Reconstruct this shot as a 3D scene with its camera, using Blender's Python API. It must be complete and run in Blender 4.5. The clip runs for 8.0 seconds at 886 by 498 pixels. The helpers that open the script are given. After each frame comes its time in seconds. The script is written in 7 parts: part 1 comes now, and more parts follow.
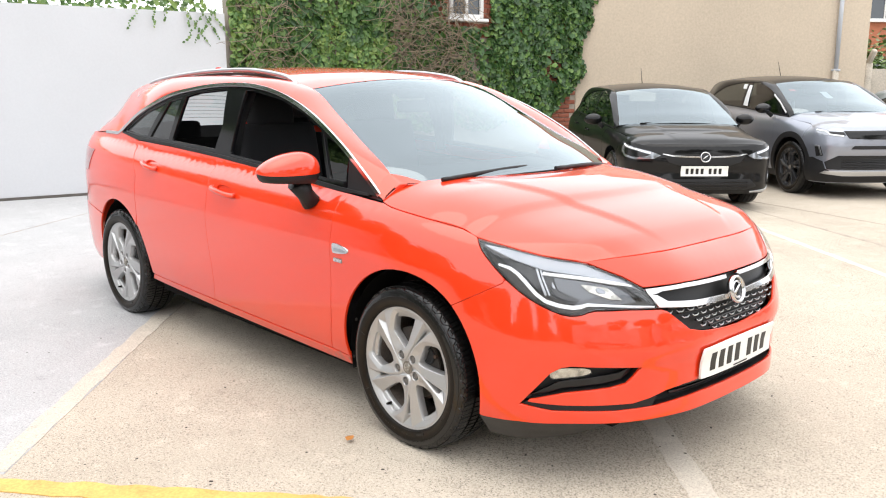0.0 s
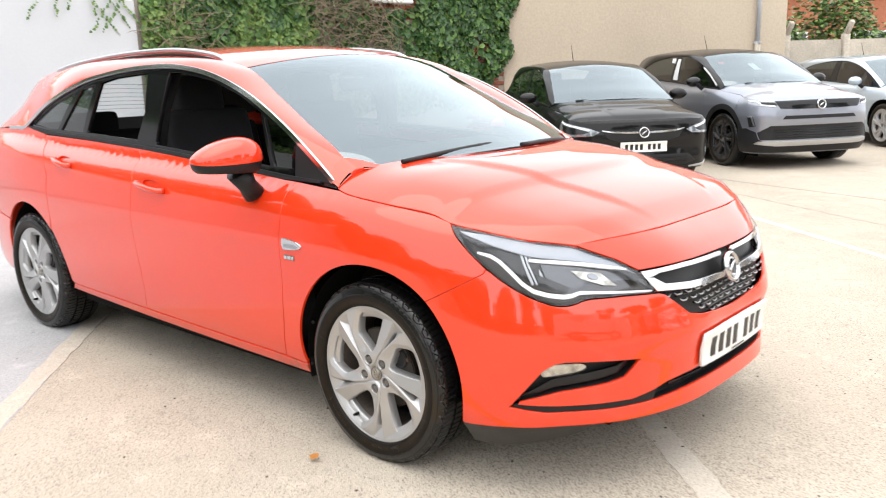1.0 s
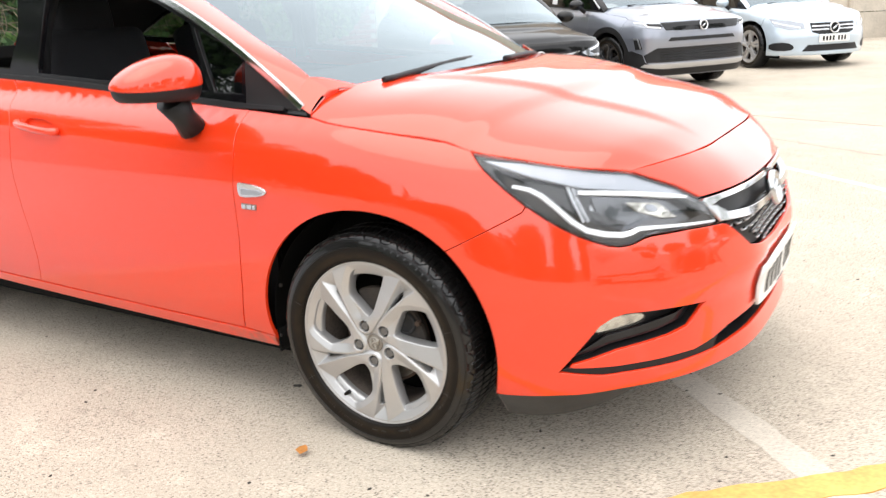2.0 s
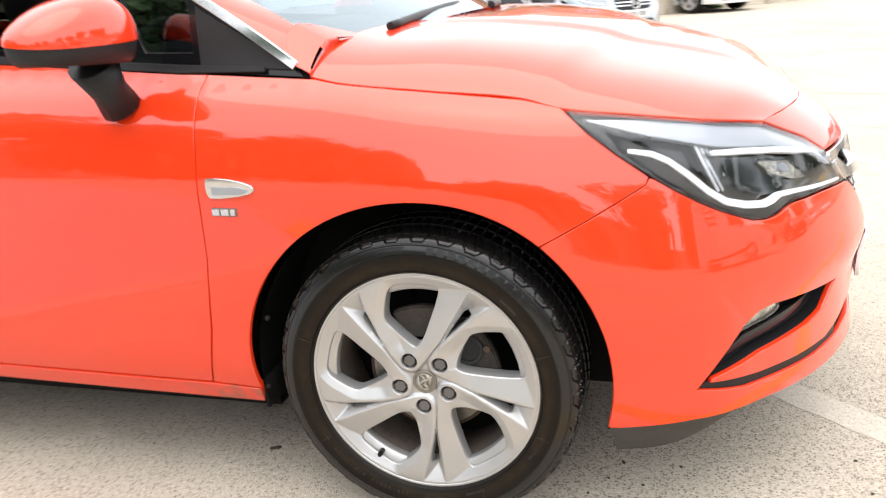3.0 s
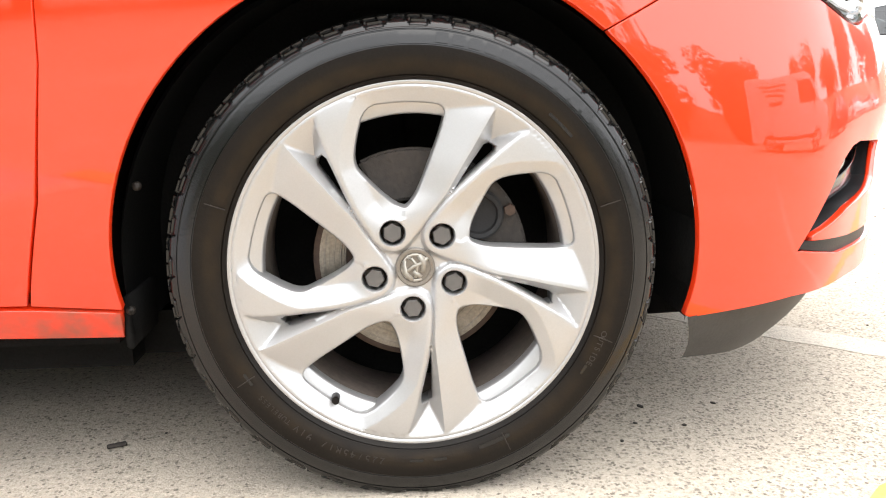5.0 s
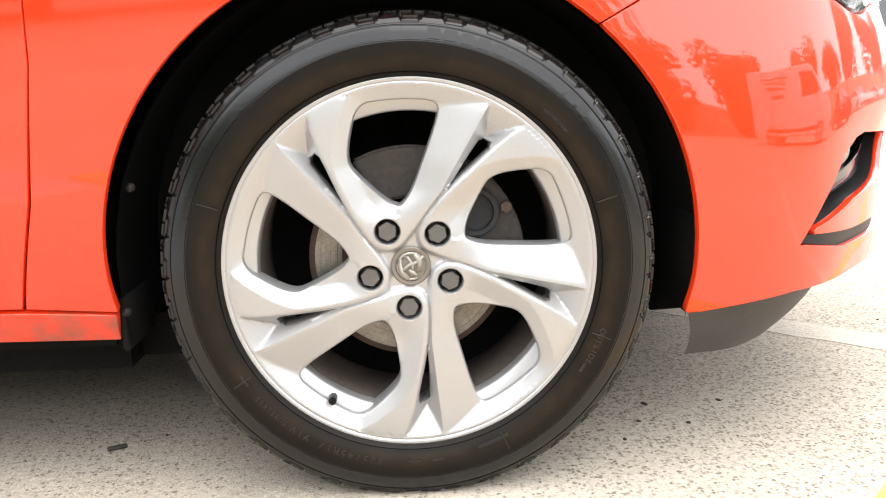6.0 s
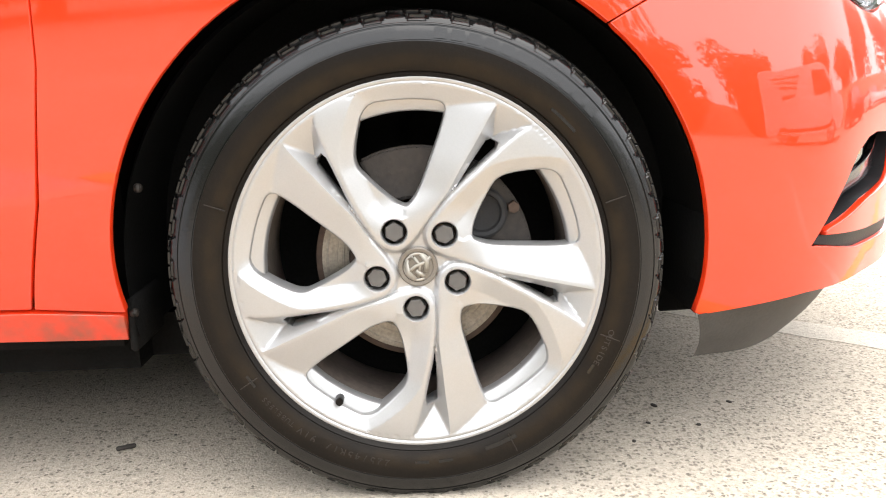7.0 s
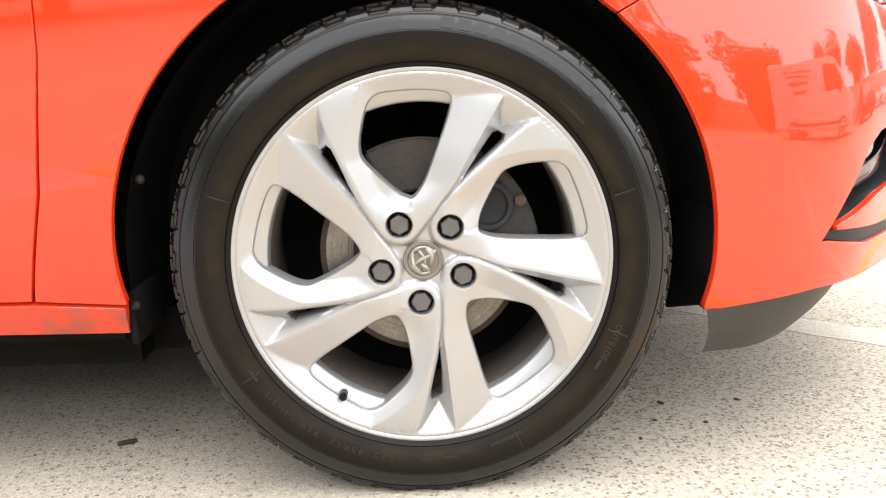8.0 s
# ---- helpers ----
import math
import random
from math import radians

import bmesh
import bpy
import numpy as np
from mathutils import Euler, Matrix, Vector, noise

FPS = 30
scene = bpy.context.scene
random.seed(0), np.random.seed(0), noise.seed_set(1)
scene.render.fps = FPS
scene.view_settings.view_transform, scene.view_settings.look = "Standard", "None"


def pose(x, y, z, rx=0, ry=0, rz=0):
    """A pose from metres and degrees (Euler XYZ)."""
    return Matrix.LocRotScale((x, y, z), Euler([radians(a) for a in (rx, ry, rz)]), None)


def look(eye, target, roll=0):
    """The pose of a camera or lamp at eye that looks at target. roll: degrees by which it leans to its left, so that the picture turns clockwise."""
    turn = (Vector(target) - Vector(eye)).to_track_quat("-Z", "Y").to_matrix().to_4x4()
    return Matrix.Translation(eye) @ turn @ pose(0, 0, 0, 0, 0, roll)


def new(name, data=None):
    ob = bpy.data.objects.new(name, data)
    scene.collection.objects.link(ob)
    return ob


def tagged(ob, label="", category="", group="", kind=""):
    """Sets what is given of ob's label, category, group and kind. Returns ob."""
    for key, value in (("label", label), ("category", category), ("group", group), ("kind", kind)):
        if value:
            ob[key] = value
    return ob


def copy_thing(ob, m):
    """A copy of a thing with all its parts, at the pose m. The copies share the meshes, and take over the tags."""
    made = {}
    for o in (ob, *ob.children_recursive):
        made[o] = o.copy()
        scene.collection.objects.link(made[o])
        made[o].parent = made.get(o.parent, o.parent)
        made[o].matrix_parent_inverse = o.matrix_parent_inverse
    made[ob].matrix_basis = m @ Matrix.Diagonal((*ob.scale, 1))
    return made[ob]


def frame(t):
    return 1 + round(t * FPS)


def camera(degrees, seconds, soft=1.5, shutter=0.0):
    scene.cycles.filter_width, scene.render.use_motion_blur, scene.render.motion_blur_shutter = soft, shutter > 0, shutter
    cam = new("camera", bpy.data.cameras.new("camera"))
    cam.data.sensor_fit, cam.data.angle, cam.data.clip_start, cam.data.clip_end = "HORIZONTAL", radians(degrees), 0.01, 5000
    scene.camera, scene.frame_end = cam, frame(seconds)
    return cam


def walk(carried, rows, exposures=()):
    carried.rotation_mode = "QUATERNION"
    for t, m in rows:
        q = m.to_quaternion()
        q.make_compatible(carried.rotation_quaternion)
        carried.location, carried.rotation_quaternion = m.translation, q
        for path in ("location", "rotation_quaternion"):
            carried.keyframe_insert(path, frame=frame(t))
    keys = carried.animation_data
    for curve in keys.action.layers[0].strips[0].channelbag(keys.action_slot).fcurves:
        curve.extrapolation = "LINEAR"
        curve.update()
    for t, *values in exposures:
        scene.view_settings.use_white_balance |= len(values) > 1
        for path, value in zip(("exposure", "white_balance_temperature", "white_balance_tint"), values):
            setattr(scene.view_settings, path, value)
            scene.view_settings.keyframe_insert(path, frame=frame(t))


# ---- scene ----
cam = camera(56.1, 8.0, soft=1.1, shutter=0.5)
PATH = [
    (0, (2.347, -2.88, 1.412), (0.922, -1.534, 1.019), 0.2),
    (0.3, (2.323, -2.877, 1.394), (0.897, -1.53, 1.003), -0.0),
    (0.5, (2.254, -2.867, 1.39), (0.843, -1.507, 0.99), -0.3),
    (0.7, (2.192, -2.818, 1.374), (0.777, -1.463, 0.973), -0.7),
    (0.9, (2.085, -2.778, 1.337), (0.755, -1.345, 0.916), -0.9),
    (1, (2.004, -2.747, 1.349), (0.709, -1.282, 0.926), -1.7),
    (1.3, (1.853, -2.68, 1.326), (0.605, -1.181, 0.883), -0.4),
    (1.5, (1.702, -2.669, 1.32), (0.519, -1.123, 0.861), -0.5),
    (1.8, (1.463, -2.636, 1.29), (0.424, -1.009, 0.769), -2.4),
    (2, (1.312, -2.614, 1.245), (0.317, -0.978, 0.668), -2.6),
    (2.2, (1.174, -2.547, 1.207), (0.218, -0.891, 0.618), -2.7),
    (3.3, (0.313, -2.217, 1.047), (-0.038, -0.357, 0.401), -2.5),
    (3.5, (0.24, -2.107, 0.988), (-0.001, -0.243, 0.306), -1.3),
    (3.7, (0.168, -2.026, 0.925), (0.041, -0.139, 0.271), -1.7),
    (4, (0.102, -1.981, 0.782), (0.076, -0.056, 0.239), -0.9),
    (4.2, (0.071, -1.953, 0.697), (0.091, -0.002, 0.251), -0.15),
    (4.5, (0.013, -1.941, 0.63), (0.091, 0.007, 0.184), -1.6),
    (4.7, (-0.015, -1.935, 0.578), (0.085, 0.027, 0.186), -1.5),
    (5, (-0.025, -1.93, 0.555), (0.088, 0.028, 0.166), -0.9),
    (5.2, (-0.02, -1.928, 0.552), (0.096, 0.031, 0.171), -1.1),
    (6.3, (0.002, -1.917, 0.552), (0.066, 0.042, 0.153), -1.9),
    (6.5, (0.003, -1.915, 0.553), (0.059, 0.044, 0.151), -1.9),
    (7, (0.007, -1.916, 0.552), (0.056, 0.045, 0.16), -1.9),
    (7.5, (0.0, -1.912, 0.554), (0.052, 0.049, 0.16), -1.7),
    (8, (0.003, -1.903, 0.542), (0.046, 0.057, 0.148), -1.7),
]
EXPOSURES = [(0.0, 0.72), (2.0, 0.84), (3.5, 1.12), (4.2, 1.36), (8.0, 1.40)]
walk(cam, [(t, look(eye, target, roll)) for t, eye, target, roll in PATH], EXPOSURES)

# ---------------------------------------------------------------- light
world = bpy.data.worlds.new("sky")
scene.world = world
world.use_nodes = True
wn = world.node_tree
wn.nodes.clear()
sky = wn.nodes.new("ShaderNodeTexSky")
sky.sky_type = "NISHITA"
sky.sun_disc = False
sky.sun_elevation = radians(80)
sky.sun_rotation = radians(131)
sky.air_density = 1.0
sky.dust_density = 6.0
sky.ozone_density = 1.0
# thin bright cloud all over the sky
co = wn.nodes.new("ShaderNodeTexCoord")
cl = wn.nodes.new("ShaderNodeTexNoise")
cl.inputs["Scale"].default_value = 1.6
cl.inputs["Detail"].default_value = 7
cr = wn.nodes.new("ShaderNodeMapRange")
cr.inputs["From Min"].default_value = 0.3
cr.inputs["From Max"].default_value = 0.7
cr.inputs["To Min"].default_value = 0.78
cr.inputs["To Max"].default_value = 0.98
mx = wn.nodes.new("ShaderNodeMixRGB")
mx.inputs[2].default_value = (15.0, 15.2, 15.6, 1)
bg = wn.nodes.new("ShaderNodeBackground")
bg.inputs["Strength"].default_value = 0.10
wo = wn.nodes.new("ShaderNodeOutputWorld")
wn.links.new(co.outputs["Generated"], cl.inputs["Vector"])
wn.links.new(cl.outputs[0], cr.inputs["Value"])
wn.links.new(cr.outputs[0], mx.inputs[0])
wn.links.new(sky.outputs[0], mx.inputs[1])
wn.links.new(mx.outputs[0], bg.inputs["Color"])
wn.links.new(bg.outputs[0], wo.inputs["Surface"])
sun = new("sun", bpy.data.lights.new("sun", "SUN"))
sun.data.energy = 0.85
sun.data.angle = radians(70)
sun.data.color = (1.0, 0.95, 0.87)
sun.matrix_world = look((2.5, -2.2, 20), (0, 0, 0))


# ---------------------------------------------------------------- materials
def mat(name, color, rough=0.5, metal=0.0, coat=0.0, vary=0.08, scale=6.0, fine=120.0, bump=0.0, spec=0.5, emit=0.0, coat_ior=1.5):
    m = bpy.data.materials.new(name)
    m.use_nodes = True
    t = m.node_tree
    b = t.nodes["Principled BSDF"]
    b.inputs["Roughness"].default_value = rough
    b.inputs["Metallic"].default_value = metal
    b.inputs["Coat Weight"].default_value = coat
    b.inputs["Coat Roughness"].default_value = 0.03
    b.inputs["Coat IOR"].default_value = coat_ior
    b.inputs["Specular IOR Level"].default_value = spec
    co = t.nodes.new("ShaderNodeTexCoord")
    n1 = t.nodes.new("ShaderNodeTexNoise")
    n1.inputs["Scale"].default_value = scale
    n1.inputs["Detail"].default_value = 6
    n2 = t.nodes.new("ShaderNodeTexNoise")
    n2.inputs["Scale"].default_value = fine
    n2.inputs["Detail"].default_value = 3
    t.links.new(co.outputs["Object"], n1.inputs["Vector"])
    t.links.new(co.outputs["Object"], n2.inputs["Vector"])
    add = t.nodes.new("ShaderNodeMath")
    add.operation = "ADD"
    t.links.new(n1.outputs[0], add.inputs[0])
    t.links.new(n2.outputs[0], add.inputs[1])
    ramp = t.nodes.new("ShaderNodeMapRange")
    ramp.inputs["From Min"].default_value = 0.6
    ramp.inputs["From Max"].default_value = 1.4
    ramp.inputs["To Min"].default_value = 1 - vary
    ramp.inputs["To Max"].default_value = 1 + vary
    t.links.new(add.outputs[0], ramp.inputs["Value"])
    mul = t.nodes.new("ShaderNodeVectorMath")
    mul.operation = "SCALE"
    mul.inputs[0].default_value = color
    t.links.new(ramp.outputs[0], mul.inputs["Scale"])
    t.links.new(mul.outputs[0], b.inputs["Base Color"])
    if bump:
        bp = t.nodes.new("ShaderNodeBump")
        bp.inputs["Strength"].default_value = bump
        bp.inputs["Distance"].default_value = 0.003
        t.links.new(n2.outputs[0], bp.inputs["Height"])
        t.links.new(bp.outputs[0], b.inputs["Normal"])
    if emit:
        b.inputs["Emission Color"].default_value = (*color, 1)
        b.inputs["Emission Strength"].default_value = emit
    return m


def glass(name, tint, gloss=1.0, shine=(1, 1, 1)):
    """Thin pane: lets light through, mirrors by Fresnel."""
    m = bpy.data.materials.new(name)
    m.use_nodes = True
    t = m.node_tree
    t.nodes.clear()
    out = t.nodes.new("ShaderNodeOutputMaterial")
    mix = t.nodes.new("ShaderNodeMixShader")
    tr = t.nodes.new("ShaderNodeBsdfTransparent")
    tr.inputs[0].default_value = (*tint, 1)
    gl = t.nodes.new("ShaderNodeBsdfGlossy")
    gl.inputs["Roughness"].default_value = 0.01
    gl.inputs["Color"].default_value = (*shine, 1)
    n = 1.5 + 1.0 * gloss
    r0 = ((n - 1) / (n + 1)) ** 2
    lw = t.nodes.new("ShaderNodeLayerWeight")
    pw = t.nodes.new("ShaderNodeMath")
    pw.operation = "POWER"
    pw.inputs[1].default_value = 4.5
    t.links.new(lw.outputs["Facing"], pw.inputs[0])
    fr = t.nodes.new("ShaderNodeMapRange")
    fr.inputs["To Min"].default_value = r0
    fr.inputs["To Max"].default_value = 1.0
    t.links.new(pw.outputs[0], fr.inputs["Value"])
    lw.inputs["Blend"].default_value = 0.5
    t.links.new(fr.outputs[0], mix.inputs[0])
    t.links.new(tr.outputs[0], mix.inputs[1])
    t.links.new(gl.outputs[0], mix.inputs[2])
    t.links.new(mix.outputs[0], out.inputs["Surface"])
    return m


M_RED = mat("red_paint", (0.73, 0.040, 0.008), 0.32, coat=1.0, vary=0.02, scale=1.2, fine=900, spec=0.12, coat_ior=1.64)
M_BLACK = mat("black_plastic", (0.014, 0.014, 0.015), 0.45, vary=0.2, fine=300, bump=0.1, spec=0.28)
M_LIP = mat("scuffed_grey_plastic", (0.045, 0.044, 0.043), 0.5, vary=0.25, scale=18, fine=260, bump=0.1, spec=0.3)
# near-black felt of the arches; also painted-in shade of bolt wells and wheel back
M_LINERDARK = mat("arch_felt_and_recess_shade", (0.009, 0.0088, 0.0085), 0.95, vary=0.4, fine=200, bump=0.3, spec=0.1)
M_GLOSSBLACK = mat("gloss_black", (0.009, 0.009, 0.010), 0.12, coat=0.2, vary=0.1, spec=0.3)
M_FRAME = mat("gloss_black_frame", (0.005, 0.005, 0.006), 0.12, vary=0.1, spec=0.35)
M_CHROME = mat("chrome", (0.62, 0.62, 0.63), 0.14, metal=1.0, vary=0.03)
M_RAIL = mat("satin_aluminium", (0.52, 0.53, 0.55), 0.32, metal=1.0, vary=0.04)
M_ALLOY = mat("silver_alloy", (0.468, 0.467, 0.468), 0.40, metal=0.72, coat=0.05, vary=0.05, scale=9, fine=500)
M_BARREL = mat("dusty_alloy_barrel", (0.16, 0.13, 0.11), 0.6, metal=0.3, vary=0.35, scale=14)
M_RUBBER = mat("tyre_rubber", (0.0070, 0.0054, 0.0042), 0.42, spec=0.16, vary=0.4, scale=10, fine=260, bump=0.12)
# road dust lies in a ring on the lower sidewall
tr = M_RUBBER.node_tree
links, base = tr.links, tr.nodes["Principled BSDF"].inputs["Base Color"]
rubber = base.links[0].from_socket
coord, flat, far, ring, spots, patch, amount, dust = (tr.nodes.new("ShaderNode" + k) for k in ("TexCoord", "VectorMath", "VectorMath", "FloatCurve", "TexNoise", "MapRange", "Math", "Mix"))
flat.operation, flat.inputs[1].default_value = "MULTIPLY", (1, 0, 1)
far.operation = "LENGTH"
curve = ring.mapping.curves[0].points
curve[0].location, curve[1].location = (0.0, 0.0), (1.0, 0.0)
for x, y in ((0.246, 0.0), (0.254, 0.55), (0.262, 1.0), (0.268, 0.85), (0.276, 0.2), (0.286, 0.05)):
    curve.new(x, y)
ring.mapping.update()
spots.inputs["Scale"].default_value, spots.inputs["Detail"].default_value = 26, 8
for k, v in (("From Min", 0.30), ("From Max", 0.62), ("To Min", 0.25), ("To Max", 1.0)):
    patch.inputs[k].default_value = v
amount.operation = "MULTIPLY"
dust.data_type = "RGBA"
dust.inputs[7].default_value = (0.019, 0.0128, 0.007, 1)
links.new(coord.outputs["Object"], flat.inputs[0])
links.new(flat.outputs[0], far.inputs[0])
links.new(far.outputs["Value"], ring.inputs["Value"])
links.new(coord.outputs["Object"], spots.inputs["Vector"])
links.new(spots.outputs[0], patch.inputs["Value"])
links.new(ring.outputs[0], amount.inputs[0])
links.new(patch.outputs[0], amount.inputs[1])
links.new(amount.outputs[0], dust.inputs[0])
links.new(rubber, dust.inputs[6])
links.new(dust.outputs[2], base)
M_TREAD = mat("tyre_tread_rubber", (0.0065, 0.0062, 0.006), 0.21, spec=0.50, vary=0.3, scale=14, fine=260, bump=0.08)
M_DISC = mat("brake_disc_steel", (0.26, 0.235, 0.20), 0.42, metal=0.8, vary=0.3, scale=30, fine=300)
M_RUST = mat("rusty_hub", (0.05, 0.03, 0.02), 0.8, vary=0.4, scale=25)
M_CALIPER = mat("cast_caliper", (0.019, 0.014, 0.0105), 0.62, vary=0.6, scale=34, bump=0.4)
M_BOLT = mat("grey_bolt_cap", (0.10, 0.095, 0.09), 0.45, vary=0.15)
M_CAP = mat("hub_cap_grey", (0.20, 0.18, 0.155), 0.42, metal=0.4, vary=0.15, fine=400)
M_MARK = mat("worn_emblem", (0.36, 0.34, 0.30), 0.45, metal=0.5, vary=0.1)
M_CABIN = mat("cabin_trim", (0.012, 0.012, 0.013), 0.75, vary=0.3, fine=300, bump=0.2)
M_SEAT = mat("seat_cloth", (0.014, 0.014, 0.016), 0.9, vary=0.35, fine=500, bump=0.3)
M_SCREEN = glass("windscreen_glass", (0.36, 0.43, 0.46), 1.3, (0.84, 0.95, 1.0))
M_REARGLASS = glass("rear_screen_glass", (0.78, 0.82, 0.82), 0.3)
M_GLASS = glass("tinted_glass", (0.11, 0.13, 0.125), 0.35)
M_LENS = glass("lamp_lens", (0.96, 0.97, 0.98), 0.08)
M_LAMPDARK = mat("lamp_housing", (0.010, 0.010, 0.011), 0.18, vary=0.1)
M_FOGBOWL = mat("fog_reflector", (0.55, 0.53, 0.48), 0.22, metal=1.0, vary=0.5, scale=22, fine=60, bump=0.6)
M_REFLECTOR = mat("lamp_reflector", (0.12, 0.123, 0.13), 0.14, metal=1.0, vary=0.08, scale=14)
M_LAMPGREY = mat("lamp_bezel", (0.07, 0.073, 0.08), 0.25, metal=0.5, vary=0.1)
M_LAMPSILVER = mat("lamp_silver_trim", (0.34, 0.36, 0.40), 0.32, metal=0.5, vary=0.08, scale=20)
M_DRL = mat("white_light_guide", (0.85, 0.87, 0.9), 0.25, vary=0.02)
M_TAIL = mat("tail_lamp_red", (0.35, 0.006, 0.006), 0.08, coat=1.0, vary=0.05)
M_PLATE = mat("number_plate_white", (0.78, 0.78, 0.76), 0.3, vary=0.03)
M_INK = mat("plate_black", (0.01, 0.01, 0.01), 0.4, vary=0.05)
M_WHITE = mat("white_paper", (0.8, 0.8, 0.8), 0.6, vary=0.03)


# ---------------------------------------------------------------- mesh helpers
def pchip(pts):
    xs, ys = (np.array(c, float) for c in zip(*sorted(pts)))
    h = np.diff(xs)
    d = np.diff(ys) / h
    m = np.zeros(len(xs))
    for i in range(1, len(xs) - 1):
        if d[i - 1] * d[i] > 0:
            w1, w2 = 2 * h[i] + h[i - 1], h[i] + 2 * h[i - 1]
            m[i] = (w1 + w2) / (w1 / d[i - 1] + w2 / d[i])
    m[0], m[-1] = d[0], d[-1]

    def f(x):
        x = np.clip(x, xs[0], xs[-1])
        i = np.clip(np.searchsorted(xs, x) - 1, 0, len(xs) - 2)
        t = (x - xs[i]) / h[i]
        return (1 + 2 * t) * (1 - t) ** 2 * ys[i] + t * (1 - t) ** 2 * h[i] * m[i] + t * t * (3 - 2 * t) * ys[i + 1] + t * t * (t - 1) * h[i] * m[i + 1]

    return f


def catmull(pts, step=0.01):
    """Even steps along a smooth curve through the points."""
    p = np.array(pts, float)
    p = np.vstack([2 * p[0] - p[1], p, 2 * p[-1] - p[-2]])
    out = []
    for i in range(1, len(p) - 2):
        t = np.linspace(0, 1, 40, endpoint=False)[:, None]
        a, b, c, d = p[i - 1 : i + 3]
        out.append(0.5 * (2 * b + (c - a) * t + (2 * a - 5 * b + 4 * c - d) * t**2 + (3 * b - a - 3 * c + d) * t**3))
    out = np.vstack(out + [p[-2:-1]])
    s = np.r_[0, np.cumsum(np.linalg.norm(np.diff(out, axis=0), axis=1))]
    u = np.linspace(0, s[-1], max(2, int(s[-1] / step) + 1))
    return u, np.stack([np.interp(u, s, out[:, k]) for k in range(out.shape[1])], 1)


def ease(a, b, x):
    t = np.clip((x - a) / (b - a), 0, 1)
    return t * t * (3 - 2 * t)


def part(name, data, material, parent=None, label=""):
    """Links a bmesh or a mesh as one object, under a thing or a part if given."""
    if isinstance(data, bmesh.types.BMesh):
        me = bpy.data.meshes.new(name)
        data.to_mesh(me)
        data.free()
    else:
        me = data
    if not me.materials:
        me.materials.append(material)
    ob = new(name, me)
    if parent:
        ob.parent = parent
    if label:
        ob["label"] = label
    return ob


def raw(verts, faces, normals=None, smooth=True):
    me = bpy.data.meshes.new("mesh")
    me.from_pydata([tuple(v) for v in verts], [], [tuple(int(i) for i in f) for f in faces])
    if smooth:
        me.polygons.foreach_set("use_smooth", [True] * len(me.polygons))
    if normals is not None:
        me.normals_split_custom_set_from_vertices([tuple(n) for n in normals])
    me.update()
    return me


def inside(poly, q):
    poly, q = np.asarray(poly), np.asarray(q)
    x, y = q[:, 0], q[:, 1]
    res = np.zeros(len(q), bool)
    a, b = poly, np.roll(poly, -1, 0)
    for (x1, y1), (x2, y2) in zip(a, b):
        if y1 == y2:
            continue
        res ^= ((y1 > y) != (y2 > y)) & (x < (x2 - x1) * (y - y1) / (y2 - y1) + x1)
    return res


def dense(poly, h):
    out = []
    for p, q in zip(poly, list(poly[1:]) + [poly[0]]):
        p, q = np.array(p, float), np.array(q, float)
        n = max(1, int(np.ceil(np.linalg.norm(q - p) / h)))
        out += [p + (q - p) * k / n for k in range(n)]
    return np.array(out)


def shrink(poly, g):
    """A polygon drawn in by g, for the gaps between panels."""
    p = np.array(poly, float)
    if (p[:, 0] * np.roll(p[:, 1], -1) - np.roll(p[:, 0], -1) * p[:, 1]).sum() < 0:
        p = p[::-1]
    e = np.roll(p, -1, 0) - p
    e /= np.maximum(np.linalg.norm(e, axis=1), 1e-9)[:, None]
    n = np.stack([-e[:, 1], e[:, 0]], 1)
    k = n + np.roll(n, 1, 0)
    k /= np.maximum((k * n).sum(1), 0.35)[:, None]
    return p + k * g


def smooth_poly(poly, n=3):
    """Corner cutting, for round outlines."""
    p = np.array(poly, float)
    for _ in range(n):
        q = np.roll(p, -1, 0)
        p = np.stack([0.75 * p + 0.25 * q, 0.25 * p + 0.75 * q], 1).reshape(-1, 2)
    return p


def nearest(g, border):
    """How far each point of g lies from the nearest point of the border."""
    near = np.full(len(g), 9.0)
    for b0 in range(0, len(border), 100):
        c = border[b0 : b0 + 100]
        d2 = (g * g).sum(1)[:, None] + (c * c).sum(1)[None] - 2 * g @ c.T
        near = np.minimum(near, np.sqrt(np.maximum(d2.min(1), 0)))
    return near


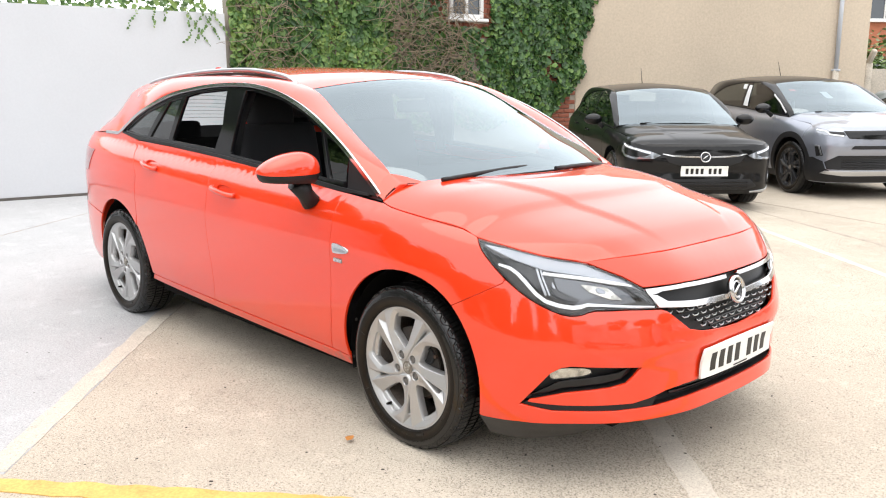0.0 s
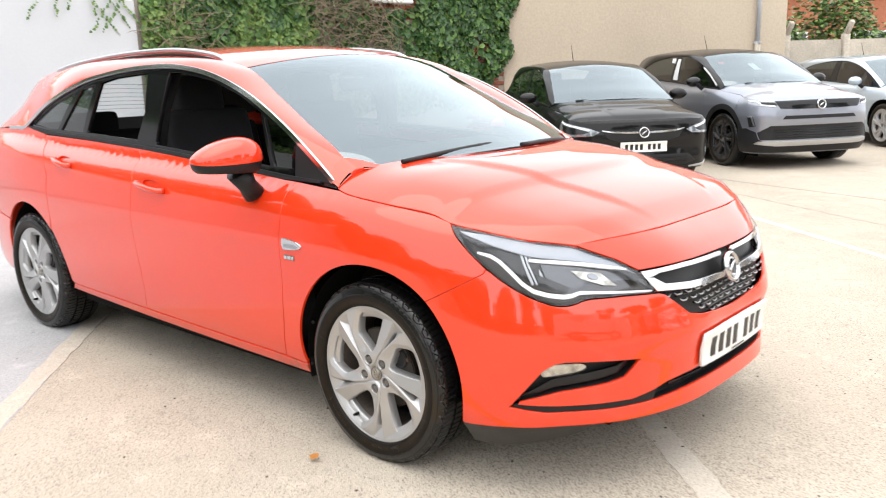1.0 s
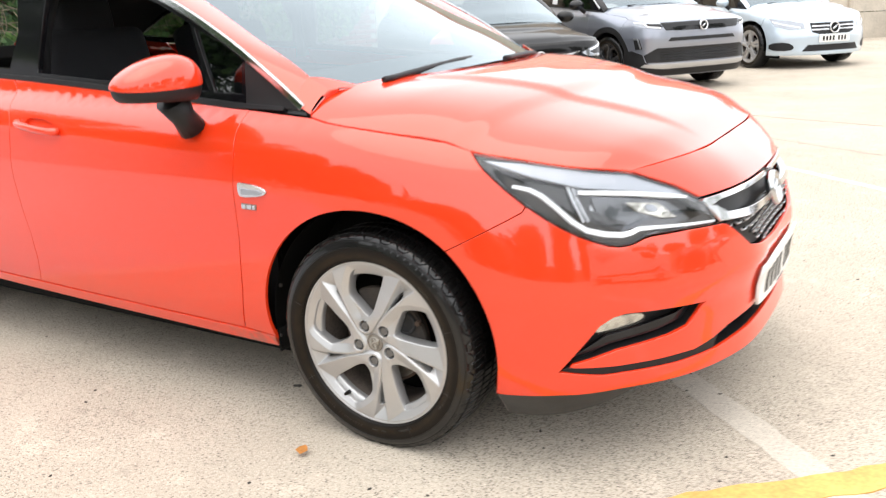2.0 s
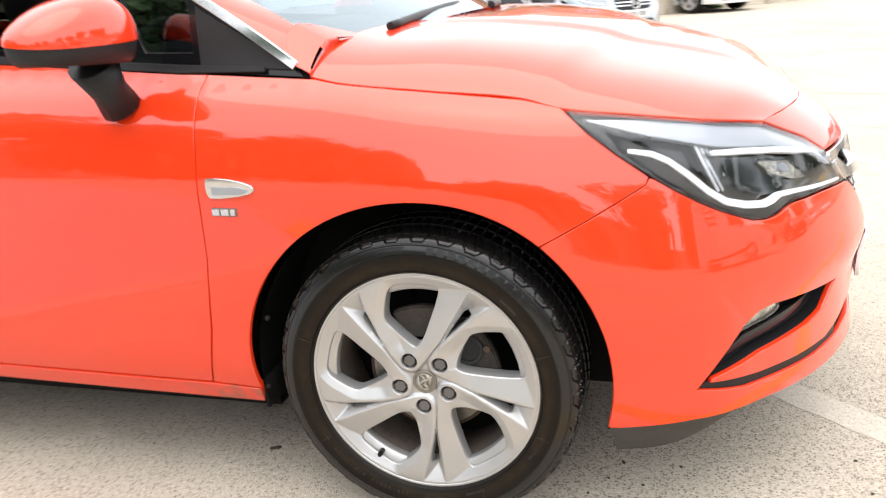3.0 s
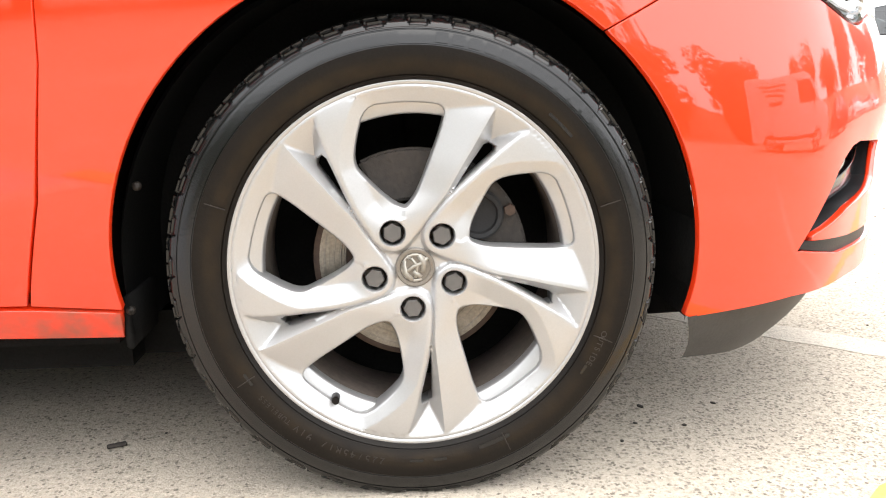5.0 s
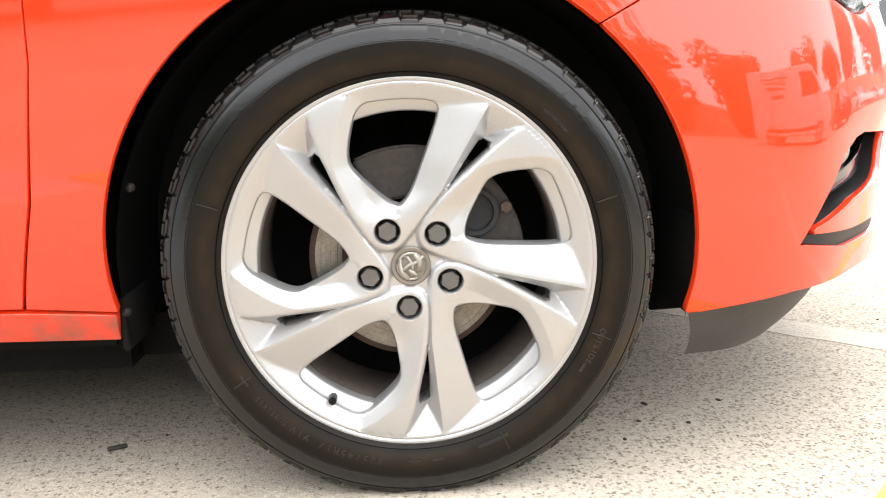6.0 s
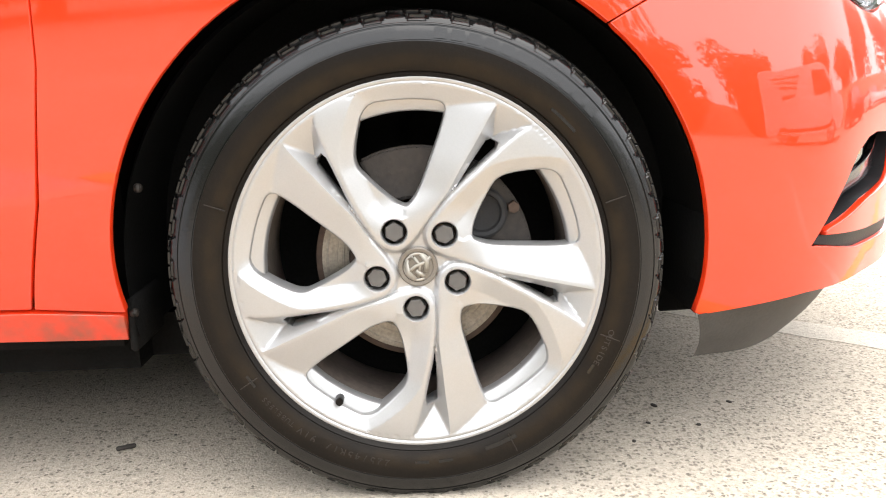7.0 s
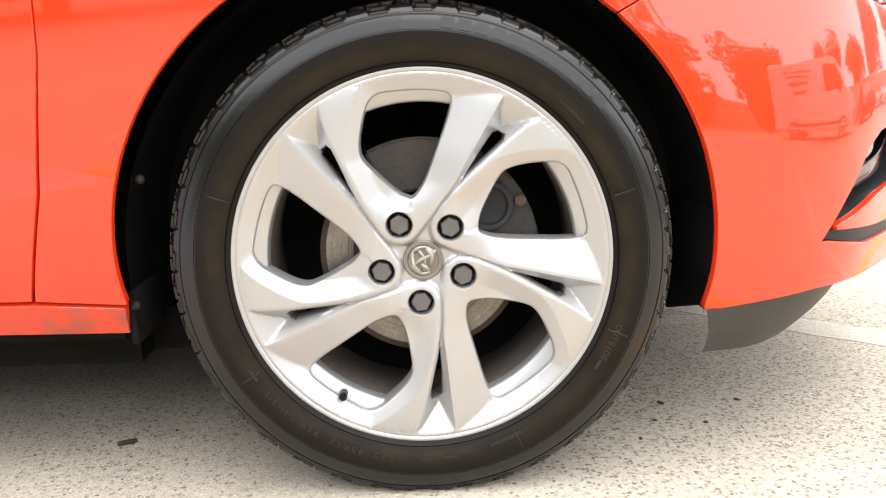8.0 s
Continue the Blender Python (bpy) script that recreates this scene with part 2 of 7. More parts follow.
def fill(poly, holes=(), h=0.03, hb=None, lines=()):
    """Triangles that fill a flat outline with holes, with edges along the lines: points, faces and the loops of border points."""
    from mathutils.geometry import delaunay_2d_cdt

    rings = [dense(poly, hb or h)] + [dense(o, hb or h) for o in holes]
    lo, hi = rings[0].min(0), rings[0].max(0)
    gx, gy = np.meshgrid(np.arange(lo[0] + h / 3, hi[0], h), np.arange(lo[1] + h / 3, hi[1], h))
    gy[:, ::2] += h * 0.31
    g = np.stack([gx.ravel(), gy.ravel()], 1)
    keep = inside(rings[0], g)
    for r in rings[1:]:
        keep &= ~inside(r, g)
    g = g[keep]
    creases = [catmull(o, hb or h)[1] for o in lines]
    border = np.vstack(rings + creases)
    if len(g):
        g = g[nearest(g, border) > 0.45 * h]
    pts = np.vstack([border, g])
    edges, k, loops = [], 0, []
    for r in rings:
        loops.append(list(range(k, k + len(r))))
        edges += [(k + i, k + (i + 1) % len(r)) for i in range(len(r))]
        k += len(r)
    for c in creases:
        edges += [(k + i, k + i + 1) for i in range(len(c) - 1)]
        k += len(c)
    v, _, f, ov, _, _ = delaunay_2d_cdt([Vector(p) for p in pts], edges, [], 0, 1e-6)
    v = np.array([tuple(p) for p in v])
    f = np.array([t for t in f if len(t) == 3])
    c = v[f].mean(1)
    ok = inside(rings[0], c)
    for r in rings[1:]:
        ok &= ~inside(r, c)
    back = {}
    for i, o in enumerate(ov):
        for q in o:
            back[q] = i
    return v, f[ok], [[back[i] for i in loop] for loop in loops]


def skin(f, poly, holes=(), h=0.03, hb=None, fold=0.012, gap=0.0, flip=False, lines=()):
    """A panel: the outline filled in the surface's own plane, laid on the surface f(a, b) -> points, normals, with its edges folded in."""
    if gap:
        poly = shrink(poly, gap)
    v, tri, loops = fill(poly, holes, h, hb, lines)
    P, N = f(v[:, 0], v[:, 1])
    if flip:
        N = -N
    tn = np.cross(P[tri[:, 1]] - P[tri[:, 0]], P[tri[:, 2]] - P[tri[:, 0]])
    bad = (tn * N[tri[:, 0]]).sum(1) < 0
    tri = tri.copy()
    tri[bad] = tri[bad][:, ::-1]
    verts, norms, faces = list(P), list(N), [tuple(t) for t in tri]
    if fold:
        for loop in loops:
            q = np.array(loop)
            prv, nxt = np.roll(q, 1), np.roll(q, -1)
            tang = P[nxt] - P[prv]
            out = np.cross(tang, N[q])
            out /= np.maximum(np.linalg.norm(out, axis=1), 1e-9)[:, None]
            inner = np.zeros(len(q))
            # which side the panel lies on
            mid = v[q]
            t2 = v[nxt] - v[prv]
            side = np.stack([-t2[:, 1], t2[:, 0]], 1)
            side /= np.maximum(np.linalg.norm(side, axis=1), 1e-9)[:, None]
            test = inside(dense(poly, hb or h), mid + side * 0.002)
            for o in holes:
                test &= ~inside(np.asarray(o), mid + side * 0.002)
            sgn = 1.0 if test.mean() > 0.5 else -1.0
            t3 = P[q] + 0
            P2, _ = f(v[q][:, 0] + sgn * side[:, 0] * 0.002, v[q][:, 1] + sgn * side[:, 1] * 0.002)
            out *= np.where(((P2 - t3) * out).sum(1) > 0, -1.0, 1.0)[:, None]
            k = len(verts)
            n = len(q)
            e = min(0.0025, fold / 3)
            for ring, (o, dn) in enumerate(((0.0, 0.0), (e * 0.6, e * 0.8), (e * 0.7, fold))):
                verts += list(P[q] + out * o - N[q] * dn)
                w = (0.0, 0.75, 1.0)[ring]
                nn = N[q] * (1 - w) + out * w
                norms += list(nn / np.maximum(np.linalg.norm(nn, axis=1), 1e-9)[:, None])
            for r in range(2):
                for i in range(n):
                    j = (i + 1) % n
                    a, b, c, d = k + r * n + i, k + r * n + j, k + (r + 1) * n + j, k + (r + 1) * n + i
                    fn = np.cross(np.subtract(verts[b], verts[a]), np.subtract(verts[d], verts[a]))
                    faces.append((a, b, c, d) if fn @ (np.array(norms[a]) + norms[d]) > 0 else (d, c, b, a))
    return raw(verts, faces, norms)


def sheet(f, na, nb, flip=False):
    """A grid over the whole unit square of f(a, b) -> points, normals."""
    A, B = np.meshgrid(np.linspace(0, 1, na), np.linspace(0, 1, nb), indexing="ij")
    P, N = f(A.ravel(), B.ravel())
    if flip:
        N = -N
    faces = []
    for i in range(na - 1):
        for j in range(nb - 1):
            a, b, c, d = i * nb + j, (i + 1) * nb + j, (i + 1) * nb + j + 1, i * nb + j + 1
            fn = np.cross(P[b] - P[a], P[d] - P[a]) + np.cross(P[c] - P[b], P[a] - P[b]) * 0
            faces.append((a, b, c, d) if fn @ N[a] > 0 else (d, c, b, a))
    return raw(P, faces, N)


def with_normals(g, e=0.004):
    """Adds normals to a surface g(a, b) -> points, by small steps."""

    def f(a, b):
        P = g(a, b)
        N = np.cross(g(a + e, b) - g(a - e, b), g(a, b + e) - g(a, b - e))
        return P, N / np.maximum(np.linalg.norm(N, axis=1), 1e-12)[:, None]

    return f


def lathe(profile, n=96, caps=False, axis="y", start=0.0, sweep=2 * math.pi):
    """Rings of (radius, place along the axis) about the axis."""
    verts, faces = [], []
    full = abs(sweep - 2 * math.pi) < 1e-6
    m = n if full else n + 1
    for r, w in profile:
        for k in range(m):
            t = start + sweep * k / n
            c, s = r * math.cos(t), r * math.sin(t)
            verts.append({"y": (c, w, s), "z": (c, s, w), "x": (w, c, s)}[axis])
    for i in range(len(profile) - 1):
        for k in range(n):
            j = (k + 1) % m
            faces.append((i * m + k, i * m + j, (i + 1) * m + j, (i + 1) * m + k))
    return verts, faces


def fix(me):
    """Outward faces."""
    bm = bmesh.new()
    bm.from_mesh(me)
    bmesh.ops.recalc_face_normals(bm, faces=bm.faces)
    bm.to_mesh(me)
    bm.free()
    return me


def smooth_by_angle(me, deg=35):
    bm = bmesh.new()
    bm.from_mesh(me)
    for e in bm.edges:
        if len(e.link_faces) == 2:
            e.smooth = e.calc_face_angle(0) < radians(deg)
    for f in bm.faces:
        f.smooth = True
    bm.to_mesh(me)
    bm.free()
    return me


def box(sx, sy, sz, at=(0, 0, 0), bevel=0.0, seg=2, turn=None):
    bm = bmesh.new()
    bmesh.ops.create_cube(bm, size=1.0)
    bmesh.ops.scale(bm, vec=(sx, sy, sz), verts=bm.verts)
    if bevel:
        bmesh.ops.bevel(bm, geom=list(bm.edges), offset=bevel, segments=seg, affect="EDGES", profile=0.6)
        for f in bm.faces:
            f.smooth = True
    if turn is not None:
        bmesh.ops.transform(bm, matrix=turn, verts=bm.verts)
    bmesh.ops.translate(bm, vec=at, verts=bm.verts)
    return bm


def join(*bms):
    out = bms[0]
    for b in bms[1:]:
        me = bpy.data.meshes.new("tmp")
        b.to_mesh(me)
        b.free()
        out.from_mesh(me)
        bpy.data.meshes.remove(me)
    return out


def tube(points, r, n=10, closed=False):
    """A round bar along the points; r may be a list."""
    p = [Vector(q) for q in points]
    rr = r if isinstance(r, (list, tuple)) else [r] * len(p)
    bm = bmesh.new()
    rings = []
    for i, q in enumerate(p):
        a = p[(i - 1) % len(p)] if closed or i else p[i]
        b = p[(i + 1) % len(p)] if closed or i < len(p) - 1 else p[i]
        d = (b - a).normalized()
        up = Vector((0, 0, 1)) if abs(d.z) < 0.95 else Vector((1, 0, 0))
        x = d.cross(up).normalized()
        y = x.cross(d)
        rings.append([bm.verts.new(q + rr[i] * (x * math.cos(2 * math.pi * k / n) + y * math.sin(2 * math.pi * k / n))) for k in range(n)])
    for i in range(len(p) if closed else len(p) - 1):
        A, B = rings[i], rings[(i + 1) % len(p)]
        for k in range(n):
            f = bm.faces.new((A[k], A[(k + 1) % n], B[(k + 1) % n], B[k]))
            f.smooth = True
    if not closed:
        bm.faces.new(rings[0][::-1])
        bm.faces.new(rings[-1])
    bmesh.ops.recalc_face_normals(bm, faces=bm.faces)
    return bm


def thing(name, label, category, group="", at=None, kind=""):
    ob = new(name)
    ob.empty_display_size = 0.2
    if at is not None:
        ob.matrix_world = at
    return tagged(ob, label, category, group, kind)


class Shell:
    """The outer skin of a car, unrolled: u runs round it from the nose, z is the height. The plan outline is pushed in or out by profiles."""

    def __init__(self, outline, front, corner, side, rear, belt, lean, corner_x, kz=1.0):
        self.kz = kz
        self.tuck = None
        o = [(x, -y) for x, y in outline[3:0:-1]] + list(outline) + [(x, -y) for x, y in outline[-2:-5:-1]]
        u, p = catmull(o)
        third = len(p) // 3
        k = int(np.argmin(abs(p[:third, 1])))
        e = len(p) - 1 - int(np.argmin(abs(p[::-1][:third, 1])))
        self.u, self.p, self.last = u - u[k], p, (u - u[k])[e]
        t = np.gradient(p, axis=0)
        t /= np.linalg.norm(t, axis=1)[:, None]
        n = np.stack([-t[:, 1], t[:, 0]], 1)
        ker = np.ones(9) / 9
        n = np.stack([np.convolve(np.pad(n[:, c], 4, mode="edge"), ker, "valid") for c in (0, 1)], 1)
        n /= np.linalg.norm(n, axis=1)[:, None]
        self.n = -n if n[k, 0] < 0 else n
        self.prof = [pchip(q) for q in (front, corner, side, rear)]
        self.belt, self.lean = pchip(belt), lean
        self.uc = self.u[int(np.argmin(abs(p[:, 0] - corner_x) + (p[:, 1] > 0) * 9))]

    def ux(self, x):
        i = np.where(self.p[:, 1] < 0)[0]
        return float(np.interp(-x, -self.p[i, 0], self.u[i]))

    def depth(self, u, z):
        z = z / self.kz
        zb = self.belt(np.interp(u, self.u, self.p[:, 0]))
        zz = np.minimum(np.where(z < 0.6, z, 0.6 + (z - 0.6) * 0.36 / (zb - 0.6)), 0.96)
        f, c, s, r = [q(zz) for q in self.prof]
        a, b, g = ease(0.05, self.uc, u), ease(self.uc, self.uc + 0.75, u), ease(self.last - 1.25, self.last - 0.4, u)
        d = ((f * (1 - a) + c * a) * (1 - b) + s * b) * (1 - g) + r * g - self.lean(np.maximum(z - zb, 0))
        return d - self.tuck(u, z) if self.tuck else d

    def point(self, u, z, off=0.0):
        u, z = np.atleast_1d(np.asarray(u, float)), np.atleast_1d(np.asarray(z, float))
        d = self.depth(abs(u), z) + off
        P = np.stack([np.interp(abs(u), self.u, self.p[:, c]) + np.interp(abs(u), self.u, self.n[:, c]) * d for c in (0, 1)] + [z + 0 * d], -1)
        P[:, 1] *= np.where(u < 0, -1.0, 1.0)
        return P

    def on(self, off=0.0):
        """The surface for skin(), lying off metres outside the body."""

        def f(u, z):
            P = self.point(u, z)
            e = 0.006
            N = np.cross(self.point(u + e, z) - self.point(u - e, z), self.point(u, z + e) - self.point(u, z - e))
            N /= np.maximum(np.linalg.norm(N, axis=1), 1e-12)[:, None]
            ref = np.stack([np.interp(abs(u), self.u, self.n[:, 0]), np.interp(abs(u), self.u, self.n[:, 1]) * np.where(u < 0, -1, 1)], 1)
            N *= np.where((N[:, :2] * ref).sum(1) < 0, -1.0, 1.0)[:, None]
            return P + N * off, N

        return f


def arc(cu, cz, r, a0, a1, n=24):
    return [(cu + r * math.cos(radians(a0 + (a1 - a0) * k / n)), cz + r * math.sin(radians(a0 + (a1 - a0) * k / n))) for k in range(n + 1)]


def mirror_u(poly):
    return [(-u, z) for u, z in poly]



# ---------------------------------------------------------------- wheels
HUB_Z = 0.317


def polar(pts, turn=0.0):
    return [(r * math.cos(radians(a + turn)), r * math.sin(radians(a + turn))) for r, a in pts]


WINDOW = [(0.2215, 106.2), (0.2190, 97.0), (0.2180, 87.0), (0.2175, 78.0), (0.1900, 77.8), (0.1400, 81.0), (0.1000, 86.0), (0.0810, 95.0), (0.0800, 101.0), (0.0955, 111.0), (0.1365, 118.5), (0.1580, 119.6), (0.1850, 113.8)]
SLOT = [(0.1917, 60.2), (0.1932, 53.8), (0.158, 56.5), (0.130, 60.2), (0.1085, 63.0), (0.1110, 63.5), (0.143, 62.5), (0.17, 61.2)]
# one of the five forked spokes: the ridge of the bent arm, its outer edge, the edge of the straight arm, the boss round the bolt
RIDGE = [(0.0560, 141.0), (0.0773, 136.8), (0.1152, 130.8), (0.1528, 126.4), (0.1674, 124.0), (0.1891, 118.8), (0.2161, 112.0), (0.2300, 108.6), (0.2385, 106.6)]
BENT_EDGE = [(0.0546, 146.5), (0.0696, 142.4), (0.1076, 134.6), (0.158, 127.9), (0.1932, 125.2), (0.2201, 123.2), (0.2345, 121.7)]
STRAIGHT_EDGE = [(0.0430, 90.5), (0.0560, 81.0), (0.0820, 71.8), (0.106, 67.2), (0.137, 65.4), (0.18, 63.8), (0.2059, 63.3), (0.2283, 62.8), (0.2345, 62.2)]
CHANNEL = [(0.046, 153.0), (0.0555, 149.7), (0.0696, 145.3), (0.082, 141.7), (0.095, 139.0), (0.104, 137.4)]
BOSS = [(0.0546, 146.5), (0.0468, 146.0), (0.0385, 141.3), (0.0326, 130.0), (0.0320, 118.0), (0.0345, 106.0), (0.0375, 99.0), (0.0430, 90.5)]


def seg_dist(q, a, b):
    ab = b - a
    t = np.clip(((q - a) @ ab) / max(ab @ ab, 1e-12), 0, 1)
    return np.linalg.norm(q - a - t[:, None] * ab, axis=1)


def edge_dist(q, loops):
    d = np.full(len(q), 9.0)
    for lp in loops:
        lp = np.asarray(lp)
        for a, b in zip(lp, np.roll(lp, -1, 0)):
            d = np.minimum(d, seg_dist(q, a, b))
    return d


def line_dist(q, line):
    d = np.full(len(q), 9.0)
    for a, b in zip(line[:-1], line[1:]):
        d = np.minimum(d, seg_dist(q, a, b))
    return d


def soft_min(a, b, k):
    h = np.clip(0.5 + 0.5 * (b - a) / k, 0, 1)
    return b * (1 - h) + a * h - k * h * (1 - h)


def wheel_face():
    """Five forked spokes, each a bent and a straight arm that lean towards the window between them; five slots divide the forks."""
    wins, slots, bolts, lines = [], [], [], []
    curve = {n: catmull(polar(p), 0.004)[1] for n, p in (("ridge", RIDGE), ("bent", BENT_EDGE), ("straight", STRAIGHT_EDGE), ("boss", BOSS), ("channel", CHANNEL))}

    def turned(p, k):
        c, s = math.cos(radians(72 * k)), math.sin(radians(72 * k))
        p = np.asarray(p, float)
        return np.stack([p[:, 0] * c - p[:, 1] * s, p[:, 0] * s + p[:, 1] * c], 1)

    for k in range(5):
        wins.append(smooth_poly(polar(WINDOW, 72 * k), 2))
        slots.append(smooth_poly(polar(SLOT, 72 * k), 1))
        bolts.append(np.array(polar([(0.0555, 121.5 + 72 * k)])[0]) + np.array([(0.0180 * math.cos(t), 0.0180 * math.sin(t)) for t in np.linspace(0, 2 * math.pi, 24, endpoint=False)]))
        lines += [turned(c, k) for c in (curve["ridge"], curve["bent"][:-1], curve["straight"], curve["boss"][1:-1], curve["channel"])]
    rim = [(0.2425 * math.cos(t), 0.2425 * math.sin(t)) for t in np.linspace(0, 2 * math.pi, 180, endpoint=False)]
    body = pchip([(0.0, -0.004), (0.03, -0.004), (0.06, -0.002), (0.1, 0.001), (0.15, 0.003), (0.21, 0.003), (0.2365, 0.0015), (0.2425, -0.001)])
    axis = np.array(polar([(0.2365, 97.0), (0.16, 98.0), (0.07, 101.0)]))
    bent_side = np.vstack([curve["ridge"], axis])
    straight_side = np.vstack([curve["straight"], polar([(0.2365, 66.0), (0.2365, 80.0)]), axis])
    fork = np.vstack([curve["bent"][::-1], curve["boss"][1:], curve["straight"][1:], polar([(0.2345, 70.0), (0.2345, 85.0), (0.2345, 100.0), (0.2345, 112.0)])])

    def f(x, z):
        q = np.stack([x, z], 1)
        r = np.hypot(x, z)
        w = body(r)
        # fold all points into the one fork whose middle lies at 97 degrees
        a = np.degrees(np.arctan2(z, x))
        k = np.floor((a - 97.0 + 36.0) / 72.0)
        turn = np.radians(-72.0 * k)
        p = np.stack([x * np.cos(turn) - z * np.sin(turn), x * np.sin(turn) + z * np.cos(turn)], 1)
        rimward = 0.62 * np.clip(0.2365 - r, 0, 1)
        inner = ease(0.055, 0.105, r)
        lower = np.zeros(len(q))
        in_fork = np.zeros(len(q), bool)
        to_edge = np.full(len(q), 9.0)
        for step in (-1, 0, 1):
            t = turned(p, step)
            b_in, s_in, f_in = inside(bent_side, t), inside(straight_side, t), inside(fork, t)
            if b_in.any():
                d = line_dist(t[b_in], curve["ridge"])
                lower[b_in] = soft_min(0.50 * np.minimum(d, 0.024) * inner[b_in], rimward[b_in], 0.004)
            if s_in.any():
                d = line_dist(t[s_in], curve["straight"])
                lower[s_in] = np.minimum(0.29 * np.minimum(d, 0.050) * inner[s_in], rimward[s_in])
            in_fork |= f_in
            near = r < 0.2345
            for n in ("bent", "straight", "boss"):
                to_edge[near] = np.minimum(to_edge[near], line_dist(t[near], curve[n]))
        in_fork |= to_edge < 0.0005
        # between the forks: the hub plate in the middle, a ramp running into the slot outside
        floor = np.where(r > 0.15, 0.60 * np.clip(0.2345 - r, 0, 1), 0.0075)
        out = (~in_fork) & (r < 0.2345)
        lower[out] = 0.0008 + np.minimum(1.35 * to_edge[out], floor[out])
        # worn, rounded crests
        crest = in_fork & (r < 0.2345)
        lower[crest] += 0.0008 * (1 - np.clip(to_edge[crest] / 0.0030, 0, 1))
        return np.stack([x, lower - w, z], 1), np.tile([0.0, -1.0, 0.0], (len(x), 1))

    me = skin(f, rim, wins + slots + bolts, h=0.0026, hb=0.0032, fold=0.034, lines=lines)
    bare = raw([v.co for v in me.vertices], [p.vertices for p in me.polygons])
    return smooth_by_angle(fix_weld(bare), 42)


def fix_weld(me, d=0.0002):
    bm = bmesh.new()
    bm.from_mesh(me)
    bmesh.ops.remove_doubles(bm, verts=bm.verts, dist=d)
    bm.to_mesh(me)
    bm.free()
    return me


def tyre_mesh():
    """A tyre swept round the hub: bead rings, bulged sidewall, lettered band, shoulder blocks with slanting cuts, grooved tread."""
    side = [(0.2400, -0.006), (0.2445, 0.003), (0.2490, 0.0082), (0.2500, 0.0070), (0.2512, 0.0085), (0.2545, 0.0100), (0.2600, 0.0130), (0.2690, 0.0154), (0.2780, 0.0163), (0.2858, 0.0160), (0.2864, 0.0148), (0.2874, 0.0146), (0.2880, 0.0153), (0.2940, 0.0143), (0.3000, 0.0123), (0.3046, 0.0098), (0.3052, 0.0080), (0.3062, 0.0078), (0.3068, 0.0088), (0.3082, 0.0082), (0.3087, 0.0066), (0.3094, 0.0060)]
    shoulder = catmull([(0.3098, 0.0058), (0.3150, 0.0030), (0.3200, -0.0030), (0.3240, -0.0105), (0.3268, -0.0200), (0.3286, -0.0340), (0.3295, -0.0510)], 0.0028)[1]
    tread = [(0.3230, -0.053), (0.3230, -0.060), (0.3296, -0.061), (0.3300, -0.085), (0.3300, -0.098), (0.3230, -0.099), (0.3230, -0.108), (0.3300, -0.109), (0.3296, -0.147), (0.3230, -0.148), (0.3230, -0.155), (0.3285, -0.156), (0.3255, -0.180), (0.3120, -0.198), (0.2850, -0.208), (0.2400, -0.200)]
    prof = np.vstack([side, shoulder, tread])
    a, b = len(side), len(side) + len(shoulder)
    pitch, per = 36, 32
    n = pitch * per
    t = 2 * math.pi * np.arange(n) / n
    verts = []
    for i, (r, w) in enumerate(prof):
        rr, ww = np.full(n, r), np.full(n, w)
        if a <= i < b:
            s = (i - a) / (b - a - 1)
            ph = (np.arange(n) / per - 0.9 * s) % 1.0
            # bright triangular faces beside the ring, sunk pockets with a raised bar in each, and the sipes of the tread's edge
            pocket = (s > 0.04) & (s < 0.33) & (ph > 0.66 - 2.0 * s) & (ph < 0.97)
            bar = pocket & (abs(s - 0.21) < 0.06) & (abs(ph - 0.66) < 0.17)
            k = (np.arange(n) / per * 3 - 0.5 * s) % 1.0
            sipe = (s >= 0.36) & (k < np.where((np.arange(n) // (per // 3)) % 3 == 0, 0.24, 0.12))
            cut = np.where(bar, 0.0015, np.where(pocket, 0.0042, np.where(sipe, 0.0055, 0.0)))
            up = ease(0.15, 0.7, s)
            rr, ww = rr - cut * (0.25 + 0.75 * up), ww - cut * (1.0 - 0.8 * up)
        elif b + 2 <= i <= b + 4 or b + 7 <= i <= b + 8:
            rr = rr - 0.005 * (np.arange(n) % 12 < 2)
        x, z = rr * np.cos(t), rr * np.sin(t)
        verts.append(np.stack([x, -ww, np.maximum(z, -HUB_Z + 0.001)], 1))
    m = len(prof)
    faces = [(i * n + k, i * n + (k + 1) % n, (i + 1) * n + (k + 1) % n, (i + 1) * n + k) for i in range(m - 1) for k in range(n)]
    me = raw(np.vstack(verts), faces)
    me.materials.append(M_RUBBER)
    me.materials.append(M_TREAD)
    me.polygons.foreach_set("material_index", [1 if 10 <= p // n <= b + 12 else 0 for p in range(len(faces))])
    return smooth_by_angle(fix(me), 26)


def raised(poly, depth, w):
    """A flat outline in the wheel's plane, raised by depth from w."""
    bm = bmesh.new()
    vs = [bm.verts.new((x, -w, z)) for x, z in poly]
    f = bm.faces.new(vs)
    out = bmesh.ops.extrude_face_region(bm, geom=[f])
    bmesh.ops.translate(bm, vec=(0, -depth, 0), verts=[v for v in out["geom"] if isinstance(v, bmesh.types.BMVert)])
    bmesh.ops.recalc_face_normals(bm, faces=bm.faces)
    return bm


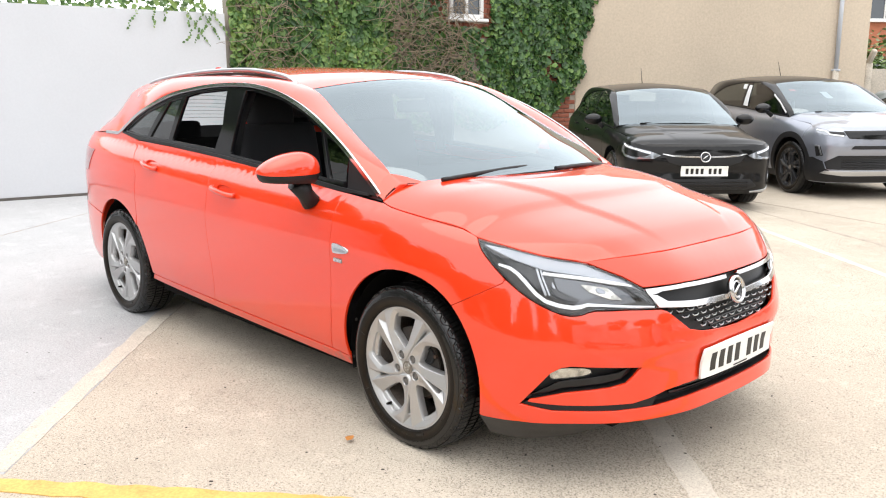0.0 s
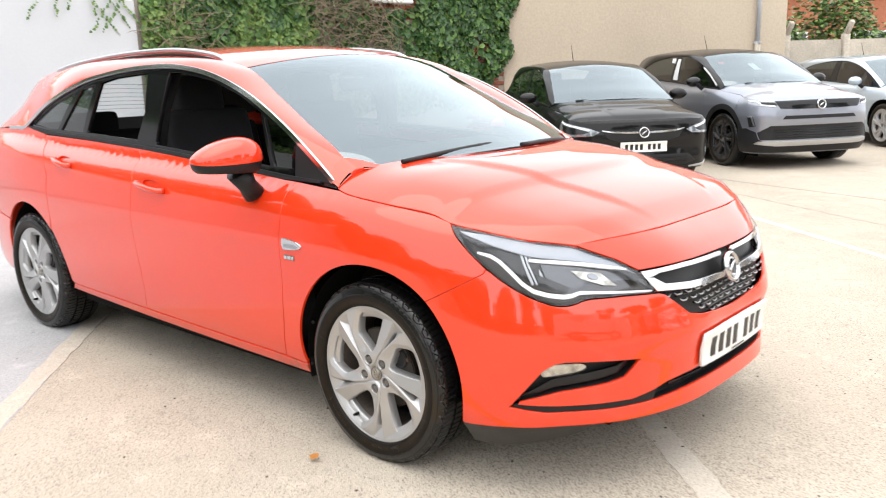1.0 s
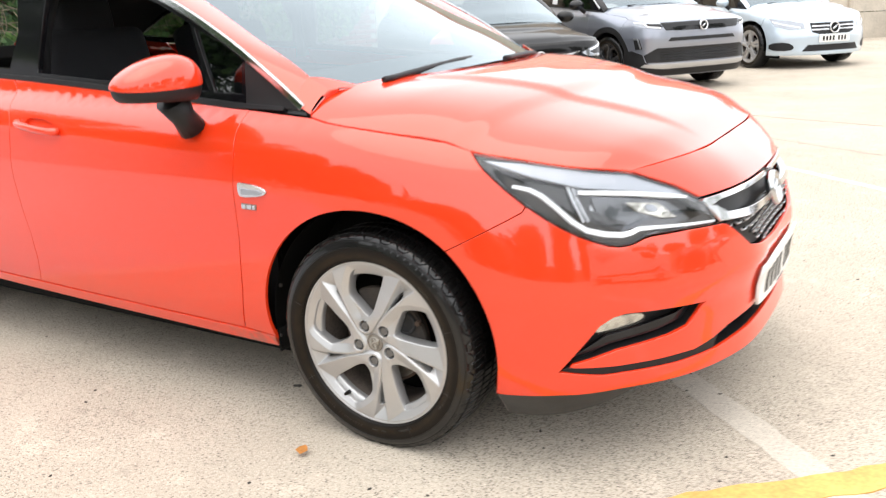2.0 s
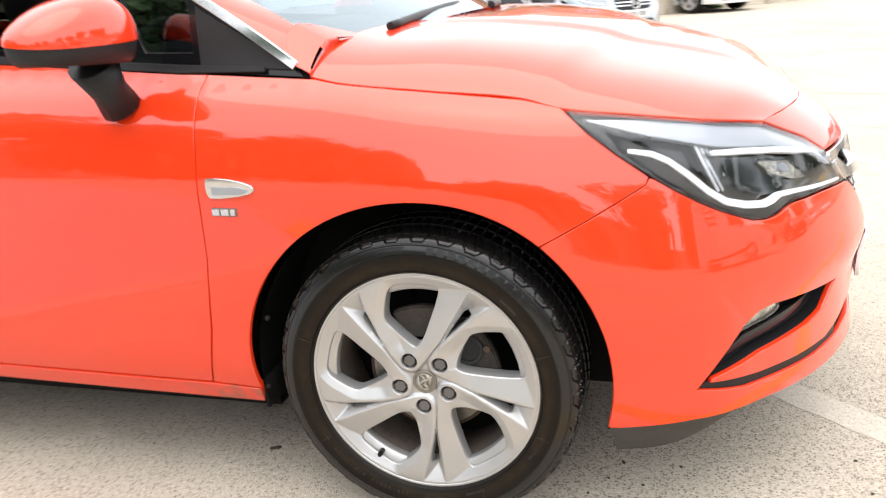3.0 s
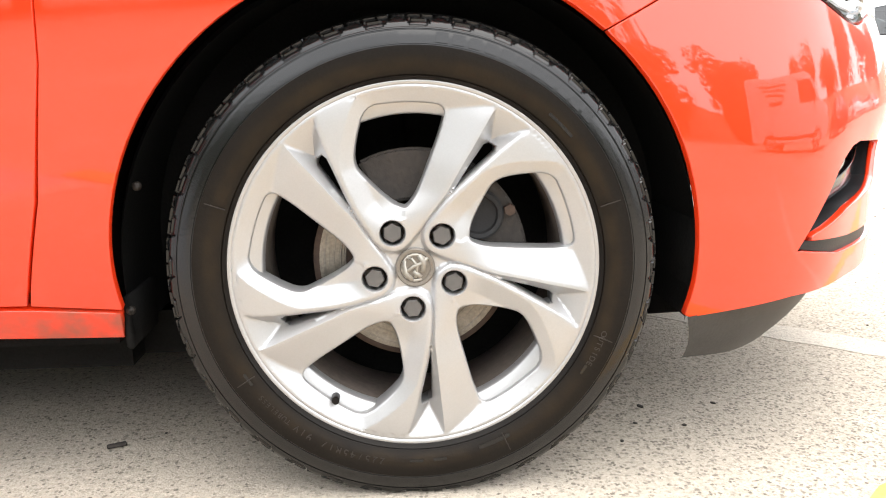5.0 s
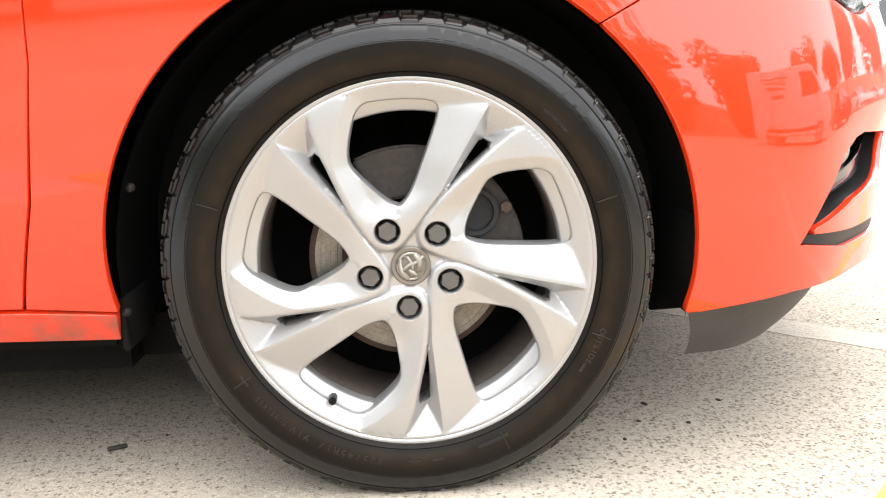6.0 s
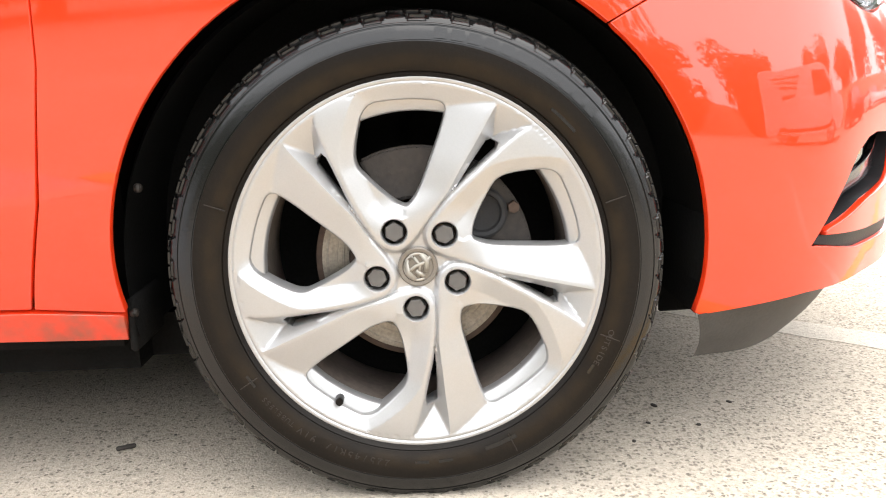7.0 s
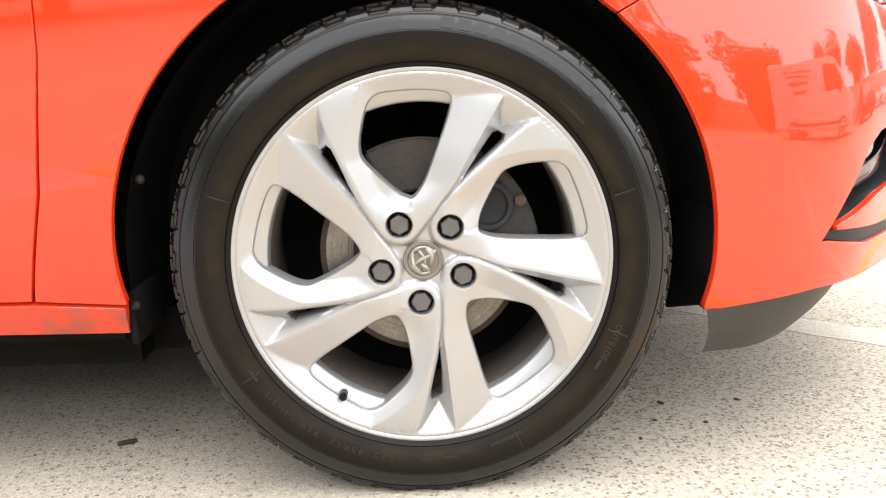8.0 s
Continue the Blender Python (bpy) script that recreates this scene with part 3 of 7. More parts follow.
def ring_bar(r0, r1, a0, a1, depth, w, n=10, slope=0.0):
    p = [(r1 * math.cos(radians(a0 + (a1 - a0) * k / n)), r1 * math.sin(radians(a0 + (a1 - a0) * k / n))) for k in range(n + 1)]
    p += [(r0 * math.cos(radians(a1 + (a0 - a1) * k / n)), r0 * math.sin(radians(a1 + (a0 - a1) * k / n))) for k in range(n + 1)]
    bm = raised(p, depth, w)
    for v in bm.verts:
        v.co.y += slope * (math.hypot(v.co.x, v.co.z) - r0)
    return bm


def ring_text(tyre, word, start, step, size, radius, name, label):
    """Raised lettering on the sidewall, letter by letter along the ring."""
    verts, faces = [], []
    for i, ch in enumerate(word):
        cu = bpy.data.curves.new("mark", "FONT")
        cu.body = ch
        cu.size = size
        cu.align_x = "CENTER"
        cu.extrude = 0.0004
        tmp = bpy.data.objects.new("mark", cu)
        scene.collection.objects.link(tmp)
        bpy.context.view_layer.update()
        me = bpy.data.meshes.new_from_object(tmp.evaluated_get(bpy.context.evaluated_depsgraph_get()))
        bpy.data.objects.remove(tmp)
        a = radians(start - i * step)
        k = len(verts)
        for v in me.vertices:
            r = radius + v.co.y
            t = a - v.co.x / 0.268
            verts.append((r * math.cos(t), -0.0152 - v.co.z, r * math.sin(t)))
        faces += [tuple(q + k for q in p.vertices) for p in me.polygons]
        bpy.data.meshes.remove(me)
    me = raw(verts, faces, smooth=False)
    part(name, fix(me), M_CALIPER, tyre, label)


def mesh_of(bm):
    me = bpy.data.meshes.new("mesh")
    bm.to_mesh(me)
    bm.free()
    return me


def make_wheel():
    w = thing("wheel", "", "")
    tyre = part("tyre", tyre_mesh(), M_RUBBER, w, "black road tyre with worn tread")
    rim = part("rim", wheel_face(), M_ALLOY, w, "silver alloy rim with five double spokes")
    lip = fix(raw(*lathe([(0.238, 0.020), (0.2385, -0.0005), (0.241, -0.0022), (0.2448, -0.0022), (0.2470, -0.0002), (0.2462, 0.010), (0.236, 0.03)], 144)))
    part("rim_edge", lip, M_ALLOY, rim)
    ledge = fix(raw(*lathe([(0.2400, 0.010), (0.2330, 0.0135), (0.2200, 0.016), (0.2040, 0.021), (0.2015, 0.024), (0.2010, 0.040)], 144)))
    part("rim_ledge", ledge, M_ALLOY, rim)
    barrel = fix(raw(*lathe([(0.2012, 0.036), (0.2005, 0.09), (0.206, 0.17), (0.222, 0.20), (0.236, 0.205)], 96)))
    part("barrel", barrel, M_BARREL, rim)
    # near-black disc closing the wheel's back, for the shade behind the spokes
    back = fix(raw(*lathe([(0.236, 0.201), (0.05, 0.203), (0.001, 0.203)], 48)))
    part("backplate", back, M_LINERDARK, w)
    score = random.Random(8)
    swept = [(0.094 + 0.0013 * k, 0.0685 - score.uniform(0.0, 0.0006)) for k in range(30)]
    disc = fix(raw(*lathe(swept, 80)))
    disc = part("brake_disc", smooth_by_angle(disc, 12), M_DISC, w, "grooved steel brake disc with a rusty edge")
    edge = fix(raw(*lathe([(0.040, 0.052), (0.075, 0.052), (0.078, 0.066), (0.082, 0.069), (0.0945, 0.0692)], 80)))
    part("disc_bell", smooth_by_angle(edge), M_RUST, disc)
    edge = fix(raw(*lathe([(0.1312, 0.0672), (0.137, 0.0680), (0.1395, 0.070), (0.1395, 0.088), (0.137, 0.09), (0.05, 0.09)], 80)))
    part("disc_edge", smooth_by_angle(edge), M_RUST, disc)
    hub = fix(raw(*lathe([(0.001, 0.030), (0.072, 0.030), (0.0735, 0.034), (0.0735, 0.056), (0.04, 0.06)], 48)))
    part("hub", smooth_by_angle(hub), M_RUST, w, "rusty hub")
    # the caliper: a cast crescent over the upper half of the disc, with a round bore and bolt heads
    cal = ring_bar(0.086, 0.156, -10, 118, 0.020, -0.064, 26)
    bmesh.ops.bevel(cal, geom=list(cal.edges), offset=0.004, segments=2, affect="EDGES", clamp_overlap=True)
    caliper = part("brake_caliper", smooth_by_angle(mesh_of(cal), 40), M_CALIPER, w, "rusty cast brake caliper")
    bore = fix(raw(*[[(a + 0.088, b, c + 0.064) for a, b, c in q] if i == 0 else q for i, q in enumerate(lathe([(0.034, 0.046), (0.034, 0.038), (0.031, 0.035), (0.026, 0.036), (0.024, 0.042), (0.020, 0.0435), (0.001, 0.0435)], 36))]))
    part("caliper_bore", smooth_by_angle(bore, 30), M_CABIN, caliper, "dark bore")
    for x, z in ((0.128, 0.012), (0.060, 0.112), (0.130, 0.070)):
        head = bmesh.new()
        bmesh.ops.create_cone(head, cap_ends=True, segments=6, radius1=0.009, radius2=0.008, depth=0.012, matrix=pose(x, 0.040, z, 90))
        part("caliper_bolt", head, M_RUST, caliper)
    cap = fix(raw(*lathe([(0.001, 0.0095), (0.0195, 0.0098), (0.0205, 0.0085), (0.0245, 0.0080), (0.0262, 0.0095), (0.0268, 0.016)], 48)))
    cap = part("hub_cap", smooth_by_angle(cap), M_CAP, w, "grey hub cap with a worn emblem")
    mark = tube([(0.0135 * math.cos(t), 0.0088, 0.0135 * math.sin(t)) for t in np.linspace(0.5, 5.2, 16)], 0.0016, 6)
    mark = join(mark, tube([(-0.011, 0.0088, -0.006), (-0.002, 0.0084, 0.001), (0.006, 0.0084, 0.004), (0.013, 0.0088, 0.010)], 0.0019, 6), tube([(-0.004, 0.0088, 0.010), (0.002, 0.0084, 0.002), (0.0, 0.0088, -0.011)], 0.0017, 6))
    for pts, rr in (([(-0.006, 0.0088, 0.012), (-0.012, 0.0086, 0.004), (-0.010, 0.0086, -0.006), (-0.003, 0.0088, -0.013)], 0.0028), ([(0.004, 0.0088, 0.013), (0.009, 0.0086, 0.005), (0.008, 0.0086, -0.005)], 0.0030), ([(-0.002, 0.0088, -0.004), (0.006, 0.0086, -0.010)], 0.0024)):
        mark = join(mark, tube(pts, rr, 6))
    bmesh.ops.scale(mark, vec=(1.3, 1.0, 1.3), verts=mark.verts)
    part("emblem", mark, M_MARK, cap)
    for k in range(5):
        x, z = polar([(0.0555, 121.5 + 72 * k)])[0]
        # the well is near-black instead of alloy: shade of the recess as colour
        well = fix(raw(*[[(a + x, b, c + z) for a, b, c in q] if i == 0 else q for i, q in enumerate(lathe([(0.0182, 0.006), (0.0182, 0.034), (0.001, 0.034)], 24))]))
        part("bolt_well", well, M_LINERDARK, rim)
        bm = bmesh.new()
        bmesh.ops.create_cone(bm, cap_ends=True, segments=6, radius1=0.0152, radius2=0.0128, depth=0.024, matrix=pose(x, 0.0185, z, 90, 0, 0) @ pose(0, 0, 0, 0, 0, 17 * k))
        bmesh.ops.bevel(bm, geom=[e for e in bm.edges], offset=0.001, segments=1, affect="EDGES")
        part("bolt_cap", bm, M_BOLT, w, "grey hexagonal bolt cap")
    vx, vz = polar([(0.2125, -122.0)])[0]
    bm = tube([(vx, 0.02, vz), (vx * 0.995, 0.002, vz * 0.995), (vx * 0.99, -0.004, vz * 0.99)], [0.006, 0.0055, 0.0045], 12)
    part("valve", bm, M_RUBBER, w, "black rubber valve")
    # raised marks on the sidewall
    for k in range(11):
        part("sidewall_mark", ring_bar(0.2905, 0.3035, 84 - k * 4.1, 81.0 - k * 4.1, 0.0030, 0.0134, 4, 0.30), M_TREAD, tyre)
    for a0, a1, r in ((-93, -89, 0.262), (-86, -82, 0.262), (-150, -146, 0.262), (-34, -31, 0.262), (-72, -62, 0.258), (150, 158, 0.266), (40, 49, 0.262)):
        part("sidewall_mark", ring_bar(r, r + 0.006, a0, a1, 0.0006, 0.0140, 6), M_TREAD, tyre)
    part("sidewall_rib", join(*[ring_bar(0.2900, 0.3035, 93 + 0.5 * k, 93.25 + 0.5 * k, 0.0026, 0.0134, 1, 0.30) for k in range(46)]), M_TREAD, tyre, "fine raised ribs on the sidewall")
    for a in (18, -22, -64, -148, 160):
        part("sidewall_tick", ring_bar(0.254, 0.281, a, a + 0.25, 0.0026, 0.0138, 1), M_CALIPER, tyre)
    ring_text(tyre, "225/45R17", -101.0, 2.2, 0.015, 0.2625, "size_mark", "raised size mark")
    ring_text(tyre, "91V", -123.5, 2.2, 0.015, 0.2625, "load_mark", "raised load mark")
    ring_text(tyre, "TUBELESS", -131.0, 1.5, 0.010, 0.2625, "type_mark", "raised lettering")
    ring_text(tyre, "OUTSIDE", -20.5, 1.6, 0.011, 0.2625, "side_mark", "raised lettering")
    return w


# ---------------------------------------------------------------- the red estate car
OUT = [(0.93, 0), (0.918, -0.25), (0.872, -0.415), (0.80, -0.552), (0.70, -0.68), (0.57, -0.795), (0.39, -0.853), (0.12, -0.882), (-0.37, -0.897), (-1.3, -0.905), (-2.2, -0.902), (-2.8, -0.885), (-3.25, -0.835), (-3.52, -0.74), (-3.66, -0.58), (-3.72, -0.32), (-3.737, 0)]
FRONT = [(0.12, -0.09), (0.17, -0.045), (0.21, -0.01), (0.25, 0), (0.33, -0.012), (0.42, -0.01), (0.50, -0.006), (0.57, -0.022), (0.65, -0.038), (0.71, -0.052), (0.755, -0.08), (0.795, -0.13), (0.86, -0.25), (0.96, -0.44)]
CORNER = [(0.12, -0.07), (0.18, -0.035), (0.226, -0.01), (0.30, 0), (0.36, 0), (0.45, 0), (0.54, -0.007), (0.63, -0.024), (0.71, -0.042), (0.79, -0.066), (0.87, -0.10), (0.96, -0.19)]
SIDE = [(0.12, -0.16), (0.19, -0.10), (0.23, -0.074), (0.27, -0.056), (0.33, -0.038), (0.42, -0.023), (0.52, -0.013), (0.62, -0.0065), (0.70, -0.001), (0.738, 0.0015), (0.752, 0.0015), (0.80, -0.0045), (0.85, -0.013), (0.89, -0.026), (0.925, -0.051), (0.96, -0.1)]
REAR = [(0.12, -0.1), (0.2, -0.03), (0.3, 0), (0.5, 0), (0.6, -0.01), (0.64, -0.03), (0.8, -0.05), (0.96, -0.07)]
BELT = [(1.2, 0.96), (0.7, 0.96), (0.3, 0.90), (-0.24, 0.946), (-1.3, 0.985), (-2.2, 1.02), (-2.8, 1.055), (-3.8, 1.085)]
LEAN = pchip([(0, 0), (0.02, 0.006), (0.1, 0.018), (0.2, 0.036), (0.3, 0.06), (0.4, 0.092), (0.5, 0.15), (0.6, 0.24)])
BODY = Shell(OUT, FRONT, CORNER, SIDE, REAR, BELT, LEAN, 0.60)
# the bumper swells at its corners under the headlamps
BODY.tuck = lambda u, z: -0.017 * ease(0.42, 0.52, z) * (1 - ease(0.60, 0.72, z)) * ease(0.05, 0.32, u) * (1 - ease(0.62, 0.95, u))

ARCH_F, ARCH_R, ARCH_Z, ARCH_RAD = 1.494, 4.155, 0.32, 0.39
LAMP = [(1.19, 0.862), (1.05, 0.848), (0.90, 0.832), (0.72, 0.808), (0.578, 0.758), (0.497, 0.717), (0.441, 0.648), (0.567, 0.653), (0.68, 0.653), (0.708, 0.6475), (0.728, 0.640), (0.750, 0.6355), (0.775, 0.6348), (0.805, 0.6395), (0.84, 0.651), (0.885, 0.668), (0.93, 0.688), (0.975, 0.711), (1.02, 0.737), (1.09, 0.782), (1.147, 0.825)]
DLO_LOW = [(1.698, 0.943), (1.993, 0.963), (2.428, 0.996), (2.944, 1.030), (3.573, 1.060), (4.029, 1.076), (4.285, 1.110)]
DLO_TOP = [(1.698, 0.946), (1.860, 1.059), (2.034, 1.165), (2.271, 1.277), (2.525, 1.355), (2.791, 1.395), (3.061, 1.400), (3.345, 1.381), (3.654, 1.338), (3.986, 1.242), (4.285, 1.112)]
ROOF_EDGE = [(-0.20, -0.715, 0.995), (-0.34, -0.685, 1.075), (-0.50, -0.66, 1.15), (-0.73, -0.62, 1.262), (-0.995, -0.577, 1.380), (-1.2, -0.575, 1.418), (-1.55, -0.575, 1.440), (-1.9, -0.575, 1.446), (-2.3, -0.57, 1.440), (-2.7, -0.56, 1.415), (-3.1, -0.54, 1.345), (-3.42, -0.51, 1.20)]


def dirty_paint():
    """Red paint with brown road dirt splashed on it behind the wheel."""
    m = M_RED.copy()
    m.name = "dirty_red_paint"
    t = m.node_tree
    b = t.nodes["Principled BSDF"]
    old = b.inputs["Base Color"].links[0].from_socket
    co = t.nodes.new("ShaderNodeTexCoord")
    sp = t.nodes.new("ShaderNodeSeparateXYZ")
    t.links.new(co.outputs["Object"], sp.inputs[0])
    near = t.nodes.new("ShaderNodeMapRange")
    near.inputs["From Min"].default_value = -0.66
    near.inputs["From Max"].default_value = -0.42
    t.links.new(sp.outputs[0], near.inputs["Value"])
    n = t.nodes.new("ShaderNodeTexNoise")
    n.inputs["Scale"].default_value = 28.0
    n.inputs["Detail"].default_value = 8
    t.links.new(co.outputs["Object"], n.inputs["Vector"])
    cut = t.nodes.new("ShaderNodeMapRange")
    cut.inputs["From Min"].default_value = 0.42
    cut.inputs["From Max"].default_value = 0.68
    cut.inputs["To Max"].default_value = 0.75
    t.links.new(n.outputs[0], cut.inputs["Value"])
    mu = t.nodes.new("ShaderNodeMath")
    mu.operation = "MULTIPLY"
    t.links.new(near.outputs[0], mu.inputs[0])
    t.links.new(cut.outputs[0], mu.inputs[1])
    mx = t.nodes.new("ShaderNodeMixRGB")
    mx.inputs[2].default_value = (0.16, 0.075, 0.045, 1)
    t.links.new(mu.outputs[0], mx.inputs[0])
    t.links.new(old, mx.inputs[1])
    t.links.new(mx.outputs[0], b.inputs["Base Color"])
    return m


M_SILL = dirty_paint()


def both(name, off, poly, material, car, holes=(), label="", **kw):
    """The same panel on the two sides of the car."""
    a = part(name, skin(BODY.on(off), poly, holes, **kw), material, car, label)
    part(name, skin(BODY.on(off), mirror_u(poly), [mirror_u(h) for h in holes], **kw), material, car, label)
    return a


def ribbon(points, w):
    """An outline of width w along a polyline in the plane."""
    p = np.array(points, float)
    t = np.gradient(p, axis=0)
    t /= np.linalg.norm(t, axis=1)[:, None]
    n = np.stack([-t[:, 1], t[:, 0]], 1)
    ww = np.asarray(w, float) * np.ones(len(p))
    return np.vstack([p + n * ww[:, None] / 2, (p - n * ww[:, None] / 2)[::-1]])


BONNET_SIDE = [(0.712, 0.811), (0.90, 0.835), (1.05, 0.851), (1.20, 0.868), (1.272, 0.887), (1.460, 0.911), (1.639, 0.933), (1.700, 0.946)]
BONNET_FRONT = [(0.712, 0.811), (0.564, 0.821), (0.415, 0.823), (0.212, 0.821), (0.0, 0.820)]
FLIP = np.array([1.0, -1.0, 1.0])


def upper_body(car, shell, dlo_top, roof_edge, tail, paint, roof_paint, sheets=1):
    """Roof sides from the window line to the roof edge, roof, windscreen and rear screen."""
    n12 = len(roof_edge)
    low_pts = [tuple(shell.point([u], [z])[0]) for u, z in dlo_top] + [tuple(shell.point([tail[0]], [tail[1]])[0])]
    k12 = np.arange(n12)
    c1 = [pchip(list(zip(k12, [p[c] for p in low_pts]))) for c in range(3)]
    c2 = [pchip(list(zip(k12, [p[c] for p in roof_edge]))) for c in range(3)]

    def cant(a, b):
        A = np.stack([c(a * (n12 - 1)) for c in c1], 1)
        B = np.stack([c(a * (n12 - 1)) for c in c2], 1)
        w = np.linalg.norm(B - A, axis=1)[:, None]
        ctrl = (A + B) / 2 + np.stack([0 * a + 0.10, 0 * a - 0.75, 0 * a + 0.65], 1) * w * ((0.10 + 0.20 * ease(0.22, 0.42, a)) * (1 - 0.85 * ease(0.72, 0.92, a)))[:, None]
        b = b[:, None]
        return A * (1 - b) ** 2 + 2 * ctrl * b * (1 - b) + B * b * b

    def facing_up(f):
        return f(np.array([0.5]), np.array([0.5]))[1][0, 2] < 0

    for f in (with_normals(cant, 0.002), with_normals(lambda a, b: cant(a, b) * FLIP, 0.002)):
        part("roof_side", sheet(f, 90, 12, facing_up(f)), paint, car)
        sgn = -1.0 if facing_up(f) else 1.0

        def lining(a, b, f=f, sgn=sgn):
            P, N = f(a, b)
            return P - N * sgn * 0.022, -N * sgn

        part("pillar_lining", sheet(lining, 40, 6), M_CABIN, car, "dark pillar lining")

    def across(k0, k1, bow0, bow1, crown0, crown1):
        def f(a, b):
            k = k0 + (k1 - k0) * a
            B = np.stack([c(k) for c in c2], 1)
            v = 2 * b - 1
            B[:, 1] *= -v
            B[:, 0] += (bow0 + (bow1 - bow0) * a) * (1 - v * v)
            B[:, 2] += (crown0 + (crown1 - crown0) * a) * (1 - v * v)
            return B

        return with_normals(f, 0.002)

    f = across(0.0, 3.96, 0.17, 0.07, 0.035, 0.05)
    screen = part("windscreen", sheet(f, 24, 32, facing_up(f)), M_SCREEN, car, "pale windscreen mirroring the sky")
    screen.visible_shadow = False
    f = across(4.0, 10.0, 0.07, -0.05, 0.05, 0.05)
    part("roof", sheet(f, 40, 32, facing_up(f)), roof_paint, car)
    ends = [np.array([c(float(k)) for c in c2]) for k in (10.0, 10.5, 11.0)]
    foot = shell.point([shell.last - 0.62], [tail[1] - 0.006])[0]
    ends.append(np.array([foot[0], foot[1] * 0.92, foot[2]]))
    ce = [pchip(list(zip((0.0, 0.25, 0.55, 1.0), [e[c] for e in ends]))) for c in range(3)]

    def rear(a, b):
        B = np.stack([c(a) for c in ce], 1)
        v = 2 * b - 1
        B[:, 1] *= -v
        B[:, 0] += -0.06 * (1 - v * v)
        B[:, 2] += (0.05 - 0.05 * a) * (1 - v * v)
        return B

    f = with_normals(rear, 0.002)
    pane = part("rear_screen", sheet(f, 14, 24, facing_up(f)), M_REARGLASS, car, "heated rear screen")
    pane.visible_shadow = False
    for sg in (1.0, -1.0):
        k = np.array([1.0, sg, 1.0])
        corner = [ends[2] * k, np.array(low_pts[-1]) * k, shell.point([shell.last - 0.70], [tail[1] - 0.012])[0] * k, ends[3] * k]
        me = fix(raw(corner, [(0, 1, 2, 3)]))
        part("tail_corner", me, paint, car)
    for k in range(7):
        a = 0.25 + 0.09 * k
        P, N = f(np.full(12, a), np.linspace(0.12, 0.88, 12))
        part("heater_line", tube([tuple(p) for p in P - N * 0.004 * (-1 if facing_up(f) else 1)], 0.0012, 4), M_BLACK, pane)


def bonnet_panel(car, shell, side, front, paint, hump0=0.036, crease=0.010):
    edge = [tuple(shell.point([u], [z], 0.001)[0]) for u, z in side]
    es = np.r_[0, np.cumsum(np.linalg.norm(np.diff(np.array(edge), axis=0), axis=1))]
    es /= es[-1]
    ec = [pchip(list(zip(es, [p[c] for p in edge]))) for c in range(3)]
    fr = [tuple(shell.point([u], [z], 0.001)[0]) for u, z in front]
    fr = fr + [(x, -y, z) for x, y, z in fr[:-1]][::-1]
    fs = np.array([p[1] for p in fr])
    fs = fs / fs.max()
    fc = [pchip(list(zip(fs, [p[c] for p in fr]))) for c in range(3)]

    def surf(a, b):
        v = 2 * b - 1
        L = np.stack([c(a) for c in ec], 1)
        F0 = np.stack([c(v) for c in fc], 1)
        q = 1 - v * v
        R0 = np.stack([edge[-1][0] + 0.190 * np.clip(q, 0, 1) ** 1.8, edge[-1][1] * -v, edge[-1][2] + 0.078 * (1 - abs(v) ** 8)], 1)
        bb, aa = b[:, None], a[:, None]
        ruled = L * (1 - bb) + L * FLIP * bb
        P00, P01, P10, P11 = (np.array(edge[0]), np.array(edge[0]) * FLIP, np.array(edge[-1]), np.array(edge[-1]) * FLIP)
        corner = (1 - aa) * ((1 - bb) * P00 + bb * P01) + aa * ((1 - bb) * P10 + bb * P11)
        P = ruled + F0 * (1 - aa) + R0 * aa - corner
        hump = hump0 * np.clip(4 * a * (1 - a), 0, 1) ** 0.9 * (1 - abs(v) ** 2.5) + 0.010 * ease(0, 0.15, a) * (1 - ease(0.75, 1.0, a)) * (1 - v**8)
        lane = 0.55 - 0.18 * (1 - a)
        P[:, 2] += hump + crease * ease(0.0, 0.3, a) * (1 - ease(0.9, 1, a)) * (1 - ease(lane - 0.038, lane + 0.038, abs(v)))
        return P

    f = with_normals(surf, 0.003)
    me = skin(f, [(0, 0), (1, 0), (1, 1), (0, 1)], h=0.013, fold=0.03, flip=f(np.array([0.5]), np.array([0.5]))[1][0, 2] < 0)
    return part("bonnet", me, paint, car)


def scuttle(car, x0=-0.10, z0=0.985, w=1.36):
    part("scuttle", sheet(with_normals(lambda a, b: np.stack([x0 - 0.25 * a - 0.10 * (2 * b - 1) ** 2, w * (b - 0.5), z0 + 0.03 - 0.035 * (2 * b - 1) ** 2 - 0.03 * a], 1)), 4, 16), M_BLACK, car, "black scuttle under the wipers")


HANDLES = ((2.925, 0.897, 2.705, 0.876), (3.758, 0.960, 3.570, 0.938))


def handle_cup(u0, z0, u1, z1):
    """The outline of the hollow behind a door handle."""
    cx, cz = (u0 + u1) / 2, (z0 + z1) / 2
    return smooth_poly([(cx - 0.080, cz - 0.030), (cx + 0.080, cz - 0.018), (cx + 0.080, cz + 0.034), (cx - 0.080, cz + 0.020)], 2)


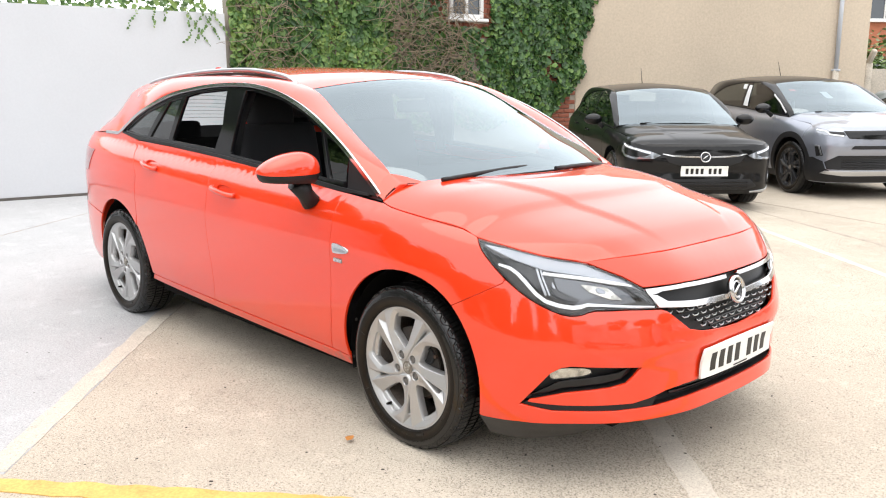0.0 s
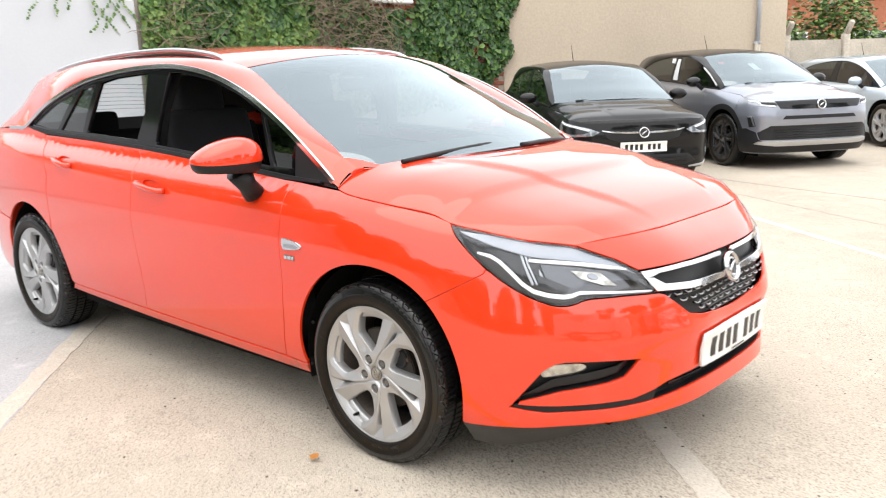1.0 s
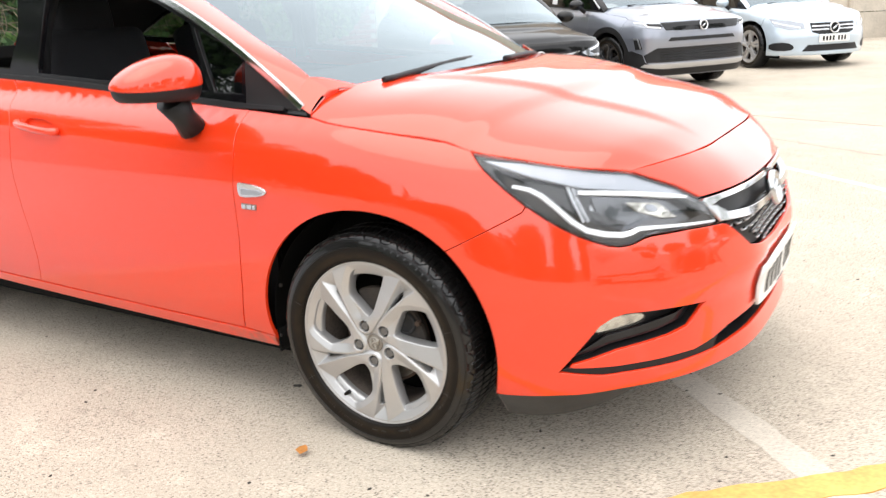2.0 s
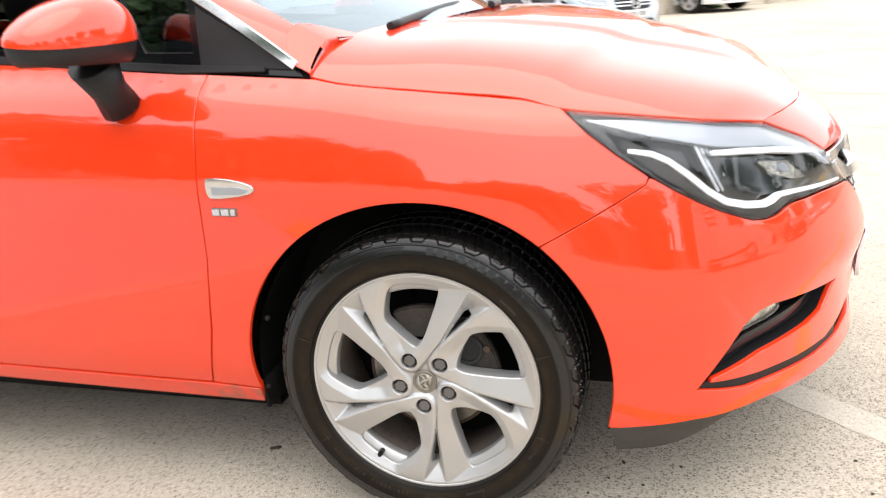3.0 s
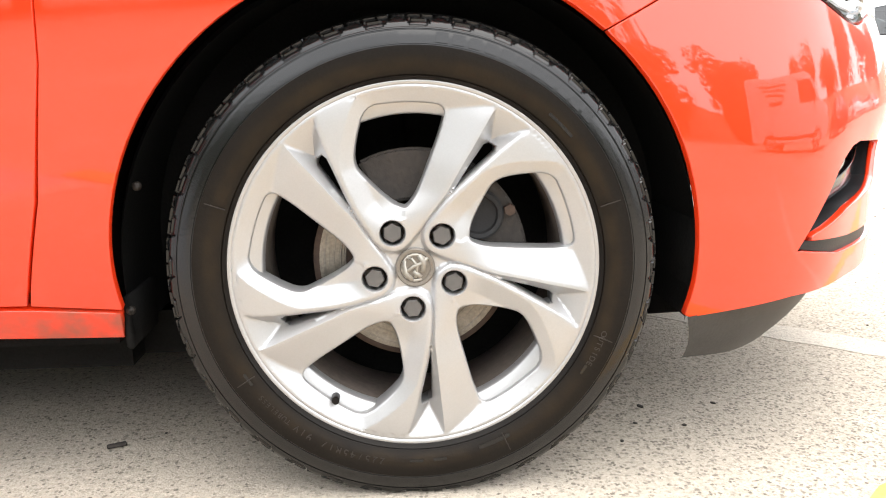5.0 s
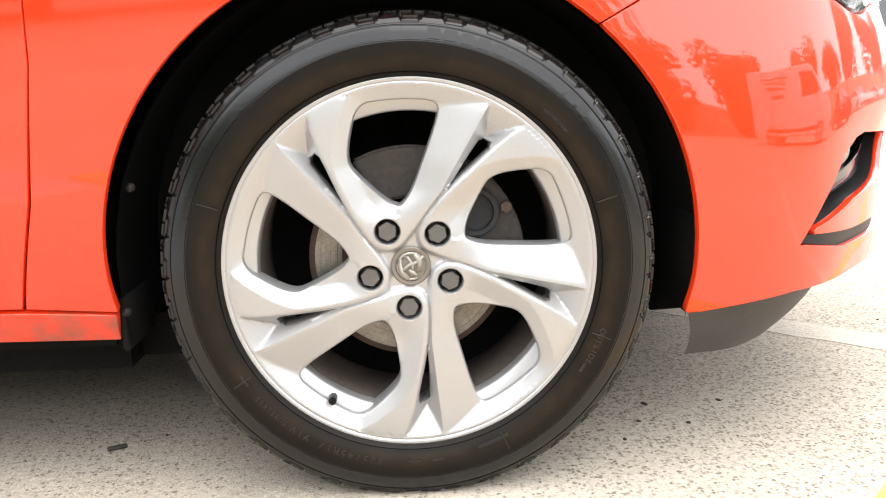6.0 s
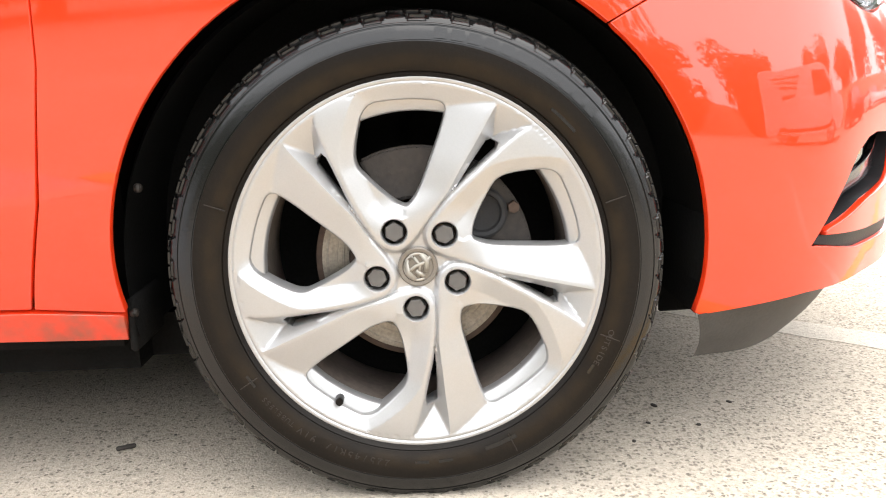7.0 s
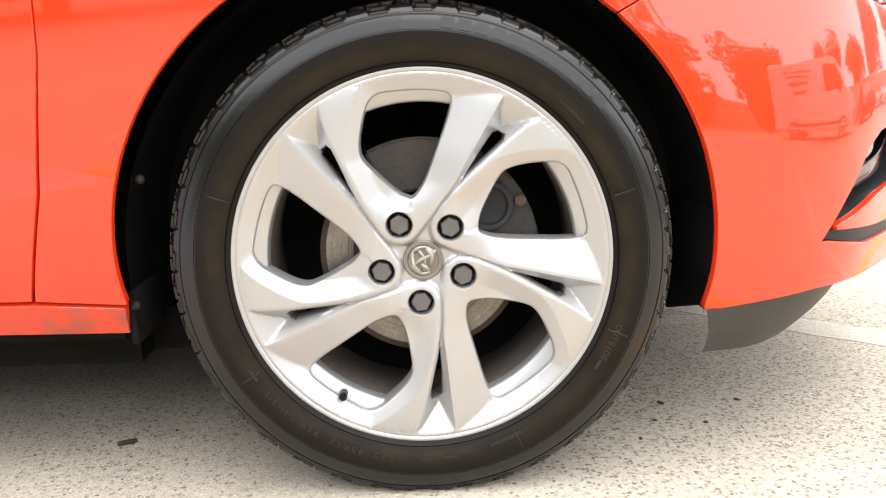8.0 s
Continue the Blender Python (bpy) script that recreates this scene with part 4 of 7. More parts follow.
def estate_car():
    car = thing("estate_car", "glossy orange-red estate car with silver alloy wheels and open side windows", "car")
    s = BODY.on
    g = 0.0022
    # bumper with the joined fog-lamp and lower intake openings
    half = [(0.20, 0.261), (0.58, 0.247), (0.78, 0.249), (0.94, 0.246), (1.105, 0.228)]
    half += arc(ARCH_F, ARCH_Z, ARCH_RAD, 193, 130, 16)
    half += [(1.037, 0.726), (1.029, 0.7385), (1.02, 0.737 - 0.002), (0.975, 0.709), (0.93, 0.686), (0.885, 0.666), (0.84, 0.649), (0.805, 0.6375), (0.775, 0.6328), (0.750, 0.6335), (0.728, 0.638), (0.708, 0.6455), (0.68, 0.650), (0.567, 0.650), (0.436, 0.645), (0.412, 0.638), (0.365, 0.602), (0.318, 0.566), (0.25, 0.551), (0.179, 0.542), (0.08, 0.532)]
    lower = half + [(0, 0.529)] + mirror_u(half)[::-1] + [(0, 0.262)]
    cut = [(0.943, 0.314), (0.893, 0.372), (0.836, 0.436), (0.80, 0.456), (0.765, 0.462), (0.64, 0.456), (0.512, 0.448), (0.535, 0.42), (0.567, 0.390), (0.627, 0.377), (0.785, 0.361), (0.905, 0.334), (0.912, 0.328), (0.783, 0.3195), (0.66, 0.3175), (0.54, 0.318), (0.47, 0.332), (0.404, 0.352), (0.33, 0.362), (0.235, 0.368)]
    base = [(0.23, 0.314), (0.34, 0.308), (0.45, 0.298), (0.60, 0.292), (0.822, 0.296)]
    hole = cut + mirror_u(cut)[::-1] + mirror_u(base)[::-1] + base
    bumper = part("front_bumper", skin(s(), lower, [hole], h=0.026, hb=0.018, gap=g), M_RED, car)
    # the returns of the openings: a red edge, then black plastic
    rim_line = dense(hole, 0.015)
    n0 = len(rim_line)
    for d0, d1, material in ((0.010, 0.013, M_RED), (0.013, 0.058, M_BLACK)):
        P0, N0 = s()(rim_line[:, 0], rim_line[:, 1])
        me = fix(raw(list(P0 - N0 * d0) + list(P0 - N0 * d1), [(i, (i + 1) % n0, n0 + (i + 1) % n0, n0 + i) for i in range(n0)]))
        part("recess_wall", smooth_by_angle(me, 30), material, bumper)
    part("intake_grille", skin(s(-0.052), [(-0.96, 0.29), (0.96, 0.29), (0.96, 0.48), (-0.96, 0.48)], h=0.03, fold=0), M_BLACK, bumper, "black plastic intake")
    for k in range(3):
        z = 0.322 + 0.016 * k
        part("intake_bar", skin(s(-0.036), [(-0.36, z), (0.36, z), (0.36, z + 0.006), (-0.36, z + 0.006)], h=0.03, fold=0.008), M_GLOSSBLACK, bumper)
    for sg in (1, -1):
        flip = (lambda q: q) if sg > 0 else mirror_u
        lamp = flip([(0.836, 0.426), (0.815, 0.433), (0.787, 0.436), (0.70, 0.434), (0.680, 0.424), (0.70, 0.414), (0.735, 0.408), (0.80, 0.402), (0.834, 0.400)])
        part("slot_trim", skin(s(-0.008), flip([(0.934, 0.3165), (0.910, 0.326), (0.783, 0.3180), (0.66, 0.3160), (0.54, 0.3165), (0.47, 0.329), (0.44, 0.329), (0.46, 0.300), (0.60, 0.2935), (0.822, 0.2975)]), h=0.02, hb=0.012, fold=0.012), M_BLACK, bumper, "black plastic trim in the lower slot")
        fog = part("fog_lamp", skin(s(-0.034), smooth_poly(lamp, 2), h=0.02, hb=0.01, fold=0.008), M_LENS, bumper, "clear fog lamp")
        part("fog_reflector", skin(s(-0.044), smooth_poly(lamp, 2), h=0.02, hb=0.01, fold=0.0), M_FOGBOWL, fog)
        part("fog_surround", skin(s(-0.030), flip(ribbon([(0.93, 0.325), (0.80, 0.382), (0.66, 0.398), (0.58, 0.41), (0.53, 0.435)], [0.012, 0.022, 0.026, 0.022, 0.006])), h=0.02, fold=0.012), M_GLOSSBLACK, bumper)
    lip_top = catmull([(0.378, -0.834, 0.231), (0.50, -0.805, 0.243), (0.59, -0.742, 0.243), (0.66, -0.65, 0.240), (0.70, -0.55, 0.238), (0.725, -0.40, 0.236), (0.735, -0.2, 0.236), (0.738, 0.0, 0.236)], 0.02)[1]
    lip_low = catmull([(0.388, -0.790, 0.157), (0.478, -0.752, 0.152), (0.556, -0.688, 0.156), (0.612, -0.608, 0.161), (0.650, -0.52, 0.171), (0.690, -0.40, 0.19), (0.70, -0.2, 0.20), (0.702, 0.0, 0.20)], 0.02)[1]
    ta, tb = np.linspace(0, 1, len(lip_top)), np.linspace(0, 1, len(lip_low))

    def lip_face(a, b):
        a2 = np.where(a < 0.5, 2 * a, 2 - 2 * a)
        A = np.stack([np.interp(a2, ta, lip_top[:, c]) for c in range(3)], 1)
        B = np.stack([np.interp(a2, tb, lip_low[:, c]) for c in range(3)], 1)
        P = A * (1 - b)[:, None] + B * b[:, None]
        P[:, 2] -= 0.004 * np.sin(math.pi * b)
        P[:, 0] += 0.006 * np.sin(math.pi * b)
        P[:, 1] *= np.where(a < 0.5, 1.0, -1.0)
        return P

    part("front_lip", sheet(with_normals(lip_face, 0.002), 90, 6), M_LIP, bumper, "scuffed dark grey plastic lip")
    # nose and grille
    top = [(0.712, 0.8095), (0.564, 0.8195), (0.415, 0.8215), (0.212, 0.8195), (0, 0.8185)]
    low = [(0.30, 0.723), (0.497, 0.720), (0.578, 0.7605)]
    nose = low + top + mirror_u(low + top[:-1])[::-1] + [(0, 0.721)]
    part("nose_panel", skin(s(), nose, h=0.026, hb=0.02, gap=g), M_RED, car)
    gr = [(0.497, 0.716), (0.436, 0.645), (0.412, 0.638), (0.318, 0.566), (0.179, 0.542), (0, 0.529)]
    outline = gr + mirror_u(gr[:-1])[::-1] + [(0, 0.718)]
    grille = part("radiator_grille", skin(s(-0.030), outline, h=0.03, fold=0), M_BLACK, car, "black radiator grille with chrome wings")
    for sg in (1, -1):
        flip = (lambda q: q) if sg > 0 else mirror_u
        up = flip([(0.490, 0.713), (0.30, 0.718), (0.045, 0.714), (0.045, 0.702), (0.30, 0.706), (0.420, 0.703), (0.450, 0.696), (0.480, 0.694)])
        dn = flip([(0.478, 0.694), (0.445, 0.652), (0.30, 0.640), (0.05, 0.629), (0.05, 0.646), (0.30, 0.659), (0.405, 0.667), (0.447, 0.690)])
        part("chrome_wing", skin(s(0.004), up, h=0.02, fold=0.02), M_CHROME, grille)
        part("chrome_wing", skin(s(0.006), dn, h=0.02, fold=0.02), M_CHROME, grille)
    scales = bmesh.new()
    for row in range(5):
        z = 0.628 - 0.0215 * row
        u0 = 0.41 - 0.060 * row
        n = int(2 * u0 / 0.054)
        for k in range(n + 1):
            u = -u0 + 0.054 * k + (0.027 if row % 2 else 0)
            if abs(u) > u0 or (abs(u) < 0.045 and row < 2):
                continue
            P = BODY.point([u - 0.019, u - 0.009, u + 0.009, u + 0.019], [z + 0.005, z - 0.002, z - 0.002, z + 0.005], -0.010)
            bmt = tube(P, [0.0010, 0.0025, 0.0025, 0.0010], 6)
            me = bpy.data.meshes.new("tmp")
            bmt.to_mesh(me)
            bmt.free()
            scales.from_mesh(me)
            bpy.data.meshes.remove(me)
    part("grille_bar", scales, M_RAIL, grille, "short silver bars in rows")
    honey = bmesh.new()
    me = bpy.data.meshes.new("tmp")
    for row in range(7):
        z = 0.638 - 0.0175 * row
        u0 = 0.40 - 0.044 * row
        bmt = tube(BODY.point(np.linspace(-u0, u0, 24), np.full(24, z), -0.018), 0.004, 6)
        bmt.to_mesh(me)
        bmt.free()
        honey.from_mesh(me)
    bpy.data.meshes.remove(me)
    part("grille_mesh", honey, M_GLOSSBLACK, grille)
    c = BODY.point([0.0], [0.655], 0.006)[0]
    em = thing("emblem", "", "")
    em.parent = grille
    em.matrix_world = Matrix.Translation(c) @ pose(0, 0, 0, 0, -14, 0)
    ring = raw(*lathe([(0.040, 0.004), (0.042, 0.013), (0.047, 0.018), (0.052, 0.013), (0.054, 0.0), (0.04, -0.012)], 48, axis="x"))
    part("emblem_ring", fix(ring), M_CHROME, em)
    part("emblem_field", fix(raw(*lathe([(0.001, 0.006), (0.041, 0.004)], 40, axis="x"))), M_GLOSSBLACK, em)
    fig = join(tube([(0.008, 0.030 * math.cos(t), 0.030 * math.sin(t)) for t in np.linspace(0.6, 5.0, 18)], 0.005, 6), tube([(0.009, -0.024, -0.014), (0.010, 0.0, 0.004), (0.009, 0.026, 0.020)], 0.006, 6))
    part("emblem_figure", fig, M_CHROME, em, "raised chrome figure")
    # number plate
    plate = part("number_plate", skin(s(0.018), [(-0.258, 0.372), (0.258, 0.372), (0.258, 0.486), (-0.258, 0.486)], h=0.03, fold=0.01), M_PLATE, car, "white number plate")
    x = 0.215
    for i in range(7):
        if i == 4:
            x -= 0.03
        part("plate_bar", skin(s(0.0195), [(x - 0.004, 0.394), (x - 0.004, 0.464), (x - 0.036, 0.464), (x - 0.036, 0.394)], h=0.04, fold=0.0015), M_INK, plate)
        x -= 0.056
    part("plate_bar", skin(s(0.0195), [(-0.05, 0.377), (-0.05, 0.383), (0.05, 0.383), (0.05, 0.377)], h=0.04, fold=0), M_INK, plate)
    # headlamps
    for sg in (1, -1):
        flip = (lambda q: q) if sg > 0 else mirror_u
        flat_lens = np.array(flip(LAMP))

        def lens(u, z, flat_lens=flat_lens):
            P, N = s(0.001)(u, z)
            return P + N * (0.016 * ease(0.0, 0.045, edge_dist(np.stack([u, z], 1), [flat_lens])))[:, None]

        fl = with_normals(lens, 0.004)
        P0, N0 = fl(np.array([sg * 0.8]), np.array([0.73]))
        head = part("headlamp", skin(fl, flip(shrink(LAMP, 0.0015)), h=0.012, hb=0.012, fold=0.012, flip=N0[0, 0] < 0), M_LENS, car, "clear headlamp with white light strip")
        part("lamp_housing", skin(s(-0.050), flip(shrink(LAMP, -0.004)), h=0.025, hb=0.02, fold=-0.048), M_LAMPDARK, head)
        rim = shrink(LAMP, 0.002)
        inner = [(1.075, 0.812), (0.93, 0.812), (0.76, 0.786), (0.60, 0.742), (0.53, 0.705), (0.50, 0.676), (0.60, 0.668), (0.70, 0.668), (0.752, 0.664), (0.83, 0.678), (0.90, 0.704), (0.97, 0.748), (1.03, 0.788)]
        part("bezel", skin(s(-0.008), flip(rim), [flip(inner)], h=0.02, hb=0.015, fold=0.03), M_LAMPDARK, head)
        part("reflector", skin(s(-0.032), flip([(0.845, 0.800), (0.72, 0.782), (0.60, 0.745), (0.52, 0.702), (0.50, 0.674), (0.60, 0.664), (0.73, 0.664), (0.80, 0.690)]), h=0.02, fold=0.012), M_REFLECTOR, head, "bright curved reflector")
        drl = [(1.068, 0.788), (1.02, 0.780), (0.985, 0.765), (0.945, 0.738), (0.90, 0.703), (0.86, 0.680), (0.81, 0.667), (0.761, 0.661), (0.735, 0.664), (0.712, 0.671), (0.66, 0.669), (0.56, 0.662), (0.46, 0.656)]
        part("light_strip", skin(s(-0.0035), flip(ribbon(drl, [0.005, 0.008, 0.0085, 0.009, 0.0095, 0.0105, 0.011, 0.011, 0.010, 0.008, 0.006, 0.005, 0.003])), h=0.02, hb=0.01, fold=0.014), M_DRL, head, "white light strip")
        part("light_strip", skin(s(-0.0045), flip(ribbon([(0.875, 0.772), (0.80, 0.766), (0.70, 0.755), (0.60, 0.739), (0.54, 0.728)], [0.006, 0.008, 0.008, 0.007, 0.004])), h=0.02, hb=0.01, fold=0.014), M_DRL, head, "white upper light strip")
        trim = [(1.150, 0.848), (1.05, 0.842), (0.90, 0.826), (0.72, 0.801), (0.578, 0.750), (0.505, 0.710), (0.56, 0.735), (0.70, 0.763), (0.80, 0.776), (0.875, 0.785), (0.95, 0.799), (1.03, 0.815)]
        part("upper_trim", skin(s(-0.0065), flip(trim), h=0.02, hb=0.012, fold=0.02), M_LAMPSILVER, head, "pale silver trim under the lens")
        part("dark_shroud", skin(s(-0.026), flip([(0.880, 0.768), (0.835, 0.762), (0.838, 0.727), (0.735, 0.688), (0.755, 0.674), (0.80, 0.676), (0.857, 0.692)]), h=0.02, hb=0.012, fold=0.01), M_LAMPDARK, head, "black shroud beside the reflector")
        bowl = part("reflector_bowl", skin(s(-0.024), flip([(0.728, 0.737), (0.63, 0.726), (0.575, 0.686), (0.62, 0.690), (0.70, 0.714)]), h=0.012, hb=0.008, fold=0.012), M_FOGBOWL, head, "bright faceted reflector")
        part("bulb_shield", skin(s(-0.019), flip(smooth_poly([(0.675, 0.726), (0.645, 0.722), (0.635, 0.706), (0.668, 0.710)], 1)), h=0.012, fold=0.006), M_LAMPSILVER, bowl)
        for k in range(4):
            u = 0.915 - 0.016 * k
            part("lamp_fin", skin(s(-0.022 - 0.004 * k), flip(ribbon([(u, 0.806), (u - 0.022, 0.76), (u - 0.055, 0.70)], 0.006)), h=0.02, hb=0.01, fold=0.012), M_RAIL, head)
    # front wings, doors, quarters, sills
    dip = [(1.690, 0.941), (1.639, 0.931), (1.460, 0.909), (1.272, 0.885), (1.20, 0.868)]
    wing = [(1.927, 0.957), (1.925, 0.889), (1.927, 0.782), (1.938, 0.587), (1.962, 0.42), (1.999, 0.276), (1.884, 0.266)]
    wing += arc(ARCH_F, ARCH_Z, ARCH_RAD, -8, 130, 40)
    wing += [(1.037, 0.726), (1.0305, 0.7400)] + [(u + 0.003, z) for u, z in ((1.09, 0.782), (1.147, 0.825), (1.19, 0.864))] + dip[::-1]
    both("front_wing", 0.0, wing, M_RED, car, h=0.028, hb=0.02, gap=g)
    cut_m = [(3.018, 0.297), (3.000, 0.33), (2.979, 0.40), (2.975, 0.492), (2.988, 0.60), (2.992, 0.695), (2.981, 0.80), (2.979, 0.896), (3.012, 0.97), (3.050, 1.034)]
    front = [(2.001, 0.276)] + cut_m + [(2.944, 1.027), (2.428, 0.993), (1.993, 0.960), (1.927, 0.957), (1.925, 0.889), (1.927, 0.782), (1.938, 0.587), (1.964, 0.42)]
    door = both("front_door", 0.0, front, M_RED, car, [handle_cup(*HANDLES[0])], h=0.03, hb=0.022, gap=g)
    rear = [(3.020, 0.297), (3.735, 0.312)] + arc(ARCH_R, ARCH_Z, ARCH_RAD + 0.012, 180, 138, 12) + [(3.846, 0.66), (3.838, 0.78), (3.836, 0.883), (3.90, 0.965), (4.02, 1.068), (3.573, 1.057), (3.052, 1.034)] + cut_m[::-1][1:-1]
    both("rear_door", 0.0, rear, M_RED, car, [handle_cup(*HANDLES[1])], h=0.03, hb=0.022, gap=g)
    quarter = [(4.03, 1.073), (3.902, 0.965), (3.838, 0.883), (3.840, 0.78), (3.848, 0.66)] + arc(ARCH_R, ARCH_Z, ARCH_RAD, 137, 44, 24) + [(4.70, 0.622), (5.05, 0.63), (5.05, 1.075), (4.527, 1.093), (4.285, 1.106)]
    both("rear_quarter", 0.0, quarter, M_RED, car, h=0.03, hb=0.022, gap=g)
    sill = [(1.886, 0.262), (1.999, 0.270), (3.018, 0.292), (3.735, 0.308), (3.765, 0.28), (3.0, 0.255), (1.888, 0.226)]
    both("sill", 0.002, sill, M_SILL, car, label="red sill with road dirt", h=0.03, hb=0.02, fold=0.03)
    # tail
    tail = arc(ARCH_R, ARCH_Z, ARCH_RAD, 43, -10, 14) + [(4.56, 0.235), (5.84, 0.235), (5.84, 0.622), (4.72, 0.618)]
    both("rear_bumper", 0.0, tail, M_RED, car, h=0.035, hb=0.025, gap=g)
    both("tailgate", 0.0, [(5.052, 0.63), (5.84, 0.63), (5.84, 1.08), (5.052, 1.075)], M_RED, car, h=0.04, gap=g)
    both("tail_lamp", 0.004, [(4.56, 0.985), (5.30, 1.0), (5.30, 0.88), (4.95, 0.86), (4.66, 0.85)], M_TAIL, car, label="red tail lamp", h=0.03, fold=0.01)
    # inner skin that shows dark in the gaps between the panels
    both("inner_body", -0.016, [(1.93, 0.27), (3.72, 0.30), (3.74, 0.70), (4.4, 0.74), (5.4, 0.64), (5.4, 1.02), (3.9, 1.02), (2.5, 0.935), (1.62, 0.86), (1.30, 0.82), (1.26, 0.74), (1.72, 0.74), (1.90, 0.55)], M_LINERDARK, car, h=0.05, fold=0)
    # window frames, pillars and glass
    top_in = [(u, z - 0.020) for u, z in DLO_TOP[1:-1]]
    lowc = [(u, z + 0.004) for u, z in DLO_LOW]
    ring = [(1.72, 0.949)] + lowc[1:-1] + [(4.262, 1.104)] + [(u, z - 0.004) for u, z in DLO_TOP[1:-1]][::-1]
    op_tri = [(1.965, 1.000), (2.078, 1.004), (2.165, 1.195), (2.04, 1.147), (1.968, 1.100)]
    op_front = [(2.100, 1.004), (2.428, 1.024), (2.930, 1.056), (2.900, 1.20), (2.875, 1.374), (2.79, 1.372), (2.54, 1.335), (2.33, 1.273), (2.185, 1.210)]
    op_rear = [(3.085, 1.070), (3.575, 1.090), (3.522, 1.21), (3.478, 1.335), (3.34, 1.358), (3.05, 1.377), (3.03, 1.20)]
    op_fix = [(3.615, 1.091), (3.860, 1.097), (3.755, 1.20), (3.660, 1.305), (3.520, 1.330), (3.568, 1.21)]
    op_quart = [(3.895, 1.100), (4.03, 1.104), (4.215, 1.120), (3.970, 1.225), (3.700, 1.300), (3.80, 1.21)]
    frame_ob = both("window_frame", -0.010, ring, M_FRAME, car, [op_tri, op_front, op_rear, op_fix, op_quart], "gloss black window frames and pillars", h=0.03, hb=0.02, fold=0.02)
    for op, nm in ((op_tri, "quarter_glass"), (op_fix, "fixed_glass"), (op_quart, "rear_quarter_glass")):
        for sg in (1, -1):
            part(nm, skin(BODY.on(-0.018), op if sg > 0 else mirror_u(op), h=0.04, fold=0), M_GLASS, car, "tinted glass")
    both("window_seal", 0.001, ribbon([(1.80, 0.962), (1.993, 0.969), (2.428, 1.002), (2.944, 1.036), (3.573, 1.067), (4.029, 1.082), (4.25, 1.106)], [0.008] + [0.014] * 5 + [0.006]), M_BLACK, car, h=0.03, hb=0.02, fold=0.012)
    both("sail_panel", -0.004, [(1.735, 0.960), (1.945, 0.976), (1.950, 1.090), (1.86, 1.037)], M_BLACK, car, h=0.03, fold=0.012)
    line = catmull([(1.732, 0.966)] + [(u, z - 0.004) for u, z in DLO_TOP[1:]] + [(4.40, 1.098), (4.55, 1.094)], 0.03)[1]
    both("chrome_strip", 0.006, ribbon(line, 0.016), M_CHROME, car, label="satin chrome window strip", h=0.02, hb=0.03, fold=0.012)
    upper_body(car, BODY, DLO_TOP, ROOF_EDGE, (4.75, 1.09), M_RED, M_RED)
    bonnet_panel(car, BODY, BONNET_SIDE, BONNET_FRONT, M_RED)
    # painted corners between the bonnet, the pillars and the windscreen
    ex, ey, ez = BODY.point([1.70], [0.946], 0.001)[0]
    px, py, pz = ROOF_EDGE[0]

    def corner(a, b):
        y = ey + (-0.57 - ey) * a
        v, v2, k = y / ey, np.clip(y / py, -1, 1), np.clip((y - ey) / (py - ey), 0, 1)
        A = np.stack([ex + 0.190 * np.clip(1 - v * v, 0, 1) ** 1.8, y, ez + 0.078 * (1 - abs(v) ** 8) - 0.003], 1)
        B = np.stack([ex + (px - ex) * k + 0.17 * (1 - v2 * v2), y, ez + (pz - ez) * k + 0.035 * (1 - v2 * v2) - 0.002], 1)
        # rounded lower corner of the glass
        climb = (ease(-0.25, 0.25, a) * (1 - ease(0.35, 1.0, a)))[:, None]
        M = B + np.array([0.006, 0, 0.012]) * climb
        C = B + np.array([-0.070, 0, 0.050]) * climb
        b = b[:, None]
        return np.where(b < 0.5, A + (M - A) * 2 * b, M + (C - M) * (2 * b - 1))

    for f in (corner, lambda a, b: corner(a, b) * FLIP):
        g2 = with_normals(f, 0.004)
        part("pillar_foot", sheet(g2, 28, 8, g2(np.array([0.5]), np.array([0.5]))[1][0, 2] < 0), M_RED, car)
    scuttle(car)
    # wipers
    for pts in (((-0.115, -0.56, 1.022), (-0.095, -0.28, 1.040), (-0.085, -0.05, 1.046), (-0.165, 0.36, 1.016)), ((-0.02, 0.05, 1.036), (-0.06, 0.35, 1.032), (-0.16, 0.62, 1.004))):
        arm = part("wiper", tube(catmull(pts, 0.05)[1], 0.009, 8), M_BLACK, car, "black wiper")
        part("wiper_blade", tube([(x - 0.01, y, z - 0.012) for x, y, z in catmull(pts, 0.05)[1]][3:], 0.006, 6), M_RUBBER, arm)
    # roof rails, aerial fin
    rail = [(-2.79, 1.395), (-2.72, 1.418), (-2.494, 1.447), (-2.136, 1.473), (-1.814, 1.484), (-1.523, 1.481), (-1.26, 1.455), (-1.16, 1.428), (-1.12, 1.405)]
    for y in (-0.572, 0.572):
        p = catmull([(x, y, z - 0.012) for x, z in rail], 0.05)[1]
        part("roof_rail", tube(p, [0.006] + [0.0115] * (len(p) - 2) + [0.006], 10), M_RAIL, car, "satin silver roof rail")
        part("rail_base", tube([(x, y, z - 0.02) for x, y, z in p[1:-1]], 0.007, 8), M_BLACK, car)
    fin = bmesh.new()
    base = [fin.verts.new(p) for p in ((-2.98, -0.03, 1.44), (-2.98, 0.03, 1.44), (-2.80, 0.012, 1.455), (-2.80, -0.012, 1.455))]
    peak = [fin.verts.new(p) for p in ((-2.97, -0.008, 1.505), (-2.97, 0.008, 1.505), (-2.93, 0.005, 1.508), (-2.93, -0.005, 1.508))]
    fin.faces.new(peak)
